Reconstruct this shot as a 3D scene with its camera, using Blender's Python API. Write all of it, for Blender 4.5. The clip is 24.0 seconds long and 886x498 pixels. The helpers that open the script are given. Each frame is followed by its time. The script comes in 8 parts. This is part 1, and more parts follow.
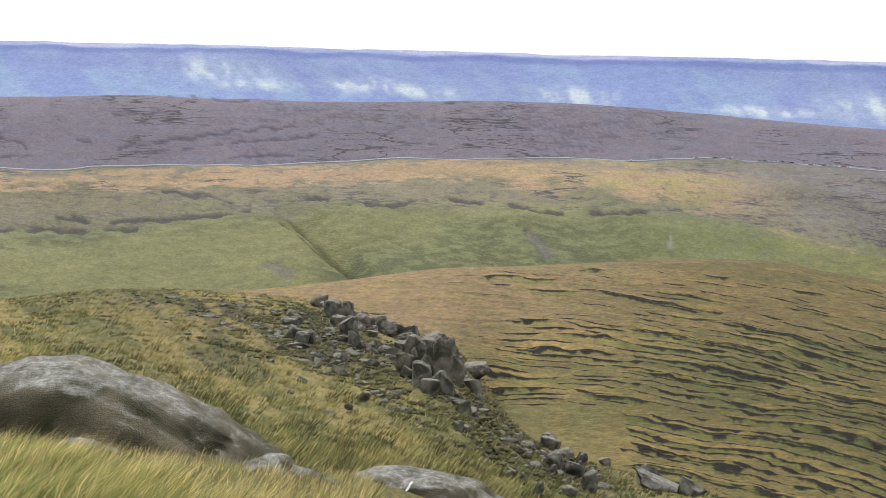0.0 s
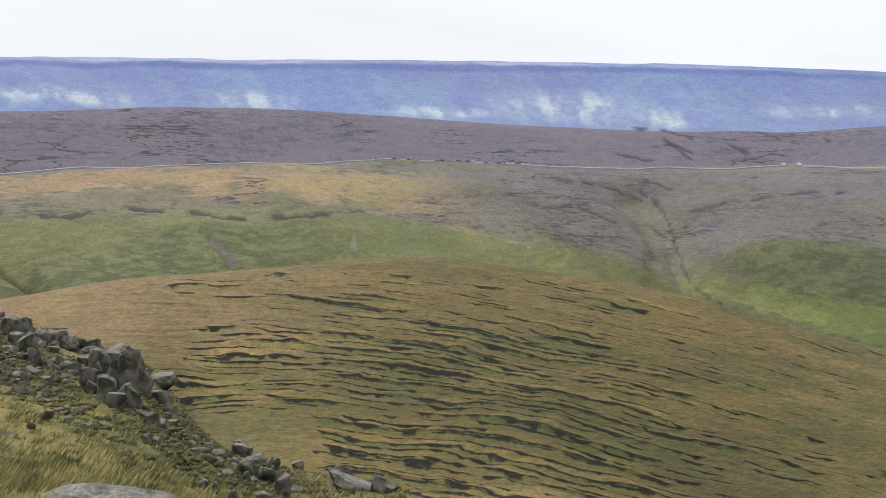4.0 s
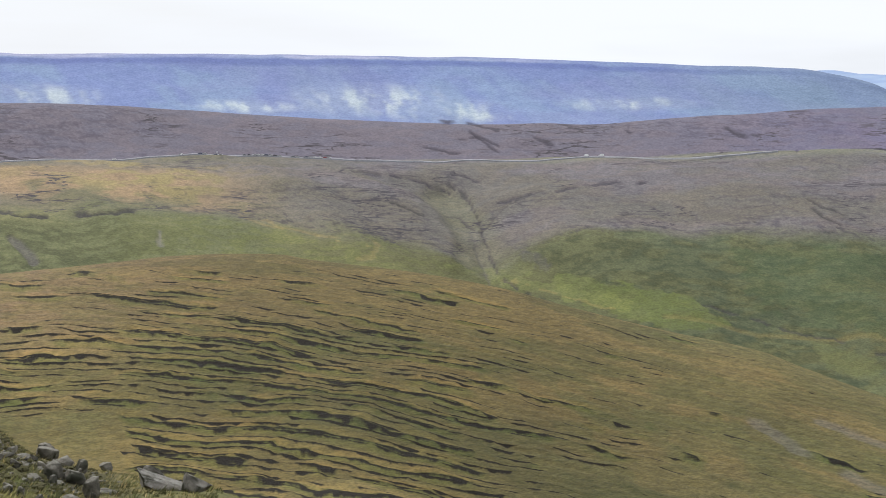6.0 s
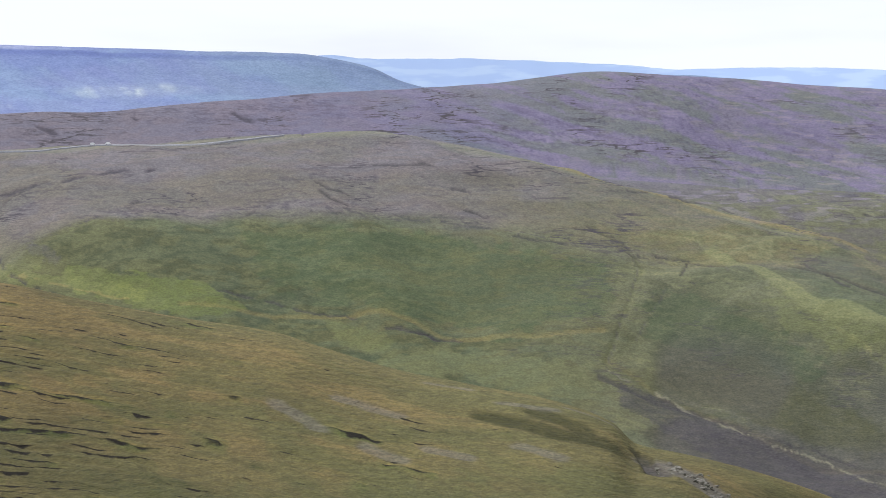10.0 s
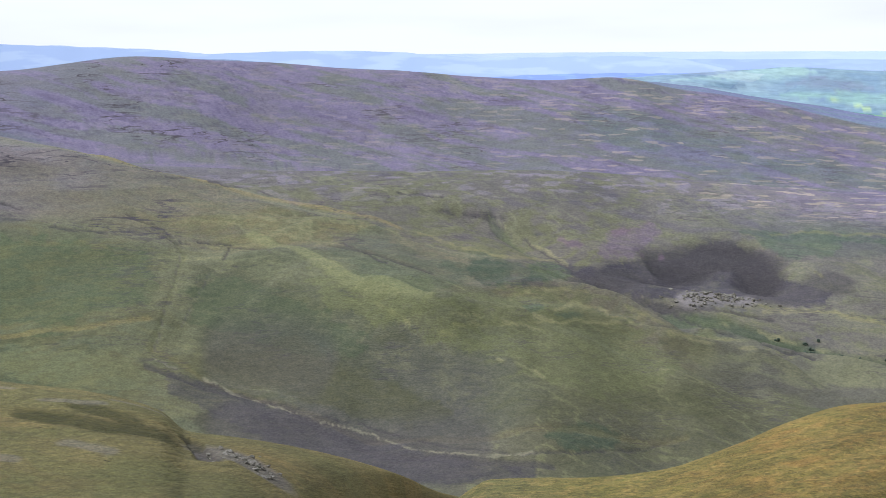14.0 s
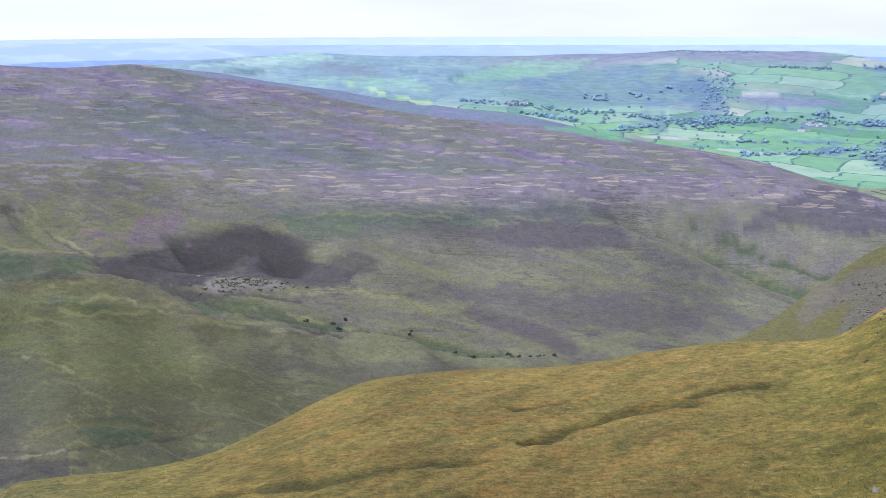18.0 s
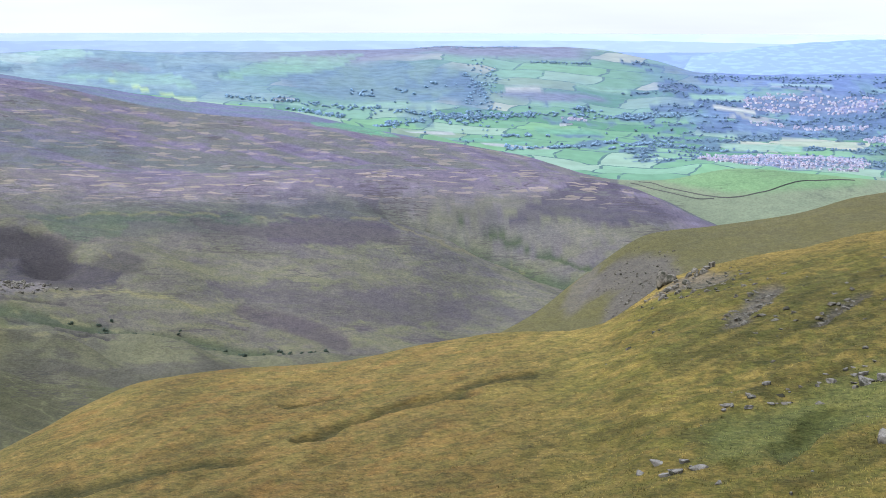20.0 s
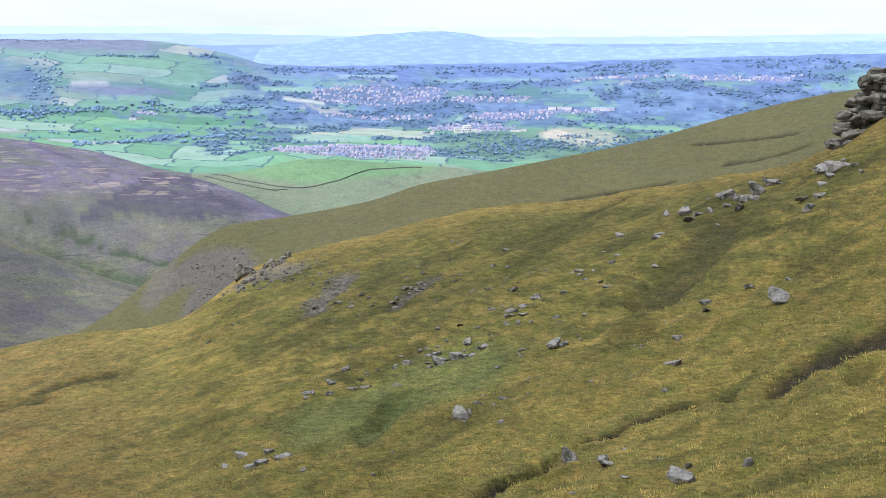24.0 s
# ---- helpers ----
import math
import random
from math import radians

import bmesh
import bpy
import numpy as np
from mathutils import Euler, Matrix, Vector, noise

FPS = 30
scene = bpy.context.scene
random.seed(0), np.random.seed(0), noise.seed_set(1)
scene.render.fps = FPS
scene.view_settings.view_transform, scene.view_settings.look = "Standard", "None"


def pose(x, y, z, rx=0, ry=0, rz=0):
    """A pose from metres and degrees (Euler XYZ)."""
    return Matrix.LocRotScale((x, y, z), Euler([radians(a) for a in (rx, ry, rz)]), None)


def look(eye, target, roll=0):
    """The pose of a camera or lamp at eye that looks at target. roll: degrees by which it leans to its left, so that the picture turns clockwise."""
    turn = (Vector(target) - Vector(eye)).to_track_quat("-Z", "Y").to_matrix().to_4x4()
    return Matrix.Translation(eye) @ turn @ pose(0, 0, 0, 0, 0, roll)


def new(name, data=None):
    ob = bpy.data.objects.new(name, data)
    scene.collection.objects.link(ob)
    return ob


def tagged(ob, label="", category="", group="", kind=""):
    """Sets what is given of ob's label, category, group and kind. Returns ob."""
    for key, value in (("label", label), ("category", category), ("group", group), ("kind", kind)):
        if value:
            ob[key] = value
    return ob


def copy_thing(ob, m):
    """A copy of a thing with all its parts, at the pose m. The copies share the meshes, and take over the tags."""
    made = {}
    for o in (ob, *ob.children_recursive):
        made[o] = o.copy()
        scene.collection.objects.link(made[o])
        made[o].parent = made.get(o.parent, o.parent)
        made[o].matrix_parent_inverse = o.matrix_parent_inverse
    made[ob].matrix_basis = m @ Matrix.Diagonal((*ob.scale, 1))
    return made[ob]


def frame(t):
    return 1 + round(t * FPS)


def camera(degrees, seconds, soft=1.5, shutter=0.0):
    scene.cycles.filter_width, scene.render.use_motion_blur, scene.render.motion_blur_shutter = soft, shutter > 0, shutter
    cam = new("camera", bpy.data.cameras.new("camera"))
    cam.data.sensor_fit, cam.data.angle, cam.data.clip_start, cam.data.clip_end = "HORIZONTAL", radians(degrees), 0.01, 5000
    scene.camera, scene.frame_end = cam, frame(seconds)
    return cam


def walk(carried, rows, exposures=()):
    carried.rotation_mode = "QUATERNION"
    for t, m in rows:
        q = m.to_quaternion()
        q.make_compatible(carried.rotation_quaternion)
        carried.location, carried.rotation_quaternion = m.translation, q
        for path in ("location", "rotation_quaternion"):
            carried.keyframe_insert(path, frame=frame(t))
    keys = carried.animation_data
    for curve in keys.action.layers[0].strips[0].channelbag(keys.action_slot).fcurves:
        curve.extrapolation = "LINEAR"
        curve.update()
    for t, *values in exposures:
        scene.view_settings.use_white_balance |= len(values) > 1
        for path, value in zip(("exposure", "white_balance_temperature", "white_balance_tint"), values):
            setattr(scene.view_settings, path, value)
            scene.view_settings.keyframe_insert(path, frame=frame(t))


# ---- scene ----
cam = camera(31.93, 24.0, soft=0.75)
EYE = 1.65
ROWS = [
    (0.0, 82.932, -1.346, 0.167),
    (0.5, 83.068, -0.970, -1.422),
    (1.0, 83.216, -0.603, -2.678),
    (1.5, 83.304, -0.636, -3.728),
    (3.5, 83.321, -0.447, -9.559),
    (4.0, 83.265, -0.480, -11.667),
    (4.5, 83.198, -0.426, -13.554),
    (5.0, 83.156, -0.460, -15.394),
    (5.5, 83.146, -0.428, -16.903),
    (6.0, 83.086, -0.377, -18.780),
    (6.5, 83.027, -0.313, -20.650),
    (7.0, 82.967, -0.283, -22.777),
    (7.5, 82.939, -0.283, -24.917),
    (8.0, 82.883, -0.174, -27.420),
    (8.5, 82.823, -0.141, -30.097),
    (9.0, 82.780, -0.132, -32.416),
    (9.5, 82.708, -0.060, -34.414),
    (10.0, 82.638, -0.059, -36.842),
    (10.5, 82.578, -0.032, -39.111),
    (12.5, 82.309, 0.101, -48.002),
    (13.0, 82.214, 0.162, -49.791),
    (13.5, 82.151, 0.161, -51.834),
    (14.0, 82.051, 0.169, -53.847),
    (14.5, 81.969, 0.141, -55.898),
    (15.0, 81.877, 0.224, -58.467),
    (15.5, 81.795, 0.118, -60.537),
    (16.0, 81.726, 0.131, -62.648),
    (16.5, 81.683, 0.116, -64.566),
    (17.0, 81.622, 0.145, -66.852),
    (17.5, 81.557, 0.118, -69.053),
    (18.0, 81.514, 0.090, -71.379),
    (18.5, 81.491, 0.088, -73.478),
    (20.5, 81.302, -0.141, -82.151),
    (21.0, 81.252, -0.180, -84.282),
    (21.5, 81.264, -0.252, -86.217),
    (22.0, 81.215, -0.194, -87.842),
    (22.5, 81.206, -0.207, -89.652),
    (23.0, 81.194, -0.213, -91.322),
    (23.5, 81.156, -0.171, -93.407),
    (24.0, 81.124, -0.198, -95.704),
]
walk(cam, [(t, pose(0, 0, EYE, rx, ry, rz)) for t, rx, ry, rz in ROWS], exposures=[(0.0, 0.10, 6180, 10), (1.0, -0.12, 6170, 10), (4.0, -0.12, 6150, 10), (8.0, -0.06, 6050, 10.5), (13.0, -0.04, 5800, 12.5), (18.0, -0.01, 5700, 13), (24.0, 0.03, 5680, 13)])

# ---- daylight: a bright, thinly clouded summer sky with the sun ahead and to the left ----
SUN_AZ, SUN_UP = -28.0, 46.0      # degrees to the right of straight ahead, degrees up
world = bpy.data.worlds.new("sky")
scene.world = world
world.use_nodes = True
wn, wl = world.node_tree.nodes, world.node_tree.links
wn.clear()
w_out = wn.new("ShaderNodeOutputWorld")
w_bg = wn.new("ShaderNodeBackground")
w_sky = wn.new("ShaderNodeTexSky")
w_sky.sky_type = "NISHITA"
w_sky.sun_disc = False
w_sky.sun_elevation = radians(SUN_UP)
w_sky.sun_rotation = radians(SUN_AZ)
w_sky.air_density, w_sky.dust_density = 1.0, 2.0
w_gain = wn.new("ShaderNodeVectorMath")
w_gain.operation = "SCALE"
w_gain.inputs["Scale"].default_value = 0.12
w_cloud = wn.new("ShaderNodeTexNoise")
w_cloud.inputs["Scale"].default_value = 2.2
w_cloud.inputs["Detail"].default_value = 5.0
w_map = wn.new("ShaderNodeMapping")
w_map.inputs["Scale"].default_value = (1.0, 1.0, 7.0)
w_co = wn.new("ShaderNodeTexCoord")
w_ramp = wn.new("ShaderNodeValToRGB")
w_ramp.color_ramp.elements[0].position, w_ramp.color_ramp.elements[0].color = 0.33, (0.84, 0.84, 0.84, 1)
w_ramp.color_ramp.elements[1].position, w_ramp.color_ramp.elements[1].color = 0.52, (1, 1, 1, 1)
w_mix = wn.new("ShaderNodeMix")
w_mix.data_type = "RGBA"
w_mix.inputs[7].default_value = (1.05, 1.05, 1.05, 1)
wl.new(w_co.outputs["Generated"], w_map.inputs["Vector"])
wl.new(w_map.outputs["Vector"], w_cloud.inputs["Vector"])
wl.new(w_cloud.outputs["Fac"], w_ramp.inputs["Fac"])
wl.new(w_ramp.outputs["Color"], w_mix.inputs[0])
wl.new(w_sky.outputs["Color"], w_gain.inputs[0])
wl.new(w_gain.outputs["Vector"], w_mix.inputs[6])
wl.new(w_mix.outputs[2], w_bg.inputs["Color"])
w_bg.inputs["Strength"].default_value = 1.0
wl.new(w_bg.outputs["Background"], w_out.inputs["Surface"])
sun = new("sun", bpy.data.lights.new("sun", "SUN"))
sun.data.energy, sun.data.angle, sun.data.color = 3.3, radians(2.0), (1.0, 0.95, 0.86)
sun.matrix_world = look((math.sin(radians(SUN_AZ)) * math.cos(radians(SUN_UP)) * 100, math.cos(radians(SUN_AZ)) * math.cos(radians(SUN_UP)) * 100,
                         math.sin(radians(SUN_UP)) * 100), (0, 0, 0))

# ---- materials ----
def material(name, colour, rough=0.9, vary=0.25, scale=3.0, fine=40.0, bump=0.3, metal=0.0, dark=None, dark_at=0.6, per_object=0.0, spec=0.25, world_size=False):
    """A procedural material: base colour varied at two scales, with stains and a fine relief."""
    m = bpy.data.materials.new(name)
    m.use_nodes = True
    n, l = m.node_tree.nodes, m.node_tree.links
    b = n["Principled BSDF"]
    b.inputs["Roughness"].default_value, b.inputs["Metallic"].default_value = rough, metal
    b.inputs["Specular IOR Level"].default_value = spec
    co = n.new("ShaderNodeTexCoord")
    n1, n2 = n.new("ShaderNodeTexNoise"), n.new("ShaderNodeTexNoise")
    n1.inputs["Scale"].default_value, n1.inputs["Detail"].default_value = scale, 6
    n2.inputs["Scale"].default_value, n2.inputs["Detail"].default_value = fine, 4
    where = n.new("ShaderNodeNewGeometry").outputs["Position"] if world_size else co.outputs["Object"]
    l.new(where, n1.inputs["Vector"])
    l.new(where, n2.inputs["Vector"])
    r1 = n.new("ShaderNodeValToRGB")
    lo = [c * (1 - vary) for c in colour]
    hi = [min(1, c * (1 + vary)) for c in colour]
    r1.color_ramp.elements[0].color, r1.color_ramp.elements[0].position = (*lo, 1), 0.32
    r1.color_ramp.elements[1].color, r1.color_ramp.elements[1].position = (*hi, 1), 0.68
    l.new(n1.outputs["Fac"], r1.inputs["Fac"])
    grain = n.new("ShaderNodeMix")
    grain.data_type, grain.blend_type = "RGBA", "MULTIPLY"
    grain.inputs[0].default_value = 0.6
    r2 = n.new("ShaderNodeValToRGB")
    r2.color_ramp.elements[0].color, r2.color_ramp.elements[0].position = (0.55, 0.55, 0.55, 1), 0.3
    r2.color_ramp.elements[1].color, r2.color_ramp.elements[1].position = (1.25, 1.25, 1.25, 1), 0.7
    l.new(n2.outputs["Fac"], r2.inputs["Fac"])
    l.new(r1.outputs["Color"], grain.inputs[6])
    l.new(r2.outputs["Color"], grain.inputs[7])
    out = grain.outputs[2]
    if dark:
        n3 = n.new("ShaderNodeTexNoise")
        n3.inputs["Scale"].default_value, n3.inputs["Detail"].default_value = scale * 0.6, 8
        n3.inputs["Distortion"].default_value = 0.6
        l.new(where, n3.inputs["Vector"])
        r3 = n.new("ShaderNodeMapRange")
        r3.inputs["From Min"].default_value, r3.inputs["From Max"].default_value = dark_at - 0.06, dark_at + 0.06
        l.new(n3.outputs["Fac"], r3.inputs["Value"])
        mx = n.new("ShaderNodeMix")
        mx.data_type = "RGBA"
        mx.inputs[7].default_value = (*dark, 1)
        l.new(r3.outputs["Result"], mx.inputs[0])
        l.new(out, mx.inputs[6])
        out = mx.outputs[2]
    if per_object:
        oi = n.new("ShaderNodeObjectInfo")
        mr = n.new("ShaderNodeMapRange")
        mr.inputs["To Min"].default_value, mr.inputs["To Max"].default_value = 1 - per_object, 1 + per_object
        l.new(oi.outputs["Random"], mr.inputs["Value"])
        sc = n.new("ShaderNodeVectorMath")
        sc.operation = "SCALE"
        l.new(out, sc.inputs[0])
        l.new(mr.outputs["Result"], sc.inputs["Scale"])
        out = sc.outputs["Vector"]
    l.new(out, b.inputs["Base Color"])
    if bump:
        bp = n.new("ShaderNodeBump")
        bp.inputs["Strength"].default_value, bp.inputs["Distance"].default_value = bump, 0.05
        l.new(n2.outputs["Fac"], bp.inputs["Height"])
        l.new(bp.outputs["Normal"], b.inputs["Normal"])
    return m


def land_material(name, sizes, strengths, bump, depth, rough=0.95, turn=0.12, narrow=0.62):
    """Open ground: the colour from the attribute "cover", with tussocks, patches and relief laid out by bearing and
    slope to fit the camera's view (attribute "weave", about a degree a unit).
    """
    m = bpy.data.materials.new(name)
    m.use_nodes = True
    n, l = m.node_tree.nodes, m.node_tree.links
    b = n["Principled BSDF"]
    b.inputs["Roughness"].default_value = rough
    b.inputs["Specular IOR Level"].default_value = 0.1
    at, wv = n.new("ShaderNodeAttribute"), n.new("ShaderNodeAttribute")
    at.attribute_name, wv.attribute_name = "cover", "weave"
    out = at.outputs["Color"]
    tex = []
    for k, (size, fac) in enumerate(zip(sizes, strengths)):
        t = n.new("ShaderNodeTexNoise")
        t.inputs["Scale"].default_value, t.inputs["Detail"].default_value = 1.0 / size, 5
        t.inputs["Roughness"].default_value = 0.6
        mp = n.new("ShaderNodeMapping")
        mp.inputs["Location"].default_value = (7.3 * k, 3.1 * k, 0.0)
        mp.inputs["Rotation"].default_value = (0.0, 0.0, (turn, turn * 1.15, turn)[k])
        mp.inputs["Scale"].default_value = (narrow, 1.0, 1.0)
        l.new(wv.outputs["Vector"], mp.inputs["Vector"])
        l.new(mp.outputs["Vector"], t.inputs["Vector"])
        r = n.new("ShaderNodeValToRGB")
        warm = 0.06 if k else 0.0
        r.color_ramp.elements[0].color, r.color_ramp.elements[0].position = (0.5 - warm, 0.5, 0.52, 1), 0.34
        r.color_ramp.elements[1].color, r.color_ramp.elements[1].position = (1.5 + warm, 1.5, 1.42 - warm, 1), 0.66
        l.new(t.outputs["Fac"], r.inputs["Fac"])
        mx = n.new("ShaderNodeMix")
        mx.data_type, mx.blend_type = "RGBA", "MULTIPLY"
        mx.inputs[0].default_value = fac
        l.new(out, mx.inputs[6])
        l.new(r.outputs["Color"], mx.inputs[7])
        out = mx.outputs[2]
        tex.append(t)
    # heather burnt and regrown in small strips
    mo = n.new("ShaderNodeAttribute")
    mo.attribute_name = "mosaic"
    mp = n.new("ShaderNodeMapping")
    mp.inputs["Scale"].default_value, mp.inputs["Rotation"].default_value = (1.5, 7.6, 0.0), (0.0, 0.0, 0.05)
    wn_, wadd = n.new("ShaderNodeTexNoise"), n.new("ShaderNodeVectorMath")
    wn_.inputs["Scale"].default_value, wn_.inputs["Detail"].default_value = 1.6, 3
    wadd.operation, wadd.inputs[1].default_value = "MULTIPLY_ADD", (0.9, 0.28, 0.0)
    l.new(wv.outputs["Vector"], wn_.inputs["Vector"])
    l.new(wn_.outputs["Color"], wadd.inputs[0])
    l.new(wv.outputs["Vector"], wadd.inputs[2])
    l.new(wadd.outputs["Vector"], mp.inputs["Vector"])
    v1, v2 = n.new("ShaderNodeTexVoronoi"), n.new("ShaderNodeTexVoronoi")
    v2.feature = "DISTANCE_TO_EDGE"
    for v in (v1, v2):
        v.voronoi_dimensions = "2D"
        v.inputs["Scale"].default_value = 1.0
        l.new(mp.outputs["Vector"], v.inputs["Vector"])
    sx = n.new("ShaderNodeSeparateColor")
    l.new(v1.outputs["Color"], sx.inputs["Color"])
    kinds = n.new("ShaderNodeValToRGB")
    kinds.color_ramp.interpolation = "CONSTANT"
    el = kinds.color_ramp.elements
    el[0].position, el[0].color = 0.0, (0.112, 0.098, 0.135, 1)
    el[1].position, el[1].color = 0.24, (0.165, 0.17, 0.15, 1)
    for at_, c_ in ((0.42, (0.5, 0.5, 0.5, 1)), (0.80, (0.42, 0.35, 0.28, 1)), (0.90, (0.33, 0.285, 0.21, 1))):
        e_ = el.new(at_)
        e_.color = c_
    l.new(sx.outputs["Red"], kinds.inputs["Fac"])
    some = n.new("ShaderNodeValToRGB")
    some.color_ramp.interpolation = "CONSTANT"
    el = some.color_ramp.elements
    el[0].position, el[0].color = 0.0, (0.5, 0.5, 0.5, 1)
    el[1].position, el[1].color = 0.24, (0.4, 0.4, 0.4, 1)
    for at_, c_ in ((0.42, (0, 0, 0, 1)), (0.82, (0.62, 0.62, 0.62, 1))):
        e_ = el.new(at_)
        e_.color = c_
    l.new(sx.outputs["Red"], some.inputs["Fac"])
    inside, much, much2 = n.new("ShaderNodeMapRange"), n.new("ShaderNodeMath"), n.new("ShaderNodeMath")
    inside.inputs["From Min"].default_value, inside.inputs["From Max"].default_value = 0.07, 0.16
    much.operation = much2.operation = "MULTIPLY"
    l.new(v2.outputs["Distance"], inside.inputs["Value"])
    l.new(inside.outputs["Result"], much.inputs[0])
    l.new(some.outputs["Color"], much.inputs[1])
    l.new(much.outputs["Value"], much2.inputs[0])
    l.new(mo.outputs["Fac"], much2.inputs[1])
    kx = n.new("ShaderNodeMix")
    kx.data_type = "RGBA"
    l.new(much2.outputs["Value"], kx.inputs[0])
    l.new(out, kx.inputs[6])
    l.new(kinds.outputs["Color"], kx.inputs[7])
    out = kx.outputs[2]
    # hag banks: layer upon layer of bare peat edges that break off and start again along the slope; lit lips and shaded
    # faces are put into the colour
    hg, st = n.new("ShaderNodeAttribute"), n.new("ShaderNodeAttribute")
    hg.attribute_name, st.attribute_name = "hag", "strata"

    def calc(op, a, b=None, c=None):
        q = n.new("ShaderNodeMath")
        q.operation = op
        for k_, v_ in enumerate((a, b, c)):
            if v_ is None:
                continue
            if isinstance(v_, (int, float)):
                q.inputs[k_].default_value = v_
            else:
                l.new(v_, q.inputs[k_])
        return q.outputs["Value"]

    def grain_at(x_, y_, detail=2):
        cx, q = n.new("ShaderNodeCombineXYZ"), n.new("ShaderNodeTexNoise")
        l.new(x_, cx.inputs["X"])
        l.new(y_, cx.inputs["Y"])
        q.inputs["Scale"].default_value, q.inputs["Detail"].default_value = 1.0, detail
        l.new(cx.outputs["Vector"], q.inputs["Vector"])
        return q.outputs["Fac"]

    way = n.new("ShaderNodeSeparateXYZ")
    l.new(wv.outputs["Vector"], way.inputs["Vector"])
    wx, wy = way.outputs["X"], way.outputs["Y"]
    wave = grain_at(calc("MULTIPLY", wx, 0.45), calc("MULTIPLY", wy, 0.8), 3)

    def banks(many, sway, run_len, thick, thin, ask):
        """One system of banks: how often they follow each other, how they sway, break off and swell."""
        level = calc("ADD", calc("MULTIPLY", st.outputs["Fac"], many), calc("MULTIPLY_ADD", wave, sway, -sway / 2))
        bank, within = calc("FLOOR", level), calc("FRACT", level)
        run = grain_at(calc("MULTIPLY_ADD", bank, 7.7, calc("MULTIPLY", wx, run_len)), calc("MULTIPLY", bank, 3.3), 3)
        swell = grain_at(calc("MULTIPLY_ADD", bank, 3.1, calc("MULTIPLY", wx, 1.5)), calc("MULTIPLY", bank, 5.1), 4)
        ragged = grain_at(calc("MULTIPLY", wx, 9.0), calc("MULTIPLY", wy, 9.0), 3)
        there = n.new("ShaderNodeMapRange")
        there.inputs["From Min"].default_value, there.inputs["From Max"].default_value = ask, ask + 0.07
        l.new(calc("ADD", run, hg.outputs["Fac"]), there.inputs["Value"])
        half = calc("MULTIPLY", calc("MULTIPLY_ADD", ragged, 0.07, calc("MULTIPLY_ADD", swell, thick, -thin)), there.outputs["Result"])
        below = calc("SUBTRACT", within, 0.38)
        lip, foot = n.new("ShaderNodeMapRange"), n.new("ShaderNodeMapRange")
        lip.inputs["From Min"].default_value, lip.inputs["From Max"].default_value = 0.0, 0.035
        l.new(below, lip.inputs["Value"])
        foot.inputs["From Min"].default_value, foot.inputs["From Max"].default_value = 0.0, 0.16
        l.new(calc("MULTIPLY_ADD", half, 2.0, calc("MULTIPLY", below, -1.0)), foot.inputs["Value"])
        edge = calc("MULTIPLY", calc("MULTIPLY", lip.outputs["Result"], foot.outputs["Result"]), calc("GREATER_THAN", half, 0.0))
        return edge, there.outputs["Result"], within

    bold, shown_bold, inside_ = banks(0.55, 1.1, 0.26, 0.62, 0.20, 1.0)
    slight = banks(1.3, 1.0, 0.42, 0.62, 0.19, 0.97)[0]
    cut = calc("MAXIMUM", bold, slight)
    # light on the turf lip and shade below it, multiplied into the colour
    turf, tx = n.new("ShaderNodeValToRGB"), n.new("ShaderNodeMix")
    el = turf.color_ramp.elements
    el[0].position, el[0].color = 0.0, (1, 1, 1, 1)
    el[1].position, el[1].color = 1.0, (1, 1, 1, 1)
    for at_, c_ in ((0.30, (1.38, 1.28, 1.12, 1)), (0.42, (0.62, 0.78, 0.62, 1)), (0.70, (0.86, 1.02, 0.78, 1))):
        e_ = el.new(at_)
        e_.color = c_
    l.new(inside_, turf.inputs["Fac"])
    tx.data_type, tx.blend_type = "RGBA", "MULTIPLY"
    l.new(shown_bold, tx.inputs[0])
    l.new(out, tx.inputs[6])
    l.new(turf.outputs["Color"], tx.inputs[7])
    out = tx.outputs[2]
    # bare peat face, near-black to stand for its shade
    hx = n.new("ShaderNodeMix")
    hx.data_type = "RGBA"
    hx.inputs[7].default_value = (0.016, 0.013, 0.009, 1)
    l.new(cut, hx.inputs[0])
    l.new(out, hx.inputs[6])
    out = hx.outputs[2]
    # peat groughs: thin dark branching trenches where the ground is peaty
    pt = n.new("ShaderNodeAttribute")
    pt.attribute_name = "peaty"
    lines = []
    for k, (sx, sy, turn, thin) in enumerate(((0.17, 1.1, 0.05, 0.013), (0.32, 1.7, -0.10, 0.011))):
        mp = n.new("ShaderNodeMapping")
        mp.inputs["Rotation"].default_value = (0.0, 0.0, turn)
        mp.inputs["Scale"].default_value = (sx, sy, 0.3)
        mp.inputs["Location"].default_value = (4.0 * k, 9.0 * k, 0.0)
        t = n.new("ShaderNodeTexNoise")
        t.inputs["Scale"].default_value, t.inputs["Detail"].default_value, t.inputs["Roughness"].default_value = 1.0, 4, 0.55
        l.new(wv.outputs["Vector"], mp.inputs["Vector"])
        l.new(mp.outputs["Vector"], t.inputs["Vector"])
        off, ab, mr = n.new("ShaderNodeMath"), n.new("ShaderNodeMath"), n.new("ShaderNodeMapRange")
        off.operation, off.inputs[1].default_value = "SUBTRACT", 0.5
        ab.operation = "ABSOLUTE"
        mr.inputs["From Min"].default_value, mr.inputs["From Max"].default_value = thin, thin * 0.4
        l.new(t.outputs["Fac"], off.inputs[0])
        l.new(off.outputs["Value"], ab.inputs[0])
        l.new(ab.outputs["Value"], mr.inputs["Value"])
        lines.append(mr.outputs["Result"])
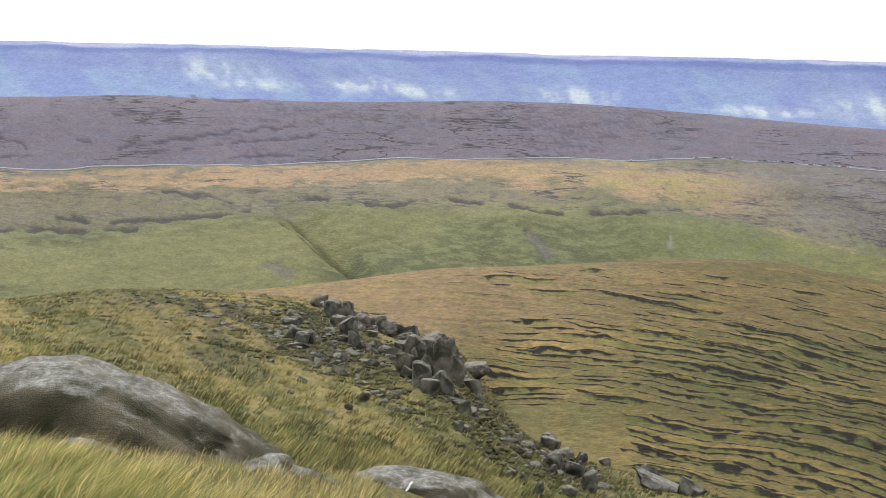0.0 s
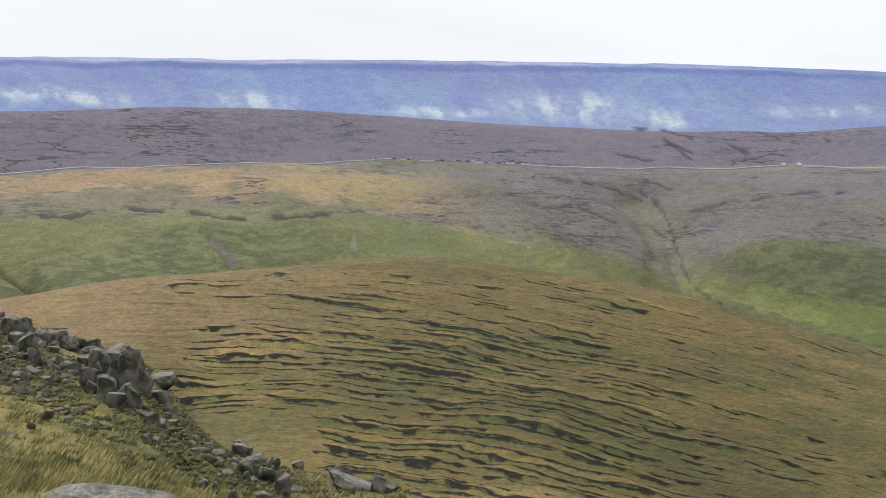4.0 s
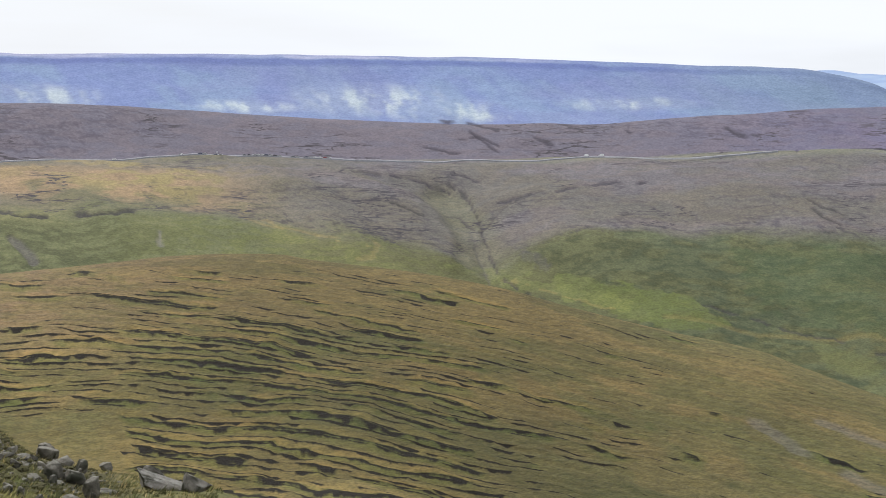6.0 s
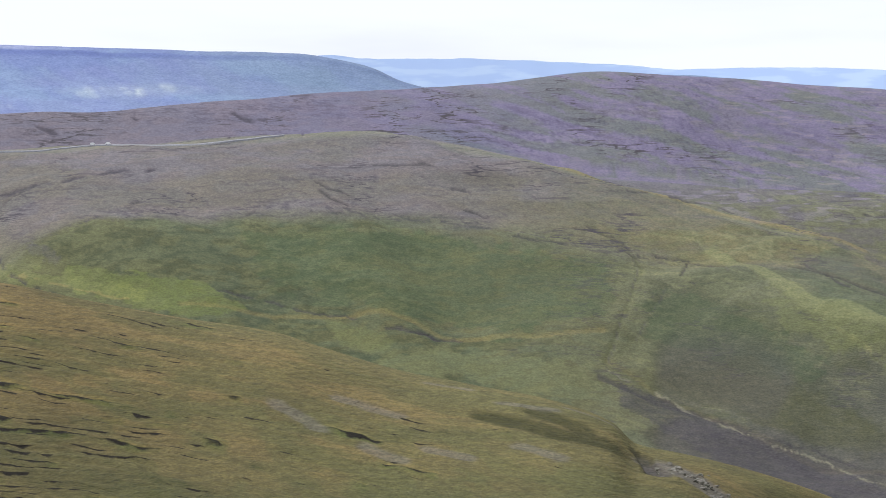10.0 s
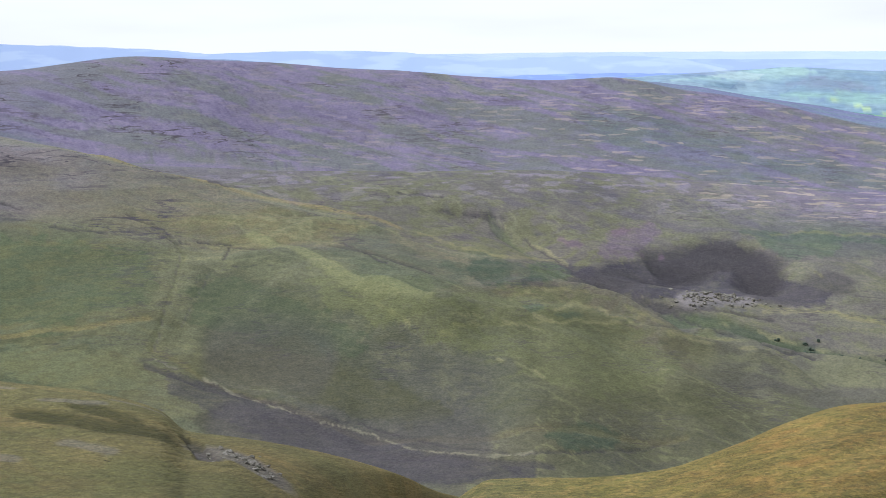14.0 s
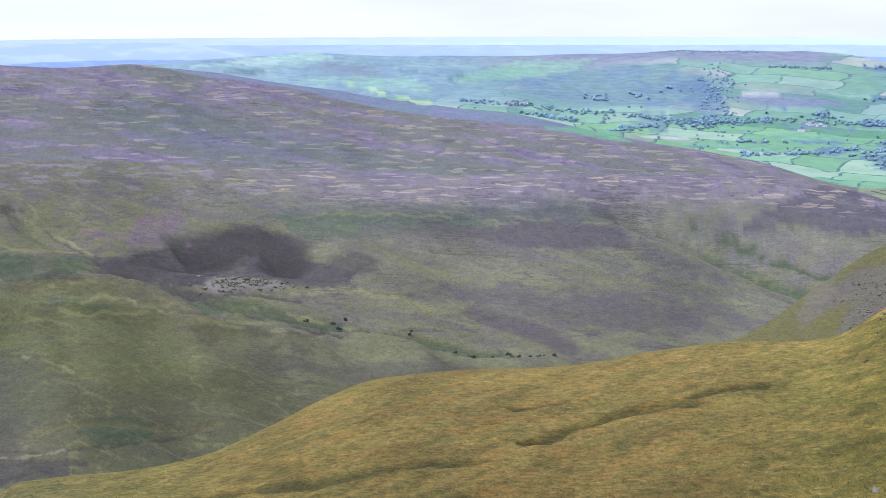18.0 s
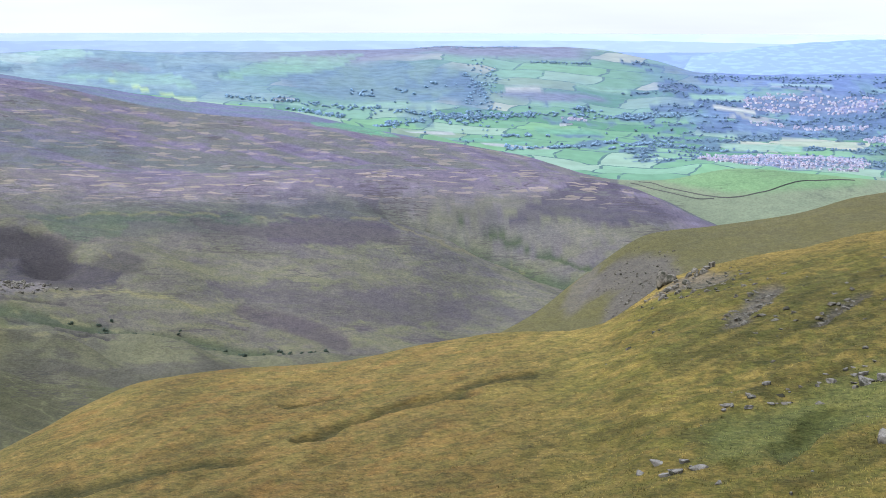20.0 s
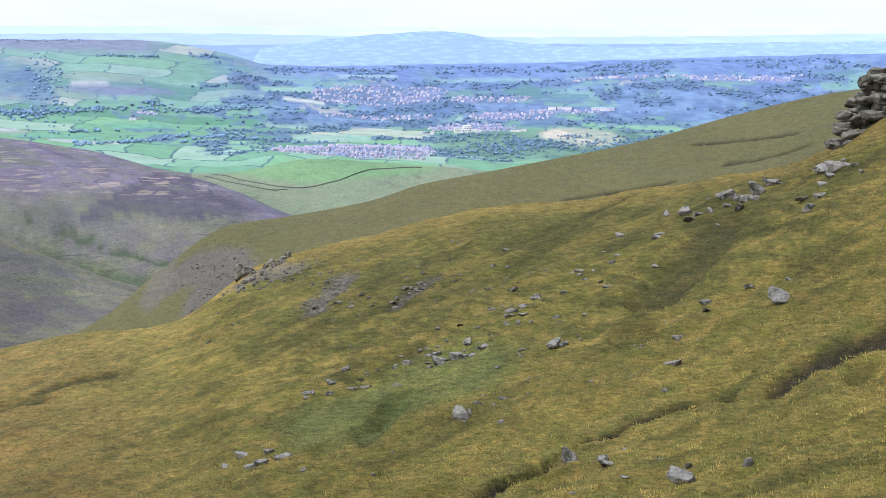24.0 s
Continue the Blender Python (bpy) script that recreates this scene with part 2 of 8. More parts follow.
    both, gate, gmr, fin = n.new("ShaderNodeMath"), n.new("ShaderNodeTexNoise"), n.new("ShaderNodeMapRange"), n.new("ShaderNodeMath")
    both.operation, fin.operation = "MAXIMUM", "MULTIPLY"
    l.new(lines[0], both.inputs[0])
    l.new(lines[1], both.inputs[1])
    gate.inputs["Scale"].default_value, gate.inputs["Detail"].default_value = 0.34, 3
    l.new(wv.outputs["Vector"], gate.inputs["Vector"])
    gmr.inputs["From Min"].default_value, gmr.inputs["From Max"].default_value = 0.50, 0.60
    l.new(gate.outputs["Fac"], gmr.inputs["Value"])
    l.new(both.outputs["Value"], fin.inputs[0])
    l.new(gmr.outputs["Result"], fin.inputs[1])
    fin2 = n.new("ShaderNodeMath")
    fin2.operation = "MULTIPLY"
    l.new(fin.outputs["Value"], fin2.inputs[0])
    l.new(pt.outputs["Fac"], fin2.inputs[1])
    dk = n.new("ShaderNodeMix")
    dk.data_type = "RGBA"
    dk.inputs[7].default_value = (0.062, 0.055, 0.063, 1)
    l.new(fin2.outputs["Value"], dk.inputs[0])
    l.new(out, dk.inputs[6])
    l.new(dk.outputs[2], b.inputs["Base Color"])
    add = n.new("ShaderNodeMath")
    add.operation = "ADD"
    l.new(tex[0].outputs["Fac"], add.inputs[0])
    l.new(tex[1].outputs["Fac"], add.inputs[1])
    bp = n.new("ShaderNodeBump")
    bp.inputs["Strength"].default_value, bp.inputs["Distance"].default_value = bump, depth
    l.new(add.outputs["Value"], bp.inputs["Height"])
    l.new(bp.outputs["Normal"], b.inputs["Normal"])
    return m


M_LAND_NEAR = land_material("rough_grassland", (0.10, 0.4, 3.0), (0.6, 0.35, 0.2), 0.6, 0.3)
M_LAND_SLOPE = land_material("tussock_slope", (0.045, 0.16, 1.6), (0.7, 0.6, 0.3), 0.9, 0.55, turn=-0.42, narrow=0.4)
M_LAND_HAG = land_material("hag_grassland", (0.055, 0.17, 1.4), (0.5, 0.4, 0.2), 0.7, 1.2, turn=0.26, narrow=0.38)
M_LAND_MID = land_material("moorland", (0.06, 0.20, 2.0), (0.38, 0.24, 0.14), 0.45, 2.5)
M_LAND_FAR = land_material("distant_land", (0.06, 0.26, 2.6), (0.28, 0.16, 0.1), 0.2, 6.0)


def field_material(name):
    """Enclosed farmland: each field its own green, hay or rough grass, with hedges between, all tinted bluer for haze;
    the attribute "farmed" gives way to the open cover.
    """
    m = bpy.data.materials.new(name)
    m.use_nodes = True
    n, l = m.node_tree.nodes, m.node_tree.links
    b = n["Principled BSDF"]
    b.inputs["Roughness"].default_value, b.inputs["Specular IOR Level"].default_value = 1.0, 0.05
    co, plot, farmed = n.new("ShaderNodeAttribute"), n.new("ShaderNodeAttribute"), n.new("ShaderNodeAttribute")
    co.attribute_name, plot.attribute_name, farmed.attribute_name = "cover", "plot", "farmed"
    wob, add = n.new("ShaderNodeTexNoise"), n.new("ShaderNodeVectorMath")
    wob.inputs["Scale"].default_value, wob.inputs["Detail"].default_value = 0.7, 2
    add.operation, add.inputs[1].default_value = "MULTIPLY_ADD", (0.8, 0.4, 0.0)
    l.new(plot.outputs["Vector"], wob.inputs["Vector"])
    l.new(wob.outputs["Color"], add.inputs[0])
    l.new(plot.outputs["Vector"], add.inputs[2])
    turn, cell, rnd = n.new("ShaderNodeMapping"), n.new("ShaderNodeTexBrick"), n.new("ShaderNodeSeparateColor")
    turn.inputs["Rotation"].default_value = (0.0, 0.0, 0.22)
    cell.offset, cell.offset_frequency, cell.squash, cell.squash_frequency = 0.37, 2, 0.62, 3
    cell.inputs["Color1"].default_value, cell.inputs["Color2"].default_value = (0, 0, 0, 1), (1, 1, 1, 1)
    cell.inputs["Scale"].default_value, cell.inputs["Mortar Size"].default_value, cell.inputs["Mortar Smooth"].default_value = 1.0, 0.03, 0.3
    cell.inputs["Brick Width"].default_value, cell.inputs["Row Height"].default_value = 1.5, 0.95
    l.new(add.outputs["Vector"], turn.inputs["Vector"])
    l.new(turn.outputs["Vector"], cell.inputs["Vector"])
    l.new(cell.outputs["Color"], rnd.inputs["Color"])
    kinds = n.new("ShaderNodeValToRGB")
    kinds.color_ramp.interpolation = "CONSTANT"
    el = kinds.color_ramp.elements
    el[0].position, el[0].color = 0.0, (0.165, 0.315, 0.210, 1)
    el[1].position, el[1].color = 0.24, (0.215, 0.370, 0.270, 1)
    for at_, c_ in ((0.44, (0.275, 0.395, 0.320, 1)), (0.60, (0.110, 0.245, 0.165, 1)), (0.72, (0.195, 0.360, 0.215, 1)), (0.86, (0.235, 0.315, 0.245, 1)), (0.94, (0.417, 0.435, 0.380, 1))):
        e_ = el.new(at_)
        e_.color = c_
    l.new(rnd.outputs["Red"], kinds.inputs["Fac"])
    streak, sm, sr = n.new("ShaderNodeTexNoise"), n.new("ShaderNodeMapping"), n.new("ShaderNodeMapRange")
    sm.inputs["Scale"].default_value = (3.0, 3.0, 1.0)
    streak.inputs["Scale"].default_value, streak.inputs["Detail"].default_value = 1.0, 5
    l.new(plot.outputs["Vector"], sm.inputs["Vector"])
    l.new(sm.outputs["Vector"], streak.inputs["Vector"])
    sr.inputs["To Min"].default_value, sr.inputs["To Max"].default_value = 0.72, 1.28
    l.new(streak.outputs["Fac"], sr.inputs["Value"])
    gr = n.new("ShaderNodeVectorMath")
    gr.operation = "SCALE"
    l.new(kinds.outputs["Color"], gr.inputs[0])
    l.new(sr.outputs["Result"], gr.inputs["Scale"])
    hx, gap, hw = n.new("ShaderNodeMix"), n.new("ShaderNodeTexNoise"), n.new("ShaderNodeMapRange")
    hx.data_type = "RGBA"
    # hedge colour, blue-grey as seen through haze
    hx.inputs[7].default_value = (0.077, 0.129, 0.172, 1)
    gap.inputs["Scale"].default_value, gap.inputs["Detail"].default_value = 5.0, 3
    l.new(plot.outputs["Vector"], gap.inputs["Vector"])
    hw.inputs["From Min"].default_value, hw.inputs["From Max"].default_value, hw.inputs["To Max"].default_value = 0.36, 0.5, 0.85
    l.new(gap.outputs["Fac"], hw.inputs["Value"])
    hm = n.new("ShaderNodeMath")
    hm.operation = "MULTIPLY"
    l.new(hw.outputs["Result"], hm.inputs[0])
    l.new(cell.outputs["Fac"], hm.inputs[1])
    l.new(hm.outputs["Value"], hx.inputs[0])
    l.new(gr.outputs["Vector"], hx.inputs[6])
    tex, tr, cv = n.new("ShaderNodeTexNoise"), n.new("ShaderNodeMapRange"), n.new("ShaderNodeVectorMath")
    tex.inputs["Scale"].default_value, tex.inputs["Detail"].default_value, tex.inputs["Roughness"].default_value = 4.0, 5, 0.65
    l.new(plot.outputs["Vector"], tex.inputs["Vector"])
    tr.inputs["From Min"].default_value, tr.inputs["From Max"].default_value = 0.3, 0.7
    tr.inputs["To Min"].default_value, tr.inputs["To Max"].default_value = 0.78, 1.22
    l.new(tex.outputs["Fac"], tr.inputs["Value"])
    cv.operation = "SCALE"
    l.new(co.outputs["Color"], cv.inputs[0])
    l.new(tr.outputs["Result"], cv.inputs["Scale"])
    mx = n.new("ShaderNodeMix")
    mx.data_type = "RGBA"
    l.new(farmed.outputs["Fac"], mx.inputs[0])
    l.new(cv.outputs["Vector"], mx.inputs[6])
    l.new(hx.outputs[2], mx.inputs[7])
    l.new(mx.outputs[2], b.inputs["Base Color"])
    return m


M_FIELDS = field_material("hedged_fields")

# ---- the lie of the land: ridges and hollows round the viewpoint ----
# Bearings run clockwise in degrees from straight ahead (+y). Every landform line gives its slope from the eye (height over distance, in thousandths)
# and its distance in metres; the ground glides between the lines.
def glide(xs, ys, x):
    """Monotone cubic through (xs, ys), columns or plain lists, at x."""
    xs, ys = np.asarray(xs, float), np.asarray(ys, float)
    h = np.diff(xs)
    d = np.diff(ys) / h
    m = np.zeros_like(ys)
    w1, w2 = 2 * h[1:] + h[:-1], h[1:] + 2 * h[:-1]
    same = d[1:] * d[:-1] > 0
    with np.errstate(divide="ignore", invalid="ignore"):
        m[1:-1] = np.where(same, (w1 + w2) / (w1 / d[:-1] + w2 / d[1:]), 0)
    i = np.clip(np.searchsorted(xs, x) - 1, 0, len(h) - 1)
    u = np.clip((x - xs[i]) / h[i], 0, 1)
    return ((2 * u**3 - 3 * u**2 + 1) * ys[i] + (u**3 - 2 * u**2 + u) * h[i] * m[i] + (3 * u**2 - 2 * u**3) * ys[i + 1] + (u**3 - u**2) * h[i] * m[i + 1])


def ring(table, back):
    """Closes a line round the back of the viewpoint: value back from 150 to 280 degrees."""
    a = [p[0] for p in table]
    v = [p[1] for p in table]
    return [-80, -55] + a + [150, 280, 305], [back, (back + v[0]) / 2] + v + [back, back, (back + v[0]) / 2]


NEAR_E = [(-20, -158), (-16.1, -157.6), (-12.5, -152.7), (-7.2, -155.9), (-4.5, -162.2), (-3.0, -169.3), (-1.3, -178.2), (0.4, -188.8), (1.5, -209.0), (2.6, -235.0),
          (3.9, -253.1), (5.9, -264.9), (8.0, -272.3), (10.3, -283), (16, -330), (30, -400), (45, -370), (54.1, -309.5), (55.7, -293.8), (59.5, -290.8), (62.1, -284.2),
          (64.8, -265.6), (66.8, -248), (68.9, -235.0), (71.4, -230.7), (75.8, -226.7), (79.5, -214.5), (82.1, -208.1), (84.7, -206.2), (85.9, -200.4), (87.4, -183.8),
          (88.6, -168.5), (90.1, -159.8), (92.6, -150.3), (95.1, -138.1), (97.5, -128.8), (100.3, -124.6), (104.0, -113.2), (106.2, -105.8), (108.4, -97.0),
          (109.8, -85), (111.7, -70), (116, -50)]
NEAR_R = [(-20, 165), (-4, 150), (1.5, 135), (4, 115), (10, 75), (20, 60), (45, 90), (54, 330), (62, 380), (75, 380), (84, 330), (88, 270), (100, 230), (106, 190), (112, 150), (118, 120)]
HAG_E = [(-20, -170), (-7.0, -154.0), (-3.9, -147.2), (0.4, -136.1), (4.0, -132.5), (7.4, -128.0), (8.7, -125.9), (10.7, -125.1), (12.8, -126.2), (13.7, -129.1), (17.9, -136.6),
         (21.1, -146.0), (23.7, -158.2), (27.4, -172.7), (30.6, -183.6), (32.4, -195), (35.4, -211.5), (38.3, -221.1), (41.5, -231.7), (43.2, -242.4), (44.2, -257),
         (45.7, -261.7), (49.0, -274.5), (52.0, -290.9), (53.9, -305.5), (58, -318), (66, -290), (75, -255), (80, -228), (81.7, -211), (83.4, -194.1), (85.3, -167.3), (87.8, -139.3),
         (89.9, -133.9), (93.0, -123.7), (95.0, -112.3), (97.1, -105.4), (100.2, -94.5), (103.3, -82.9), (106.4, -67.3), (109.9, -52.1), (112, -47), (118, -40)]
HAG_R = [(-20, 480), (0, 480), (12, 520), (24, 500), (36, 470), (44, 410), (54, 440), (66, 560), (82, 620), (92, 640), (112, 560), (118, 540)]
VALLEY_E = [(-20, -200), (10, -185), (20, -200), (30, -225), (38, -250), (44, -285), (54, -312), (62, -300), (68, -275), (75, -248), (82, -225), (88, -195), (100, -170), (118, -150)]
VALLEY_R = [(-20, 690), (10, 700), (30, 740), (44, 650), (54, 600), (62, 640), (75, 820), (88, 1000), (118, 900)]
RIM_E = [(-20, -114), (-16.1, -112.9), (-11.1, -105.9), (-6.0, -96.7), (2.4, -93.7), (8.6, -96.0), (14, -106), (17, -114), (19.5, -113), (22.1, -110.6), (25, -106), (31.5, -104),
         (38.2, -115.8), (41.4, -122.8), (46, -140), (53.1, -158), (58.3, -185), (62, -215), (68, -240), (75, -236), (88, -200), (100, -165), (118, -140)]
RIM_R = [(-20, 1000), (10, 1000), (30, 1040), (44, 980), (54, 860), (62, 800), (70, 860), (88, 1060), (118, 1000)]
CREST_E = [(-20, -78), (-16.1, -77.2), (-10.1, -75.1), (-4.8, -70.8), (4.4, -63.8), (9.6, -62.0), (12.4, -61.5), (15.8, -63.2), (24.1, -61.8), (26.3, -59.3), (29.4, -55.5),
           (32.4, -54.1), (35.7, -56), (39.3, -68.3), (42.4, -84.4), (45.5, -95.4), (48.6, -111.8), (51.1, -121.0), (53.1, -135.9), (56.3, -150.4), (59.0, -161), (61.5, -178.4),
           (63.6, -186.5), (66.7, -202.3), (69.3, -208), (73.5, -221.8), (80, -222), (88, -198), (100, -160), (118, -135)]
CREST_R = [(-20, 1500), (10, 1550), (24, 1600), (32, 1500), (44, 1350), (50, 1150), (56, 1020), (62, 960), (73, 980), (90, 1150), (118, 1150)]
PLAT_E = [(-20, -84), (-4.8, -77), (4.4, -70), (12.4, -67.5), (24.1, -68), (32.4, -61), (36, -64), (40, -76), (44, -85), (50, -89), (57.5, -88.5), (61, -92), (65, -96.5), (69.3, -101.0),
          (74.2, -100), (83.0, -99.5), (85.3, -105.2), (86.7, -108.7), (88.0, -116.6), (89.7, -131), (92, -142), (100, -135), (118, -115)]
PLAT_R = [(-20, 1750), (24, 1850), (44, 1750), (57, 1800), (70, 1900), (84, 2000), (118, 2000)]
MOOR_E = [(-20, -32), (-16.0, -31.0), (-10.5, -28.6), (-6.4, -30.1), (2.3, -27.4), (6.4, -29.1), (12, -34.6), (15.7, -38.2), (19.9, -39.7), (23.1, -39.7), (27.3, -34.9),
          (31.4, -29.6), (35.2, -26.0), (38.2, -22.7), (41.3, -16.4), (43.0, -14.6), (45.2, -16), (49.2, -20.8), (52.9, -25.3), (55.2, -27.9), (57.5, -30.5), (60.0, -28.8),
          (62.7, -36), (66.3, -46), (69.3, -58), (72.4, -65.5), (75, -69.5), (78.5, -78), (82.5, -89), (86.3, -105), (87.7, -106.3), (90.8, -97.6), (94.0, -100.3),
          (97.1, -104.5), (101, -112), (118, -105)]
MOOR_R = [(-20, 2400), (43, 2500), (60, 2700), (118, 2700)]
FLOOR_E = [(-20, -36), (20, -45), (36, -33), (44, -24), (56, -34), (61, -31.5), (65, -40.4), (67.2, -45.9), (71.3, -56.4), (74.3, -62.5), (76.8, -71.2), (80, -84), (84, -107), (92, -107), (100, -114), (118, -108)]
FLOOR_R = [(-20, 2950), (60, 3000), (118, 2950)]
TOWN_E = [(-20, -14), (24, -19), (35, -30), (44, -34), (56, -44), (66, -60), (74, -72), (82, -79), (92, -80), (118, -74)]
TOWN_R = [(-20, 3700), (60, 3700), (118, 3700)]
FAR_E = [(-20, 3), (-16.0, 3.3), (-10.1, 4.2), (-4.8, 3.6), (1.4, 3.6), (4.3, 3.0), (9.9, 3.6), (14.4, 3.4), (20.9, 2.3), (25.0, 0.3), (28.5, -1.7), (31.4, -2.8), (33.0, -6.9),
         (34.2, -12.1), (35.4, -20.7), (37, -27), (50, -36), (56, -33), (60, -29), (63, -26), (66.4, -22.2), (69.3, -24), (73.4, -23.8), (76.1, -23.2), (78.8, -21.9), (80.2, -20.6), (83.0, -21.0),
         (85.3, -22.0), (87.8, -29.5), (89.4, -36.7), (91.9, -37.6), (96.0, -36.0), (100.2, -34.5), (106.3, -30.2), (111.6, -27.5), (118, -26)]
FAR_R = [(-20, 4200), (60, 4250), (118, 4300)]
# the ground close to the eye, at 12 and 30 metres
STEP_E = [(-20, -262), (-16, -265), (-8, -280), (0, -305), (10, -350), (20, -390), (50, -430), (80, -430), (112, -400), (118, -390)]
BANK_E = [(-20, -226), (-16, -230), (-8, -258), (0, -287), (10, -345), (20, -380), (50, -440), (80, -430), (112, -390), (118, -370)]


def landform_lines(az):
    """Distances and slopes of all the lines at the bearings az: two arrays, line by line from the eye outwards."""
    def at(table, back):
        return glide(*ring(table, back), az)
    one = np.ones_like(az)
    near_e, near_r = at(NEAR_E, -14), at(NEAR_R, 150)
    hag_e, hag_r = at(HAG_E, -16), at(HAG_R, 480)
    plat_e, plat_r = at(PLAT_E, -14), at(PLAT_R, 1800)
    far_e, far_r = at(FAR_E, 0), at(FAR_R, 4200)
    hollow = near_e - glide([-80, 8, 16, 48, 54, 118, 300], [18, 18, -18, -18, 25, 25, 18], az)
    es = [one * -1650, one * -520, at(STEP_E, -150), at(BANK_E, -60), near_e, hollow, hag_e, at(VALLEY_E, -20), at(RIM_E, -18), at(CREST_E, -16), plat_e, plat_e - 4,
          at(MOOR_E, -12), at(FLOOR_E, -14), at(TOWN_E, -8), far_e, far_e - 14]
    rs = [one * 1.0, one * 4, one * 12, one * 30, near_r, near_r * 1.35 + 20, hag_r, at(VALLEY_R, 700), at(RIM_R, 1000), at(CREST_R, 1500), plat_r, plat_r * 1.12,
          at(MOOR_R, 2450), at(FLOOR_R, 3000), at(TOWN_R, 3700), far_r, one * 4560]
    return np.array(rs), np.array(es) / 1000.0


def lattice(i, j, seed):
    h = (i * 374761393 + j * 668265263 + seed * 982451653) & 0xFFFFFFFF
    h = ((h ^ (h >> 13)) * 1274126177) & 0xFFFFFFFF
    return ((h ^ (h >> 16)) & 0xFFFF) / 65535.0


def value_noise(x, y, seed=0):
    xi, yi = np.floor(x).astype(np.int64), np.floor(y).astype(np.int64)
    u, v = x - xi, y - yi
    u, v = u * u * u * (u * (6 * u - 15) + 10), v * v * v * (v * (6 * v - 15) + 10)
    a, b = lattice(xi, yi, seed), lattice(xi + 1, yi, seed)
    c, d = lattice(xi, yi + 1, seed), lattice(xi + 1, yi + 1, seed)
    return a + (b - a) * u + (c - a) * v + (a - b - c + d) * u * v


def fbm(x, y, octaves=4, seed=0, gain=0.5):
    s, amp, tot = 0.0, 1.0, 0.0
    for k in range(octaves):
        s = s + amp * value_noise(x * 2**k + 17.3 * k, y * 2**k - 9.1 * k, seed + k)
        tot += amp
        amp *= gain
    return s / tot


def step(a, b, x):
    u = np.clip((x - a) / (b - a), 0, 1)
    return u * u * (3 - 2 * u)


def relief_field(x, y):
    return 1 - 1.6 * np.abs(fbm(x / 150 + 0.3 * fbm(x / 60, y / 60, 2, 90), y / 150, 3, 91) - 0.5)


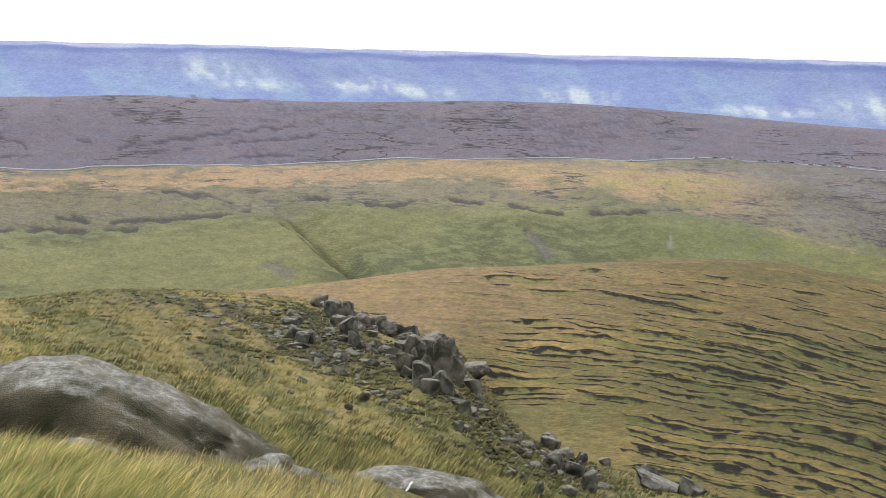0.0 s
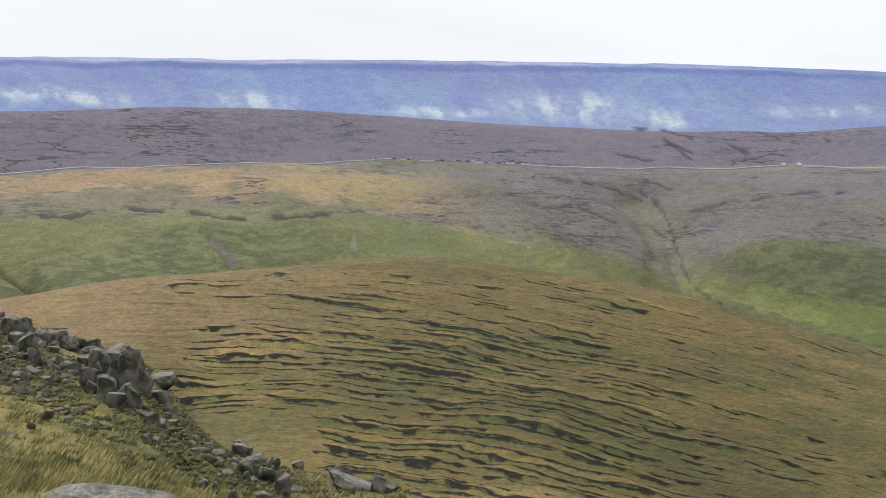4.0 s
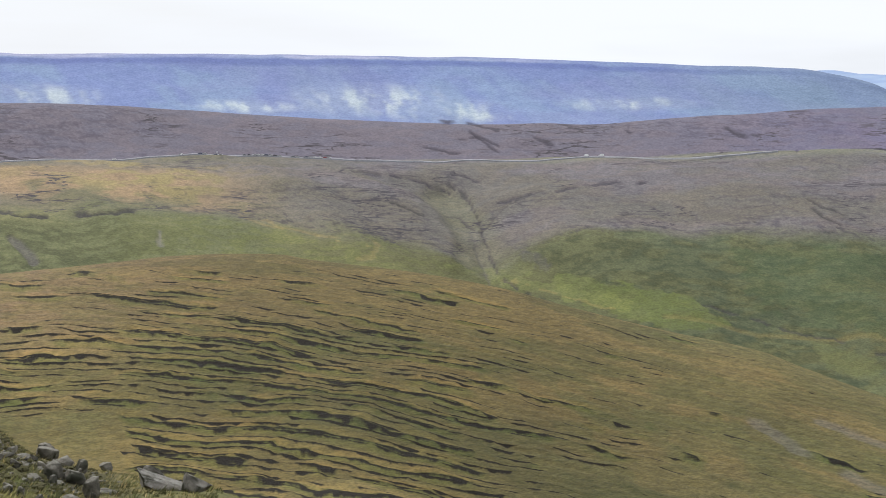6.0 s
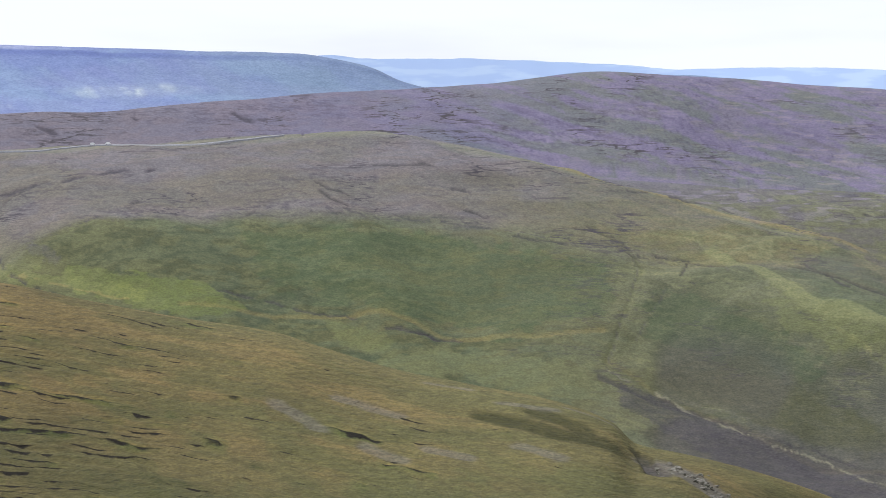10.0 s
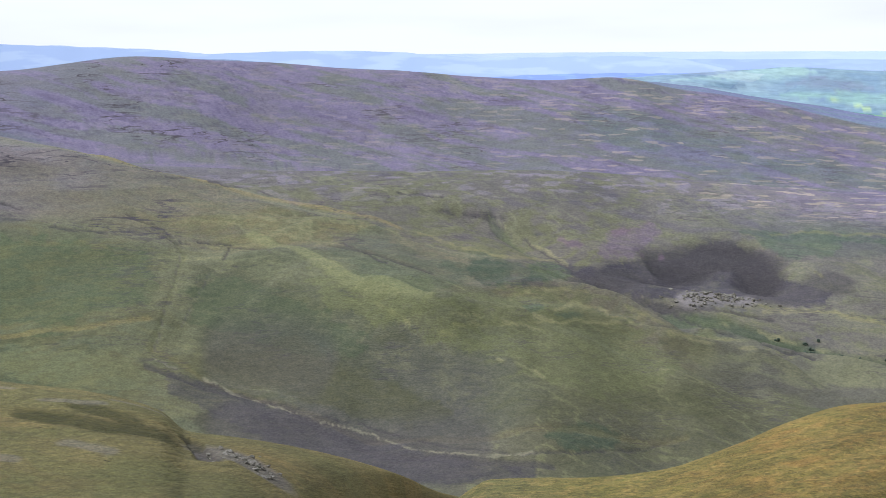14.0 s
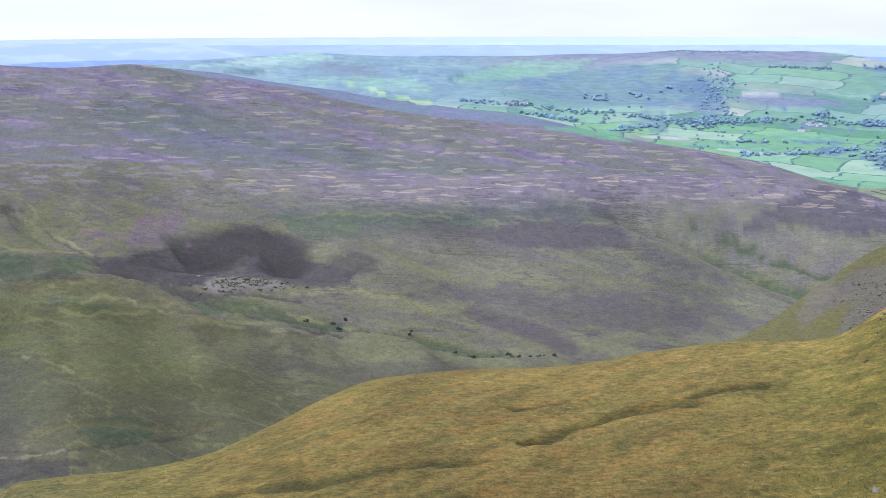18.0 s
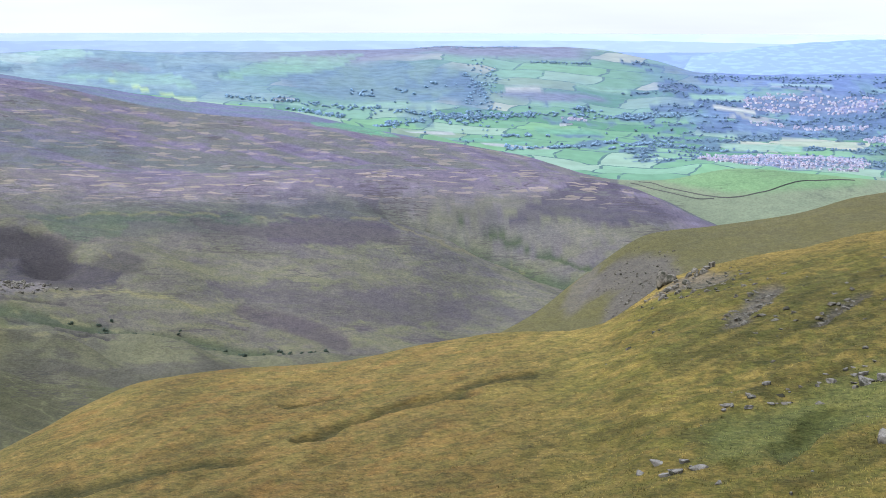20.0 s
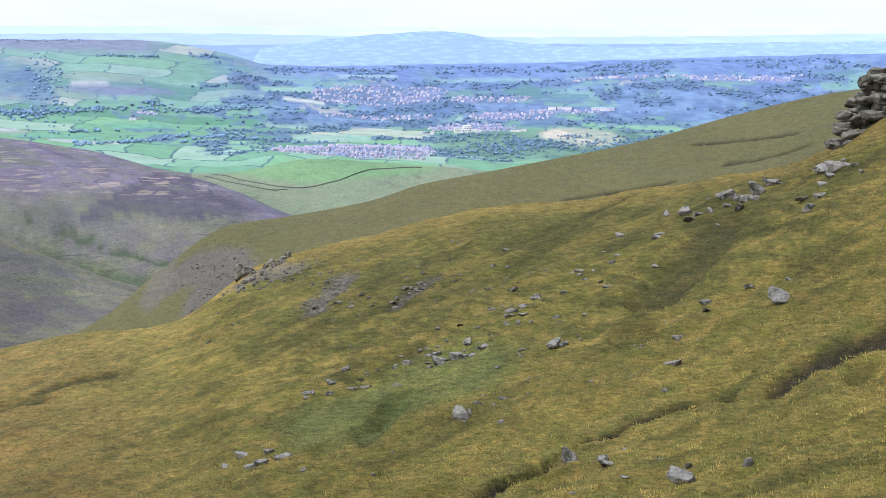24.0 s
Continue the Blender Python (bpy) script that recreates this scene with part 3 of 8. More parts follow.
def land(az, r):
    """Height of the ground, the band between two landform lines that holds each point, its share of the way through the band, and the hag and gully depths."""
    az, r = np.broadcast_arrays(np.asarray(az, float), np.asarray(r, float))
    cols, inv = np.unique(az, return_inverse=True)
    inv = inv.reshape(az.shape)
    rs, es = landform_lines(cols)
    for k in range(1, len(rs)):
        rs[k] = np.maximum(rs[k], rs[k - 1] * 1.04)
    s = np.log(rs)
    h = np.diff(s, axis=0)
    d = np.diff(es, axis=0) / h
    m = np.zeros_like(es)
    w1, w2 = 2 * h[1:] + h[:-1], h[1:] + 2 * h[:-1]
    same = d[1:] * d[:-1] > 0
    with np.errstate(divide="ignore", invalid="ignore"):
        m[1:-1] = np.where(same, (w1 + w2) / (w1 / d[:-1] + w2 / d[1:]), 0)
    q = np.log(r)
    i = np.zeros(az.shape, int)
    for k in range(1, len(rs) - 1):
        i += q >= s[k][inv]
    pick = lambda t: t[i, inv]
    u = np.clip((q - pick(s)) / pick(h), 0, 1.2)
    nxt = lambda t: t[i + 1, inv]
    e = ((2 * u**3 - 3 * u**2 + 1) * pick(es) + (u**3 - 2 * u**2 + u) * pick(h) * pick(m) + (3 * u**2 - 2 * u**3) * nxt(es) + (u**3 - u**2) * pick(h) * nxt(m))
    z = EYE + np.maximum(r, 1.0) * e
    a = np.radians(az)
    x, y = r * np.sin(a), r * np.cos(a)
    # broad and fine relief
    quiet = 1 - 0.95 * step(1180, 1300, r) * step(1640, 1560, r) * step(36, 31, az)
    grow = np.clip(r, 3, 1500) * quiet
    z = z + 0.0022 * grow * (fbm(x / (0.05 * 400), y / 20.0, 3, 3) - 0.5) * np.clip(r / 40, 0, 1) * step(620, 300, r)
    z = z + 0.004 * quiet * np.clip(r, 100, 1200) * (fbm(x / 95.0, y / 95.0, 2, 9) - 0.5) * step(120, 400, r)
    z = z + 0.16 * (fbm(x / 0.9, y / 0.9, 3, 5) - 0.5) * step(220, 60, r) + 0.5 * (fbm(x / 4.5, y / 4.5, 3, 6) - 0.5) * step(600, 200, r) * step(5, 25, r)
    # peat hags on the hill across the hollow: broken trenches that run along the slope
    hag_e, hag_r = es[6][inv], rs[6][inv]
    near_r = rs[4][inv]
    drop = np.clip(hag_e - e, 0, 1)
    hag, lip, floors, strata = np.zeros(az.shape), np.zeros(az.shape), np.zeros(az.shape), np.zeros(az.shape)
    zone = np.nonzero((az > -9) & (az < 46) & (r > 1.2 * near_r) & (r < 1.04 * hag_r) & (drop > 0.002))
    if len(zone[0]):
        za, ze, zd = az[zone], e[zone], drop[zone]
        # layered banks: each runs along the slope, breaks off and starts again
        fall = np.interp(za, [-9, 6, 14, 46], [-0.128, -0.134, -0.150, -0.270])
        level = fall - ze + 0.008 * (fbm(za / 5.0, ze * 30, 2, 35) - 0.5) + 0.0022 * (fbm(za * 0.7, ze * 120, 3, 36) - 0.5)
        f = 34 * np.log(1 + np.clip(level, -0.06, 0.3) / 0.11)
        often = 0.585 + 0.26 * step(0.085, 0.105, zd) * step(9, 4, za) - 0.12 * step(0.03, 0.06, zd) * step(-2, 4, za) * step(26, 18, za) - 0.06 * step(4, 9, za) * step(22, 16, za) - 0.02 * step(19, 27, za) + 0.07 * step(3, -3, za) + 0.03 * step(0.03, 0.012, zd)
        often = often + 0.3 * step(0.50, 0.42, r[zone] / hag_r[zone]) * step(8, 5, za) + 0.16 * (fbm(za / 4, ze * 40, 2, 40) - 0.5)
        hag[zone], strata[zone] = step(0.0, 0.004, zd) * step(46, 40, za) * (1 - often), f
        lip[zone] = np.cos(2 * np.pi * (f - 0.1)) * step(0.0, 0.01, zd)
        floors[zone] = step(0.46, 0.58, fbm(za / 1.4, f / 2.2, 3, 37)) * step(0.02, 0.05, zd)
    land.floors, land.strata = floors, strata
    z = z + 0.16 * lip * np.clip(r / 420, 0.35, 1.1)
    w1, w2 = az * 0.93 + e * 57.3 * 0.37, -az * 0.37 + e * 57.3 * 0.93
    z = z + 1.2 * (fbm(w1 / 1.9, w2 / 0.5, 3, 78, 0.5) - 0.5) * step(56, 62, az) * step(119, 114, az) * step(40, 70, r) * step(300, 220, r)
    # streams, trenches, tracks and slips
    marked = []
    for path, wide, deep, tint, strength in MARKS:
        w = mark_weight(az, r, x, y, path, wide)
        if w is not None:
            z = z - deep * w
            marked.append((w, tint, strength))
    # spurs, knolls and hollows of the valley sides and of the farther moors
    keep = np.sin(np.pi * np.clip(u, 0, 1))
    valley = ((i == 7) | (i == 8)) * step(24, 42, az) + ((i == 7) | (i == 8)) * step(40, 20, az) * 0.5
    z = z + valley * keep * (17 * (relief_field(x, y) - 0.5) + 4 * (fbm(x / 50, y / 50, 2, 92) - 0.5))
    z = z + ((i >= 9) & (i <= 11)) * keep * 18 * (fbm(x / 210, y / 210, 3, 93, 0.4) - 0.5) * step(34, 46, az)
    z = z + (i >= 13) * keep * 42 * (fbm(x / 240, y / 240, 4, 94) - 0.5) * step(56, 66, az)
    # side gullies of the far scarp and of the valley's sides
    scarp = (i >= 13) & (az < 42)
    z = z + np.where(scarp, 15 * (fbm(az * 0.5 + 0.0006 * r, r / 900.0, 3, 61, 0.42) - 0.5) * step(2950, 3500, r) * step(4230, 4080, r), 0)
    z = z + np.where((i == 7) | (i == 8), 8 * (fbm(az * 0.45 + 0.006 * r, r / 500.0, 2, 63, 0.3) - 0.5), 0)
    z = z + np.where((i >= 9) & (i <= 12), (0.8 + 3.2 * step(34, 46, az)) * (fbm(x / 160, y / 240, 3, 64) - 0.5) * step(1650, 1900, r), 0)
    for path, half, high in FOLDS:
        z = z + fold_height(az, r, x, y, path, half, high)
    # narrow breaks and ledges
    seen_a, seen_e = np.where(r > 540, a * 1000, -9e3), (z - EYE) / np.maximum(r, 1.0) * 1000
    for path, wide, deep, tint, strength in STROKES:
        w = stroke_weight(seen_a, seen_e, path, wide)
        if w is not None:
            z = z - deep * w
            marked.append((w, tint, strength))
    # shallow gullies down the heather moor's face
    z = z + np.where((i == 10) | (i == 11), 16 * keep * (fbm(az * 0.42 + 0.0021 * r, r / 1800.0, 2, 67, 0.35) - 0.5) * step(36, 44, az), 0)
    land.marked, land.seen = marked, (seen_a, seen_e)
    return z, i, u, hag, e


# trodden, washed-out or stony strips: bearings and distances along each, width, depth, colour, strength
def mark_weight(az, r, x, y, path, wide):
    pa, pr = [p[0] for p in path], [p[1] for p in path]
    over = math.degrees(4 * wide / min(pr))
    box = (az > min(pa) - over) & (az < max(pa) + over) & (r > min(pr) - 12 * wide) & (r < max(pr) + 12 * wide)
    if not box.any():
        return None
    bx, by, br, ba = x[box], y[box], r[box], np.radians(az[box])
    best = np.full(bx.shape, 1e9)
    for (a0, r0), (a1, r1) in zip(path[:-1], path[1:]):
        # across counts in full, along the line of sight less, which stretches the marks against the camera's
        # foreshortening
        k = 0.4
        ax, ay, cx, cy = 0.0, r0 * k, math.radians(a1 - a0) * (r0 + r1) / 2, r1 * k
        px, py = (ba - math.radians(a0)) * (r0 + r1) / 2, br * k
        dx, dy = cx - ax, cy - ay
        t = np.clip(((px - ax) * dx + (py - ay) * dy) / (dx * dx + dy * dy + 1e-9), 0, 1)
        best = np.minimum(best, np.hypot(px - ax - t * dx, py - ay - t * dy))
    wob = wide * (0.45 + 1.1 * fbm(bx / (wide * 3), by / (wide * 7), 3, 77))
    w = np.zeros(x.shape)
    w[box] = step(1.25, 0.55, best / wob)
    return w


STRAW, OLIVE, OCHRE = np.array((0.225, 0.175, 0.072)), np.array((0.115, 0.112, 0.045)), np.array((0.27, 0.165, 0.062))
MOSS, TURF, BROWN = np.array((0.088, 0.096, 0.042)), np.array((0.118, 0.126, 0.054)), np.array((0.165, 0.122, 0.085))
MAUVE, HEATHER, PEAT = np.array((0.143, 0.128, 0.128)), np.array((0.126, 0.108, 0.122)), np.array((0.020, 0.017, 0.014))
# the far scarp's colours: moor tinted blue for haze, and its sunlit patches
HAZE_MOOR, HAZY_SUNLIT = np.array((0.158, 0.196, 0.330)), np.array((0.44, 0.48, 0.44))
PASTURE, MEADOW, WOOD = np.array((0.125, 0.265, 0.085)), np.array((0.215, 0.33, 0.15)), np.array((0.050, 0.098, 0.140))
SCREE, HAY, DARK_HEATH = np.array((0.165, 0.150, 0.150)), np.array((0.46, 0.42, 0.30)), np.array((0.048, 0.044, 0.048))
RUSH, BURNT, PALE_GRASS = np.array((0.078, 0.108, 0.062)), np.array((0.23, 0.205, 0.215)), np.array((0.20, 0.205, 0.10))
STREAMS_MARKS = [
    ([(18.9, 1290), (19.8, 1177), (20.1, 1065), (20.6, 970), (21.6, 927), (23, 898), (23.6, 891)], 18, 4, PALE_GRASS * 0.8, 0.3),
    ([(19.6, 1200), (20.1, 1065), (20.6, 970)], 1.2, 0.5, DARK_HEATH * 1.8, 0.35),
    ([(22.4, 905), (23.6, 888), (24.3, 880)], 3, 1, DARK_HEATH * 1.5, 0.55),
    ([(18.1, 1186), (19.4, 1212), (20.0, 1151)], 1.6, 1, DARK_HEATH * 1.4, 0.6),
    ([(22.5, 1216), (21.0, 1187), (20.1, 1136)], 1.6, 1, DARK_HEATH * 1.4, 0.6),
    ([(-6.2, 986), (-5.0, 919), (-3.9, 867), (-3.2, 844)], 1.8, 1.6, MOSS * 0.6, 0.7),
    ([(-6.0, 938), (-4.7, 889), (-3.6, 856)], 1.3, 1.2, MOSS * 0.6, 0.6),
    ([(-6.5, 854), (-5.7, 840)], 3.5, 1, SCREE * 0.8, 0.6),
]
SLIPS_MARKS = [
    ([(3.1, 915), (3.7, 885), (3.9, 872)], 3, 1.5, SCREE * 0.7, 0.7),
    ([(8.4, 925), (8.4, 897)], 1.6, 1.0, SCREE * 1.4, 0.5),
    ([(11.4, 1014), (12.4, 985), (14.1, 978)], 2.5, 0.5, STRAW * 1.25, 0.3),
    ([(14.1, 978), (14.9, 973)], 2, 0.5, STRAW * 1.25, 0.3),
    ([(16.3, 985), (16.4, 975), (16.2, 932), (15.7, 925)], 2, 0.5, STRAW * 1.25, 0.3),
    ([(42.4, 1054), (43.7, 1000), (44.3, 942), (43.7, 875), (43.2, 836), (42.9, 812)], 1.4, 0.5, MOSS * 0.8, 0.25),
]
PATHS_MARKS = [
    ([(43, 814), (44.2, 801), (46.7, 765), (49, 738), (50.7, 716), (54.1, 682), (57.4, 672), (60.6, 689), (63, 711)], 1.2, 0.6, STRAW * 0.9, 0.16),
    ([(27.1, 880), (29.2, 876), (34.7, 872), (36.8, 848), (40.6, 832), (42.9, 848)], 1.2, 0.4, STRAW, 0.35),
    ([(55.6, 1306), (57.5, 1126), (59, 1008), (61.5, 969), (63.6, 963), (66.7, 977), (70, 961)], 4, 2, RUSH * 0.7, 0.45),
    ([(62.1, 991), (65.9, 990), (69.3, 975), (71.4, 988), (73.5, 994)], 6, 3, RUSH * 0.8, 0.7),
    ([(62.1, 1190), (63.8, 1250), (64.9, 1250), (65.5, 1210)], 24, 5, DARK_HEATH, 0.92),
]
GULLIES_MARKS = [
    ([(59.4, 1040), (61.0, 1090), (62.4, 1120)], 16, 2, DARK_HEATH, 0.85),
    ([(65.4, 1120), (68.2, 1174)], 14, 1, DARK_HEATH * 1.4, 0.75),
    ([(62.9, 1030), (64, 1060), (65.1, 1087)], 10, -0.5, SCREE * 1.25, 0.75),
    ([(71.2, 1414), (74.2, 1433), (77.9, 1444)], 16, 2, DARK_HEATH * 1.9, 0.7),
    ([(72.7, 1113), (74.2, 1086), (76.1, 1036)], 10, 1, HEATHER * 0.75, 0.8),
    ([(79.6, 1586), (81.7, 1569), (83.6, 1513), (85.5, 1471)], 8, 8, RUSH * 0.9, 0.8),
    ([(45.7, 810), (47.4, 800), (49, 776)], 12, 1, DARK_HEATH * 1.6, 0.35),
    ([(46, 734), (50.3, 699), (54.6, 666)], 16, 1, DARK_HEATH * 1.6, 0.5),
]
HEATHS_MARKS = [
    ([(40.4, 1340), (43.8, 1275), (46.9, 1225), (49.1, 1215), (52.1, 1138)], 5, -1, STRAW * 1.1, 0.4),
    ([(96, 60), (97, 64), (98.7, 68), (100.4, 73), (102.5, 76), (104.6, 76), (106.5, 75)], 0.34, 0.5, PEAT * 1.5, 0.95),
    ([(108.3, 73), (109.7, 74), (112, 72)], 0.6, 0.5, PEAT * 2.2, 0.9),
    ([(61.5, 193), (65, 163), (67.2, 151), (70, 148), (72.7, 151)], 1.6, 0.6, OLIVE * 0.55, 0.85),
    ([(74.7, 165), (76.3, 179), (77.8, 186), (80.6, 185)], 1.8, 0.9, OLIVE * 0.5, 0.9),
    ([(81.2, 194), (83.2, 194)], 1.6, 0.6, OLIVE * 0.5, 0.85),
    ([(74.2, 215), (75.6, 216)], 1.8, 0.6, OLIVE * 0.45, 0.9),
]
BECKS_MARKS = [
    ([(93.1, 90), (94, 96), (94.6, 98)], 1.2, 0.8, MOSS * 0.55, 0.8),
    ([(91.5, 96), (94, 99), (96.5, 104)], 4, 0.4, np.array((0.150, 0.172, 0.058)), 0.7),
    ([(105.9, 129), (105.3, 123), (104.5, 116), (103.7, 112)], 2.6, 0.9, OLIVE * 0.55, 0.75),
    ([(100.3, 449), (102.1, 433), (104.2, 408)], 1.2, 1.0, PEAT * 1.3, 0.9),
    ([(101.5, 182), (102.6, 186)], 0.9, 0.6, PEAT * 1.5, 0.9),
    ([(105, 491), (106.8, 447), (108.6, 419)], 1.3, 1.0, PEAT * 1.3, 0.9),
    ([(106.2, 405), (108, 386), (109, 380)], 1.2, 1.0, PEAT * 1.3, 0.85),
    ([(38.5, 329), (41.1, 307), (42.9, 310)], 5, 0.4, OLIVE * 0.42, 0.85),
    ([(40.5, 345), (42.1, 323)], 4, 0.4, OLIVE * 0.42, 0.8),
    ([(30.6, 292), (32.1, 275)], 2.3, 0.1, SCREE * 0.95, 0.4),
]
TRENCHES_MARKS = [
    ([(32.9, 321), (35.1, 315)], 2.5, 0.1, SCREE * 0.95, 0.4),
    ([(39.1, 364), (41, 359)], 2.5, 0.1, SCREE * 0.95, 0.4),
    ([(39.8, 280), (41.3, 269)], 2.0, 0.1, SCREE * 0.95, 0.4),
    ([(36.3, 271), (37.8, 265)], 2.0, 0.1, SCREE * 0.95, 0.4),
    ([(41.7, 383), (43.2, 378)], 2.7, 0.1, SCREE * 0.95, 0.4),
    ([(36.3, 403), (37.8, 401)], 2.3, 0.1, SCREE * 0.95, 0.4),
    ([(34, 262), (35.2, 255)], 2.0, 0.1, SCREE * 0.95, 0.4),
    ([(45, 319), (46.4, 312), (47.1, 304)], 5, 0.3, SCREE * 0.8, 0.7),
    ([(44.3, 345), (44.6, 320), (45, 300)], 2.5, 1.5, DARK_HEATH, 0.6),
    ([(86.1, 560), (87.6, 521), (88, 490), (86.8, 504)], 10, 0.5, SCREE * 0.75, 0.75),
]
HOLLOWS_MARKS = [
    ([(85.3, 600), (85.0, 560)], 6, 0.3, SCREE * 0.85, 0.6),
    ([(88.5, 236), (89.5, 214), (89.9, 205)], 3.0, 0.5, SCREE * 0.8, 0.7),
    ([(92.1, 176), (91.6, 165), (90.9, 152)], 1.6, 0.5, SCREE * 0.75, 0.75),
    ([(95.4, 150), (94.5, 146), (93.9, 140)], 0.9, 0.5, SCREE * 0.6, 0.7),
]
MOOR_MARKS = [
    ([(42.7, 796), (45, 776), (47.1, 760), (49.7, 720), (52.2, 679), (55.2, 656), (58, 642)], 1.3, 0.6, DARK_HEATH * 1.2, 0.65),
    ([(49.7, 929), (51.2, 911), (52.2, 885), (53.3, 870)], 2.2, 1.5, DARK_HEATH * 1.2, 0.6),
    ([(40.8, 1023), (42.2, 1018), (43.4, 997), (44.2, 970)], 0.9, 0.5, DARK_HEATH, 0.45),
    ([(44.6, 994), (45.9, 973), (47.2, 949), (47.4, 912)], 0.9, 0.5, DARK_HEATH, 0.45),
    ([(41.7, 1041), (43.2, 1036)], 1.0, 0.8, DARK_HEATH, 0.7),
    ([(46.7, 1002), (49.3, 871), (50.7, 822), (53.3, 783)], 4.0, -1.0, PALE_GRASS, 0.45),
    ([(58.3, 1096), (60.6, 1017), (63, 1005), (66, 1040)], 2.0, 1.0, DARK_HEATH * 1.2, 0.7),
]
MARKS = MOOR_MARKS + STREAMS_MARKS + SLIPS_MARKS + PATHS_MARKS + GULLIES_MARKS + HEATHS_MARKS + BECKS_MARKS + TRENCHES_MARKS + HOLLOWS_MARKS
# dark breaks in the peat, tracks, and ridges and ledges with their sunlit edges put into the colour: bearings and
# slopes from the eye in thousandths
RIM_GROUGHS = [
    [(-16.08, -114.0), (-14.91, -112.7), (-13.52, -115.3), (-11.31, -114.2)],
    [(-14.12, -104.9), (-12.72, -108.5), (-10.10, -106.9), (-7.22, -101.4)],
    [(-10.30, -89.5), (-8.67, -91.5), (-7.22, -96.7)],
    [(-5.98, -93.4), (-4.73, -90.9), (-3.48, -95.7), (-1.80, -95.8), (-0.55, -91.3)],
    [(-0.55, -91.3), (0.92, -92.9), (2.39, -93.7), (3.24, -97.3), (4.70, -98.7), (6.16, -96.4), (7.61, -96.3)],
]
MOOR_GROUGHS = [
    [(-11.91, -61.8), (-10.10, -57.1), (-7.66, -49.6), (-5.60, -46.8)],
    [(-11.31, -64.9), (-9.29, -61.2), (-7.04, -56.3), (-4.76, -51.9)],
    [(-12.12, -72.9), (-9.49, -69.5), (-7.03, -66.4), (-5.58, -64.9)],
    [(-12.11, -39.8), (-9.29, -39.7)],
    [(-14.09, -42.0), (-13.80, -54.3), (-12.91, -58.4)],
    [(-16.04, -54.7), (-15.27, -59.9), (-14.88, -66.9)],
    [(-16.05, -67.0), (-14.69, -67.9)],
    [(-10.10, -29.2), (-8.48, -29.7), (-7.25, -31.5)],
]
PASS_GROUGHS = [
    [(18.75, -38.9), (19.79, -40.3), (20.83, -42.8)],
    [(19.37, -50.1), (20.20, -47.9), (20.87, -53.7)],
    [(18.12, -55.3), (19.47, -59.2)],
    [(19.79, -44.7), (20.83, -57.7)],
    [(25.00, -40.3), (25.67, -44.2)],
    [(29.14, -39.7), (29.56, -44.3), (31.21, -48.3), (31.66, -54.0)],
    [(21.87, -47.8), (23.13, -53.5)],
    [(16.87, -71.6), (18.12, -78.9), (19.20, -86.6)],
    [(19.16, -71.6), (19.79, -75.6), (20.83, -78.5), (22.40, -79.6)],
    [(20.83, -90.3), (22.30, -84.3), (23.14, -81.7), (24.39, -77.9), (26.48, -75.4)],
]
BROW_GROUGHS = [
    [(24.40, -106.6), (25.03, -99.8), (25.76, -96.8)],
    [(25.87, -106.3), (27.02, -99.5)],
    [(29.63, -105.4), (30.24, -100.8)],
    [(32.29, -90.6), (33.32, -100.4), (32.92, -106.4)],
    [(16.86, -91.7), (18.11, -99.4)],
    [(15.43, -70.8), (16.98, -75.6)],
    [(39.29, -119.4), (40.55, -122.9), (41.46, -126.9)],
    [(42.22, -113.8), (43.48, -124.2), (44.15, -133.5)],
    [(44.73, -133.0), (45.97, -134.0), (45.67, -144.8)],
    [(45.99, -149.1), (47.43, -149.5)],
]
HILL_GROUGHS = [
    [(32.16, -86.2), (33.45, -94.0)],
    [(23.74, -109.8), (24.96, -101.3), (25.57, -96.8)],
    [(34.25, -73.6), (36.34, -74.7), (38.02, -75.7)],
    [(36.34, -88.2), (37.85, -92.2)],
    [(37.60, -103.7), (38.49, -108.8)],
    [(50.04, -135.5), (51.73, -148.6)],
    [(43.61, -88.9), (45.88, -96.0), (47.54, -102.9)],
    [(52.15, -102.3), (53.83, -104.9)],
    [(53.62, -115.3), (55.51, -117.0), (56.35, -122.5)],
]
TRACKS = [
    [(43.25, -209.8), (44.70, -226.1), (47.01, -238.6), (49.99, -252.8)],
    [(49.99, -252.8), (52.13, -264.6), (54.28, -272.1), (56.42, -276.6), (59.61, -274.7), (62.54, -269.6)],
    [(35.07, -179.2), (36.77, -188.6), (38.47, -195.3), (41.44, -194.7)],
    [(28.43, -155.2), (31.57, -168.7), (34.26, -178.1), (37.31, -190.2)],
]
PALE_TRACKS = [
    [(11.20, -94.3), (12.04, -102.3), (12.88, -107.2)],
    [(14.04, -111.3), (14.98, -115.5)],
    [(16.03, -117.7), (16.86, -121.4)],
    [(21.04, -140.9), (22.10, -144.2), (23.79, -152.6), (25.28, -159.8)],
    [(6.54, -79.8), (8.18, -77.0)],
]
WALL_LINES = [[(43.07, -208.8), (44.27, -218.9), (46.45, -237.1), (49.89, -257.5), (52.59, -272.7), (55.30, -278.6), (57.25, -275.4)]]
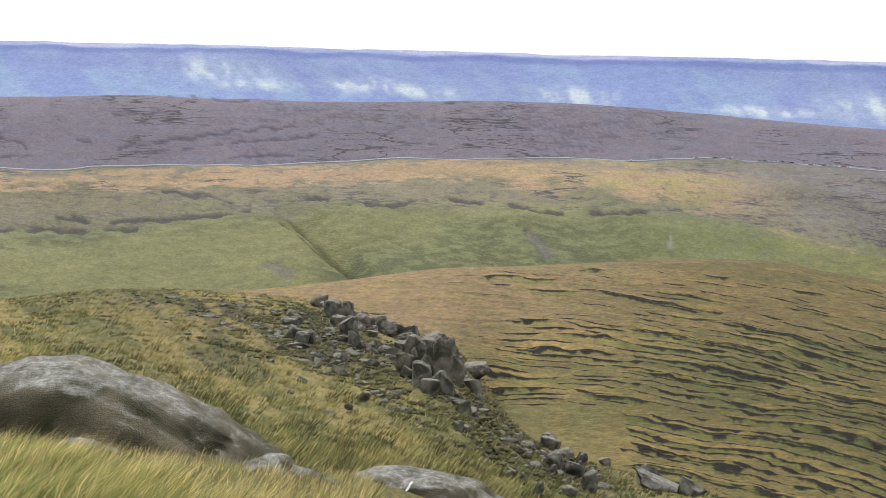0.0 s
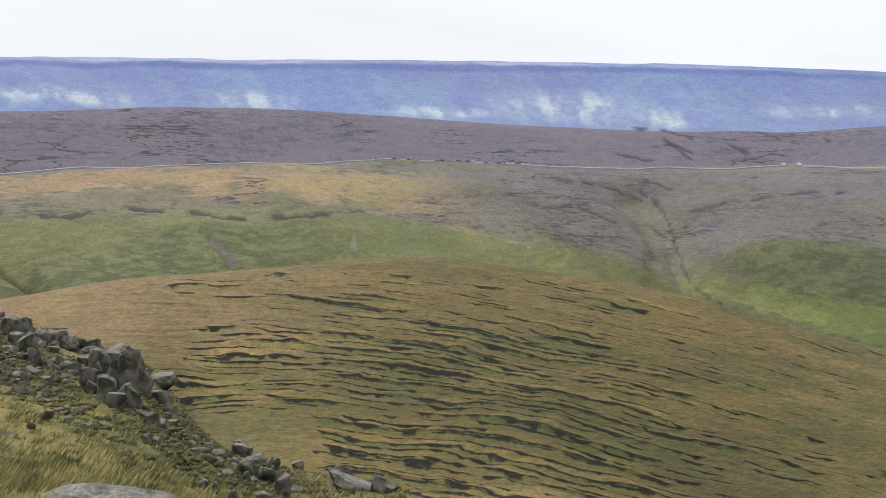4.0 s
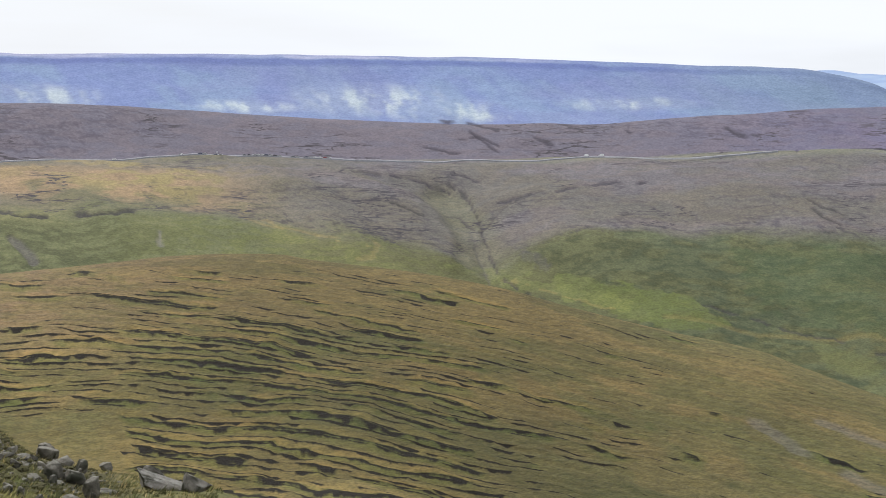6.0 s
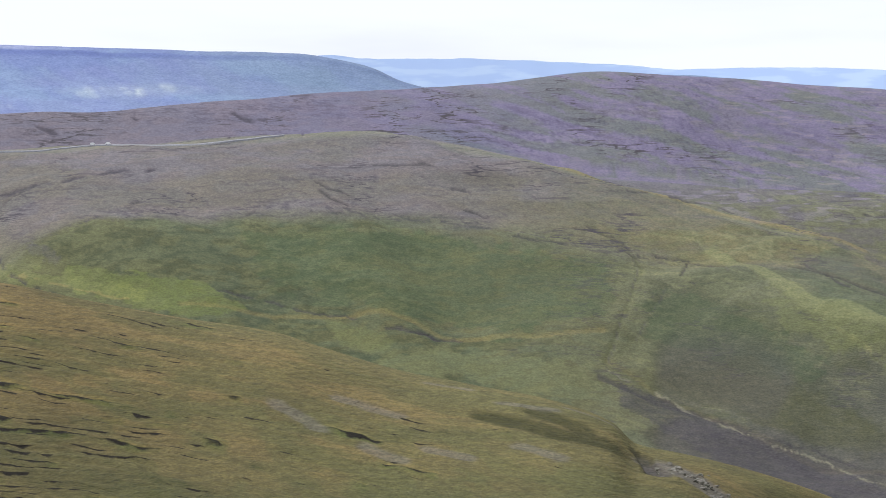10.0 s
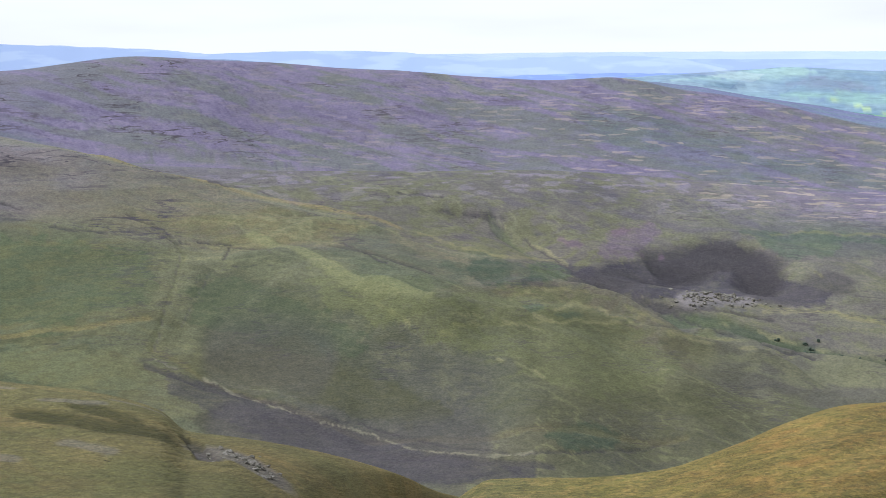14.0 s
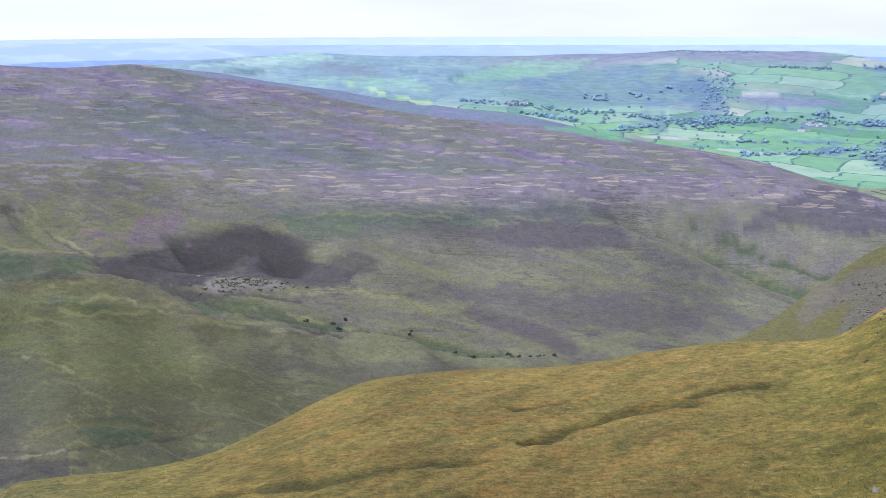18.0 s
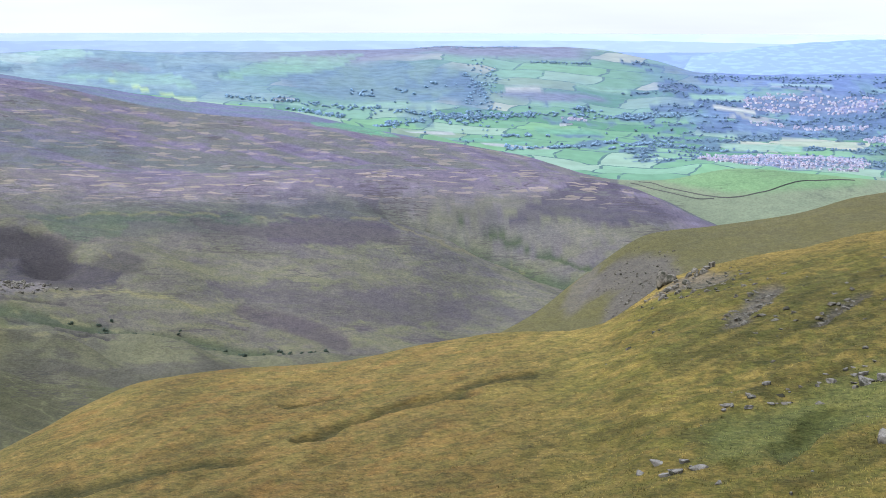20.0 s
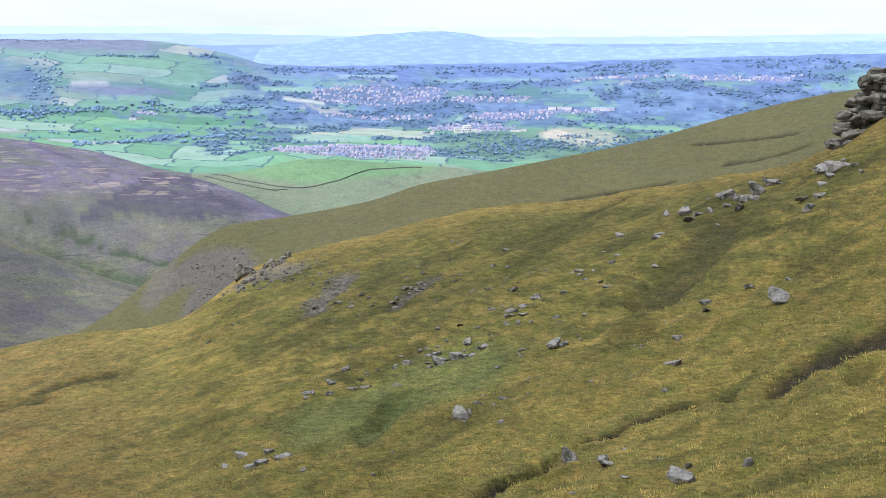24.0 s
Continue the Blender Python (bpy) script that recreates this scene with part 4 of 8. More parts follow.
KNOLLS = [
    [(53.34, -180.1), (54.76, -182.4), (56.19, -187.1), (57.45, -192.4)],
    [(56.39, -175.1), (56.92, -181.7), (58.00, -186.9), (59.27, -187.3), (60.91, -185.9)],
    [(56.93, -167.3), (58.02, -166.8), (58.56, -164.5)],
    [(58.01, -180.5), (58.74, -176.3), (59.64, -178.5), (60.37, -184.2)],
    [(52.44, -187.5), (53.41, -192.9)],
    [(55.90, -212.8), (56.71, -218.0), (57.79, -225.0)],
    [(56.08, -124.9), (56.79, -133.0), (57.86, -142.8), (58.48, -150.1)],
    [(65.72, -178.6), (68.04, -175.9), (69.93, -183.2)],
    [(63.81, -184.4), (66.36, -195.4), (68.48, -204.3)],
    [(62.96, -197.6), (65.52, -202.0)],
]
BLOOM_STRIPS = [
    [(59.76, -130.4), (60.57, -127.4), (61.48, -122.7)],
    [(58.22, -133.3), (59.03, -138.3), (59.93, -141.6), (61.11, -144.2), (61.92, -143.4)],
    [(61.11, -135.4), (61.56, -139.4)],
]
# ridges that catch the sun, painted as pale strokes
SPURS = [
    [(56.38, -170.0), (57.63, -164.9), (59.10, -166.7), (60.56, -175.5), (62.02, -186.7)],
    [(54.27, -190.6), (56.38, -187.6), (58.49, -187.1), (60.58, -188.1)],
    [(51.30, -174.8), (52.78, -190.7), (54.27, -198.2)],
    [(62.24, -194.7), (64.69, -196.1), (66.72, -206.2)],
    [(68.86, -176.8), (70.56, -187.9), (72.68, -202.5)],
]
# sunlit ledges, likewise painted pale
LEDGES = [
    [(65.06, -131.1), (66.54, -141.3), (68.44, -161.1)],
    [(65.06, -127.1), (69.28, -126.1), (72.63, -129.0), (75.54, -130.9), (77.59, -131.6)],
    [(78.00, -134.4), (80.45, -151.4), (83.01, -167.0)],
    [(63.35, -176.4), (65.04, -174.8), (68.44, -176.9), (71.41, -191.5)],
    [(52.15, -125.2), (54.26, -137.5), (56.36, -144.7), (58.25, -148.8)],
]
BECK_LINES = [
    [(18.95, -78.0), (19.78, -89.0), (20.2, -106.0), (20.52, -122.0), (20.9, -138.0), (21.9, -149.0), (22.95, -155.0)],
    [(54.88, -115.2), (56.57, -129.8), (58.25, -149.0), (59.51, -162.0), (61.39, -174.5), (63.46, -188.0), (65.5, -198.0), (67.91, -209.0)],
]
CLOUGHS = [[(44.12, -138.7), (43.92, -153.6), (43.52, -172.3), (43.23, -194.8), (42.92, -208.1)], [(45.17, -153.0), (44.56, -172.0), (44.06, -187.0)]]
SIDE_BECK = [
    [(79.40, -127.6), (81.02, -136.6), (82.97, -147.2)],
    [(79.59, -131.0), (81.27, -139.3), (83.38, -154.3), (85.46, -163.9)],
]
# each line of ground with its half width (thousandths of the distance), depth in metres, colour and strength
STROKES = []
for group_, wide_, deep_, tint_, strength_ in ((RIM_GROUGHS, 1.3, 1.2, DARK_HEATH * 0.9, 0.85), (MOOR_GROUGHS, 0.8, 1.0, np.array((0.062, 0.054, 0.075)), 0.75), (PASS_GROUGHS, 0.9, 1.2, np.array((0.055, 0.048, 0.062)), 0.8),
        (BROW_GROUGHS, 0.65, 0.8, DARK_HEATH, 0.7), (HILL_GROUGHS, 0.7, 0.8, DARK_HEATH * 1.2, 0.75), (TRACKS, 0.8, 0.6, DARK_HEATH * 1.2, 0.65), (PALE_TRACKS, 0.6, 0.2, STRAW * 1.4, 0.35),
        (WALL_LINES, 0.6, 0.0, np.array((0.24, 0.225, 0.16)), 0.6), (KNOLLS, 1.2, 0.0, np.array((0.235, 0.222, 0.120)), 0.55), (BLOOM_STRIPS, 1.8, 0.0, np.array((0.140, 0.095, 0.135)), 0.6), (SPURS, 1.3, 0.0, PALE_GRASS * np.array((1.05, 0.98, 0.9)), 0.34), (LEDGES, 0.9, 0.0, PALE_GRASS * np.array((1.05, 0.95, 0.9)), 0.4),
        (BECK_LINES, 0.9, 1.5, DARK_HEATH * 1.3, 0.75), (CLOUGHS, 0.5, 0.3, DARK_HEATH * 1.5, 0.45), (SIDE_BECK, 1.6, 1.5, RUSH * 0.75, 0.8)):
    STROKES += [(path_, wide_, deep_, tint_, strength_) for path_ in group_]
# patches of one growth, or of sun or shade put into the ground's colour: outline (bearings and slopes), colour,
# strength, raggedness of the edge
BANK_PATCHES = [
    ([(44.04, -248.0), (45.74, -241.4), (48.29, -246.3), (50.42, -258.3), (53.21, -269.9), (54.93, -279.3), (57.50, -288.1), (54.29, -299.2), (51.27, -290.0), (47.84, -269.9), (44.88, -256.9)], OLIVE * np.array((0.62, 0.6, 0.95)), 0.72, 4),  # heathery bank
    ([(43.55, -216.4), (44.76, -223.4), (47.92, -246.2), (51.86, -270.6), (55.30, -284.3), (57.25, -284.2), (57.26, -295.2), (52.35, -298.5), (48.89, -279.5), (45.22, -247.7), (43.54, -229.4)], DARK_HEATH * np.array((1.3, 1.3, 1.2)), 0.7, 3),  # dark bank
    ([(45.78, -203.6), (48.32, -200.7), (50.01, -212.4), (52.14, -231.6), (54.28, -250.6), (52.56, -258.4), (50.00, -246.7), (47.02, -230.6), (45.34, -218.5)], OLIVE * np.array((0.78, 0.78, 0.75)), 0.35, 6),  # brown slope, shade in its colour
    ([(57.69, -259.3), (59.17, -252.8), (60.65, -259.6), (60.24, -271.3), (58.13, -272.5)], RUSH * 0.72, 0.7, 4),  # rushy slope
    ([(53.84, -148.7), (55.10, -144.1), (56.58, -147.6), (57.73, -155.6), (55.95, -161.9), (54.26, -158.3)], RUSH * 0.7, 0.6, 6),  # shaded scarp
]
GORGE_PATCHES = [
    ([(58.04, -148.1), (59.50, -152.1), (61.56, -147.0), (62.58, -144.0), (63.39, -135.3), (64.39, -131.2), (65.21, -140.9), (66.23, -155.5), (67.99, -165.1), (68.00, -173.1), (65.66, -172.3), (63.23, -169.0), (61.59, -172.1), (59.93, -165.3), (58.67, -156.1)], DARK_HEATH * np.array((1.05, 1.0, 1.1)), 0.82, 2),  # gorge bank
    ([(62.41, -169.4), (63.45, -177.4), (65.07, -178.2), (65.66, -172.6), (64.65, -167.5), (63.23, -168.3)], SCREE * 0.7, 0.55, 2.5),  # crag scree
    ([(59.90, -129.2), (61.54, -122.8), (61.79, -128.6), (61.15, -139.8), (59.50, -144.7)], np.array((0.150, 0.105, 0.135)), 0.5, 4),  # bloom
    ([(73.47, -133.6), (75.54, -131.6), (77.59, -132.0), (78.31, -140.1), (77.41, -148.5), (75.14, -149.4), (73.48, -146.2)], np.array((0.078, 0.066, 0.070)), 0.85, 3),  # heather band
]
FLANK_PATCHES = [
    ([(64.85, -126.7), (67.17, -124.6), (70.33, -126.8), (72.63, -130.1), (73.26, -135.9), (69.28, -139.4), (66.32, -143.1), (65.48, -133.8)], RUSH * 0.8, 0.7, 3),  # dark scarp, shade in its colour
    ([(71.19, -172.8), (73.08, -172.3), (76.63, -178.4), (79.69, -180.3), (82.11, -185.8), (80.74, -202.4), (78.31, -205.3), (74.58, -205.5), (72.46, -187.5)], np.array((0.090, 0.078, 0.078)), 0.65, 6),  # low heather
    ([(82.32, -135.7), (83.80, -117.1), (85.06, -103.8), (86.32, -107.3), (87.37, -119.7), (88.85, -130.5), (86.75, -133.9), (84.64, -133.4)], np.array((0.072, 0.064, 0.066)), 0.85, 4),  # dark flank
    ([(68.21, -126.9), (73.18, -136.6), (77.50, -141.7), (78.33, -149.3), (74.18, -151.7), (69.75, -145.8), (68.18, -141.2)], np.array((0.105, 0.092, 0.080)), 0.6, 5),  # beck heather
]
SLOPE_PATCHES = [
    ([(29.44, -117.6), (35.08, -117.0), (39.29, -127.2), (43.18, -142.7), (43.00, -172.5), (39.31, -185.4), (35.07, -174.3), (32.96, -162.8), (30.45, -152.2)], RUSH * np.array((0.95, 0.92, 0.8)), 0.5, 7),  # green scarp
    ([(32.95, -188.3), (37.19, -198.1), (42.29, -202.7), (42.62, -227.1), (39.33, -222.4), (35.07, -209.3)], PALE_GRASS * 0.82, 0.5, 6),  # bog flat
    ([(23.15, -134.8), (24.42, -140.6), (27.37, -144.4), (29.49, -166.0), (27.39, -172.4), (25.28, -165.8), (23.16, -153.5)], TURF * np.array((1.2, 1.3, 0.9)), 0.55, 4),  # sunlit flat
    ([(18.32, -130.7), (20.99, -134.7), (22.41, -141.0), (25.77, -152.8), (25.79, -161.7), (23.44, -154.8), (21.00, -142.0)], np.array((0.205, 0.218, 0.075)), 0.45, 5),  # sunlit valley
]
HILL_PATCHES = [
    ([(21.04, -112.7), (21.99, -120.1), (22.94, -129.7), (22.73, -134.1), (21.89, -128.6), (21.15, -120.1)], DARK_HEATH * 1.9, 0.6, 3),  # beck scree
    ([(44.80, -201.6), (47.70, -199.9), (50.18, -216.4), (49.81, -242.8), (47.76, -237.1), (45.66, -219.9)], OLIVE * np.array((0.66, 0.66, 0.85)), 0.3, 6),  # dark spur
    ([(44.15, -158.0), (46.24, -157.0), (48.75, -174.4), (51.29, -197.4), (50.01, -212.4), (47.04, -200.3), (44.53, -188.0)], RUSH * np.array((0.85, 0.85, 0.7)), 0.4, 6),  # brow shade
    ([(32.11, -173.1), (35.07, -188.6), (34.86, -196.1), (32.95, -192.0)], TURF * 1.2, 0.5, 3),  # meadow brow
]
SPUR_PATCHES = [
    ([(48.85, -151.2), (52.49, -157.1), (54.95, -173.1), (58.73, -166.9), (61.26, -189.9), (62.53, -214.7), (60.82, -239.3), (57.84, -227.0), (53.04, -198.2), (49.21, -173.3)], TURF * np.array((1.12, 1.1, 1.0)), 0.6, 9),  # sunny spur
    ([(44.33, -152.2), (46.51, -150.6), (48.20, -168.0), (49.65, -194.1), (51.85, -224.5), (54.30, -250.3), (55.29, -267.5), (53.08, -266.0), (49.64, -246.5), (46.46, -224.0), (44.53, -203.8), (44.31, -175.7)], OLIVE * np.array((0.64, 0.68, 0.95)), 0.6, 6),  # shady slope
    ([(49.66, -138.2), (51.36, -125.4), (53.05, -142.4), (55.23, -159.1), (53.30, -168.0), (50.87, -159.6)], RUSH * 0.85, 0.35, 5),  # stony brow
    ([(57.86, -204.3), (62.11, -220.3), (64.67, -239.4), (64.24, -250.9), (58.67, -255.9), (55.08, -240.9)], TURF * np.array((0.92, 0.9, 0.9)), 0.2, 9),  # grassy foot
]
KNOLL_PATCHES = [
    ([(54.71, -148.9), (55.43, -146.8), (56.41, -151.9), (56.40, -158.3), (55.41, -164.3), (54.79, -157.7)], RUSH * 0.62, 0.65, 2),  # craggy bank
    ([(56.95, -148.9), (57.85, -147.6), (58.75, -154.2), (58.57, -158.1), (57.12, -159.3)], RUSH * np.array((0.75, 0.85, 0.7)), 0.6, 2),  # fern bank
    ([(56.76, -160.0), (57.48, -158.6), (57.57, -164.3), (56.85, -164.0)], np.array((0.085, 0.072, 0.072)), 0.7, 1),  # heather clump
    ([(61.73, -194.9), (62.55, -196.6), (62.98, -206.4), (62.82, -212.9), (62.00, -204.7)], OLIVE * np.array((0.72, 0.70, 0.85)), 0.55, 2),  # stony slope
    ([(58.01, -182.9), (58.64, -180.6), (59.28, -182.4), (58.73, -186.0)], RUSH * 0.85, 0.6, 1),  # hollow, shade in its colour
    ([(56.75, -176.8), (57.47, -175.5), (57.69, -179.6), (57.10, -181.3)], RUSH * 0.85, 0.6, 1),  # hollow, shade in its colour
]
# ground of the distant valley; blue haze is mixed into these colours
VALE_PATCHES = [
    ([(66.11, -32.3), (67.17, -27.1), (68.13, -29.5), (69.51, -34.1), (68.13, -36.9), (66.75, -34.1)], np.array((0.200, 0.225, 0.330)), 0.8, 1),  # moor knoll
    ([(62.79, -34.1), (63.54, -32.2), (64.98, -31.3), (64.61, -35.6)], np.array((0.115, 0.165, 0.260)), 0.85, 1),  # dark wood
    ([(62.15, -26.6), (62.79, -22.9), (63.86, -25.7), (62.79, -28.5)], np.array((0.150, 0.210, 0.330)), 0.7, 1),  # far wood
    ([(69.19, -34.1), (69.82, -31.9), (70.56, -34.0), (69.82, -35.2)], np.array((0.115, 0.165, 0.260)), 0.8, 1),  # far wood
    ([(71.30, -40.5), (71.92, -34.9), (72.65, -33.9), (72.34, -37.6), (71.51, -41.4)], np.array((0.120, 0.175, 0.270)), 0.8, 1),  # hill wood
    ([(62.15, -30.3), (64.29, -24.8), (66.74, -21.2), (67.49, -24.9), (66.64, -28.2), (64.29, -30.4)], np.array((0.350, 0.490, 0.470)), 0.7, 1),  # far pasture
    ([(65.57, -38.8), (68.56, -36.9), (70.46, -39.6), (70.89, -45.1), (68.99, -44.3)], np.array((0.270, 0.420, 0.370)), 0.7, 1),  # pasture
    ([(67.28, -40.6), (68.56, -44.3), (70.26, -50.7), (71.74, -56.5), (70.48, -55.1), (68.78, -46.5)], np.array((0.420, 0.540, 0.290)), 0.85, 1),  # bright meadow
    ([(71.41, -41.4), (72.55, -33.9), (74.09, -27.5), (77.24, -24.5), (75.84, -35.5), (73.28, -40.3)], np.array((0.250, 0.410, 0.340)), 0.65, 1),  # hill pasture
    ([(74.13, -52.1), (75.34, -41.0), (77.35, -33.5), (78.53, -33.4), (78.58, -54.9), (75.88, -56.4)], np.array((0.170, 0.250, 0.310)), 0.6, 1),  # far hill's dark flank, shade in its colour
    ([(74.98, -69.4), (77.12, -70.7), (78.63, -80.6), (76.93, -77.1)], np.array((0.130, 0.350, 0.170)), 0.75, 1),  # green meadow
]
PATCHES = SPUR_PATCHES + KNOLL_PATCHES + VALE_PATCHES + SLOPE_PATCHES + HILL_PATCHES + BANK_PATCHES + FLANK_PATCHES + GORGE_PATCHES
# folds of the valley sides: bearings and distances along each, half width and height in metres (hollows below zero)
FOLDS = [
    ([(18.95, 1310), (19.78, 1205), (20.2, 1085), (20.52, 1000), (20.83, 950), (21.89, 905), (22.95, 885)], 42, -15),
    ([(20.2, 1085), (20.52, 1000), (20.83, 950), (21.89, 905)], 9, -5),
    ([(44.12, 958), (43.92, 902), (43.52, 852), (43.23, 815), (42.92, 788)], 16, -1.5),
    ([(45.17, 904), (44.56, 858), (44.06, 833)], 8, -1.5),
    ([(54.88, 1291), (56.57, 1245), (58.25, 1098), (59.51, 1014), (61.39, 987), (63.46, 939), (65.5, 914), (67.91, 908)], 26, -11),
    ([(56.38, 862), (57.63, 894), (59.1, 914), (60.56, 912), (62.02, 896)], 13, 6),
    ([(54.27, 779), (56.38, 780), (58.49, 811), (60.58, 862)], 13, 6),
    ([(51.3, 815), (52.78, 780), (54.27, 767)], 14, 6),
    ([(62.24, 852), (64.69, 884), (66.72, 892)], 13, 6),
    ([(62.7, 1130), (64.0, 1166), (65.5, 1170)], 40, -13),
    ([(64.6, 1330), (66.54, 1291), (68.44, 1188)], 40, 8),
    ([(79.4, 1604), (81.27, 1586), (83.38, 1523), (85.46, 1452), (87, 1400)], 60, -26),
    ([(-5.98, 989), (-4.71, 904), (-3.44, 852), (-3.01, 830)], 9, -3.5),
    ([(-5.14, 935), (-3.87, 876), (-2.91, 833)], 7, -2.5),
    ([(47.92, 906), (50.02, 817), (52.14, 768), (54.27, 734), (56.41, 692)], 45, 10),
    ([(46.5, 800), (48.74, 770), (51.29, 730), (53.85, 690)], 40, -8),
]


def along(px, py, path):
    """Distance of points from a line of corners."""
    best = np.full(px.shape, 1e9)
    for (x0, y0), (x1, y1) in zip(path[:-1], path[1:]):
        dx, dy = x1 - x0, y1 - y0
        t = np.clip(((px - x0) * dx + (py - y0) * dy) / (dx * dx + dy * dy + 1e-9), 0, 1)
        best = np.minimum(best, np.hypot(px - x0 - t * dx, py - y0 - t * dy))
    return best


def fold_height(az, r, x, y, path, half, high):
    pts = [(q * math.sin(math.radians(a)), q * math.cos(math.radians(a))) for a, q in path]
    reach = 2.6 * half
    inside = (x > min(p[0] for p in pts) - reach) & (x < max(p[0] for p in pts) + reach) & (y > min(p[1] for p in pts) - reach) & (y < max(p[1] for p in pts) + reach)
    out = np.zeros(x.shape)
    if inside.any():
        bx, by = x[inside], y[inside]
        d = along(bx, by, pts) * (0.75 + 0.5 * fbm(bx / (1.5 * half), by / (1.5 * half), 3, 83))
        out[inside] = high * np.exp(-((d / half) ** 2))
    return out


def stroke_weight(a, e, path, wide):
    """How much of a narrow line of ground lies at bearings a (in thousandths of a turn's radian) and slopes e."""
    pts = [(math.radians(p) * 1000, q) for p, q in path]
    reach = 4 * wide + 2
    inside = (a > min(p[0] for p in pts) - reach) & (a < max(p[0] for p in pts) + reach) & (e > min(p[1] for p in pts) - reach) & (e < max(p[1] for p in pts) + reach)
    if not inside.any():
        return None
    ba, be = a[inside], e[inside]
    wob = 2.2 * (fbm(ba / 9, be / 6, 3, 84) - 0.5)
    d = along(ba, be + 2 * wob, pts)
    swell = wide * (0.25 + 1.5 * fbm(ba / 7 + 3, be / 4, 3, 85))
    w = np.zeros(a.shape)
    w[inside] = step(1.5, 0.5, d / swell) * step(0.38, 0.47, fbm(ba / 17 + 7, be / 13, 3, 88))
    return w


def patch_weight(a, e, outline, ragged):
    """1 inside an outline of bearings and slopes, 0 outside, with a ragged edge."""
    pts = [(math.radians(p) * 1000, q) for p, q in outline]
    reach = 2 * ragged
    box_ = (a > min(p[0] for p in pts) - reach) & (a < max(p[0] for p in pts) + reach) & (e > min(p[1] for p in pts) - reach) & (e < max(p[1] for p in pts) + reach)
    if not box_.any():
        return None
    ba, be = a[box_], e[box_]
    d = along(ba, be, pts + pts[:1])
    odd = np.zeros(ba.shape, bool)
    for (x0, y0), (x1, y1) in zip(pts, pts[1:] + pts[:1]):
        odd ^= ((y0 > be) != (y1 > be)) & (ba < (x1 - x0) * (be - y0) / (y1 - y0 + 1e-9) + x0)
    d = np.where(odd, d, -d) + ragged * 3.6 * (fbm(ba / 14, be / 5, 5, 86, 0.62) - 0.5)
    w = np.zeros(a.shape)
    w[box_] = step(-0.15 * ragged, 0.22 * ragged, d)
    return w


def xy(az, r):
    return r * math.sin(math.radians(az)), r * math.cos(math.radians(az))


def ground_at(az, r):
    return float(land(np.array([az]), np.array([r]))[0][0])


def blend(a, b, f):
    return a + (b - a) * np.asarray(f)[..., None]


# single fields that stand out: bearing, distance, half-sizes, colour
STUBBLE, LUSH, LEY = np.array((0.43, 0.43, 0.38)), np.array((0.15, 0.335, 0.185)), np.array((0.26, 0.41, 0.28))
PLOTS = [(79.3, 3745, 1.1, 22, STUBBLE), (82.7, 3575, 1.3, 20, STUBBLE), (82.9, 3966, 0.7, 7, STUBBLE), (74.0, 3904, 0.9, 6, STUBBLE), 
         (90.6, 3918, 0.75, 14, np.array((0.55, 0.55, 0.42))), (90.0, 4000, 1.0, 26, LEY), (92.9, 4096, 1.1, 12, np.array((0.36, 0.52, 0.36))), (97.4, 4092, 1.2, 8, np.array((0.40, 0.55, 0.40))), (91.6, 3640, 1.4, 40, LEY), (93.6, 3690, 1.3, 34, np.array((0.36, 0.42, 0.27))), (80.6, 3640, 2.6, 26, LUSH), (84.6, 3760, 1.2, 22, LUSH),
         (76.6, 3890, 2.2, 9, LEY), (85.8, 3990, 1.0, 14, LEY), (96.6, 4100, 1.2, 12, LEY), (98.5, 4095, 0.8, 10, LEY)]
# parts of the town: bearing, distance and half-sizes of each quarter
QUARTERS = [(92.4, 3440, 3.1, 105), (93.3, 3838, 2.2, 20), (93.7, 3975, 2.2, 58), (91.6, 3965, 0.8, 40), (96.8, 3745, 1.7, 42), (98.2, 3828, 1.6, 30), (102.3, 4066, 2.0, 14), (100.4, 3852, 1.5, 14),
            (106.5, 4060, 2.2, 26), (84.8, 3835, 0.5, 8), (97.4, 3935, 1.6, 22)]


def built_up(az, r):
    t = np.zeros(np.shape(az))
    for a, q, wa, wr in QUARTERS:
        t = np.maximum(t, step(1.15, 0.75, np.hypot((az - a) / wa, (r - q) / wr)))
    return t


# patches of sunlight painted on the far scarp: bearing, slope, half-sizes
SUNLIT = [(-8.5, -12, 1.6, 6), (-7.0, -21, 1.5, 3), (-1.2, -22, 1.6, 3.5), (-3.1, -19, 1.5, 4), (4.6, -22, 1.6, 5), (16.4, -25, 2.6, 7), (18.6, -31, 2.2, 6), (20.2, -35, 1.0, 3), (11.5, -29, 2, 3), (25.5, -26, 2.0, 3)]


def woodland(az, r):
    """Above zero where the valley's woods stand."""
    thick = fbm(az / 1.5, r / 42, 4, 87, 0.55) - np.where(az < 87, 0.60, 0.52) + 0.03 * (r > 3900)
    out = np.where((az > 86.5) & (r > 3400) & (r < 4230) & (built_up(az, r) < 0.4), thick, -1.0)
    for fa, fr, wa, wr, tint in PLOTS:
        out = np.where(np.maximum(np.abs(az - fa) / wa, np.abs(r - fr) / wr) < 1.05, -1.0, out)
    return out


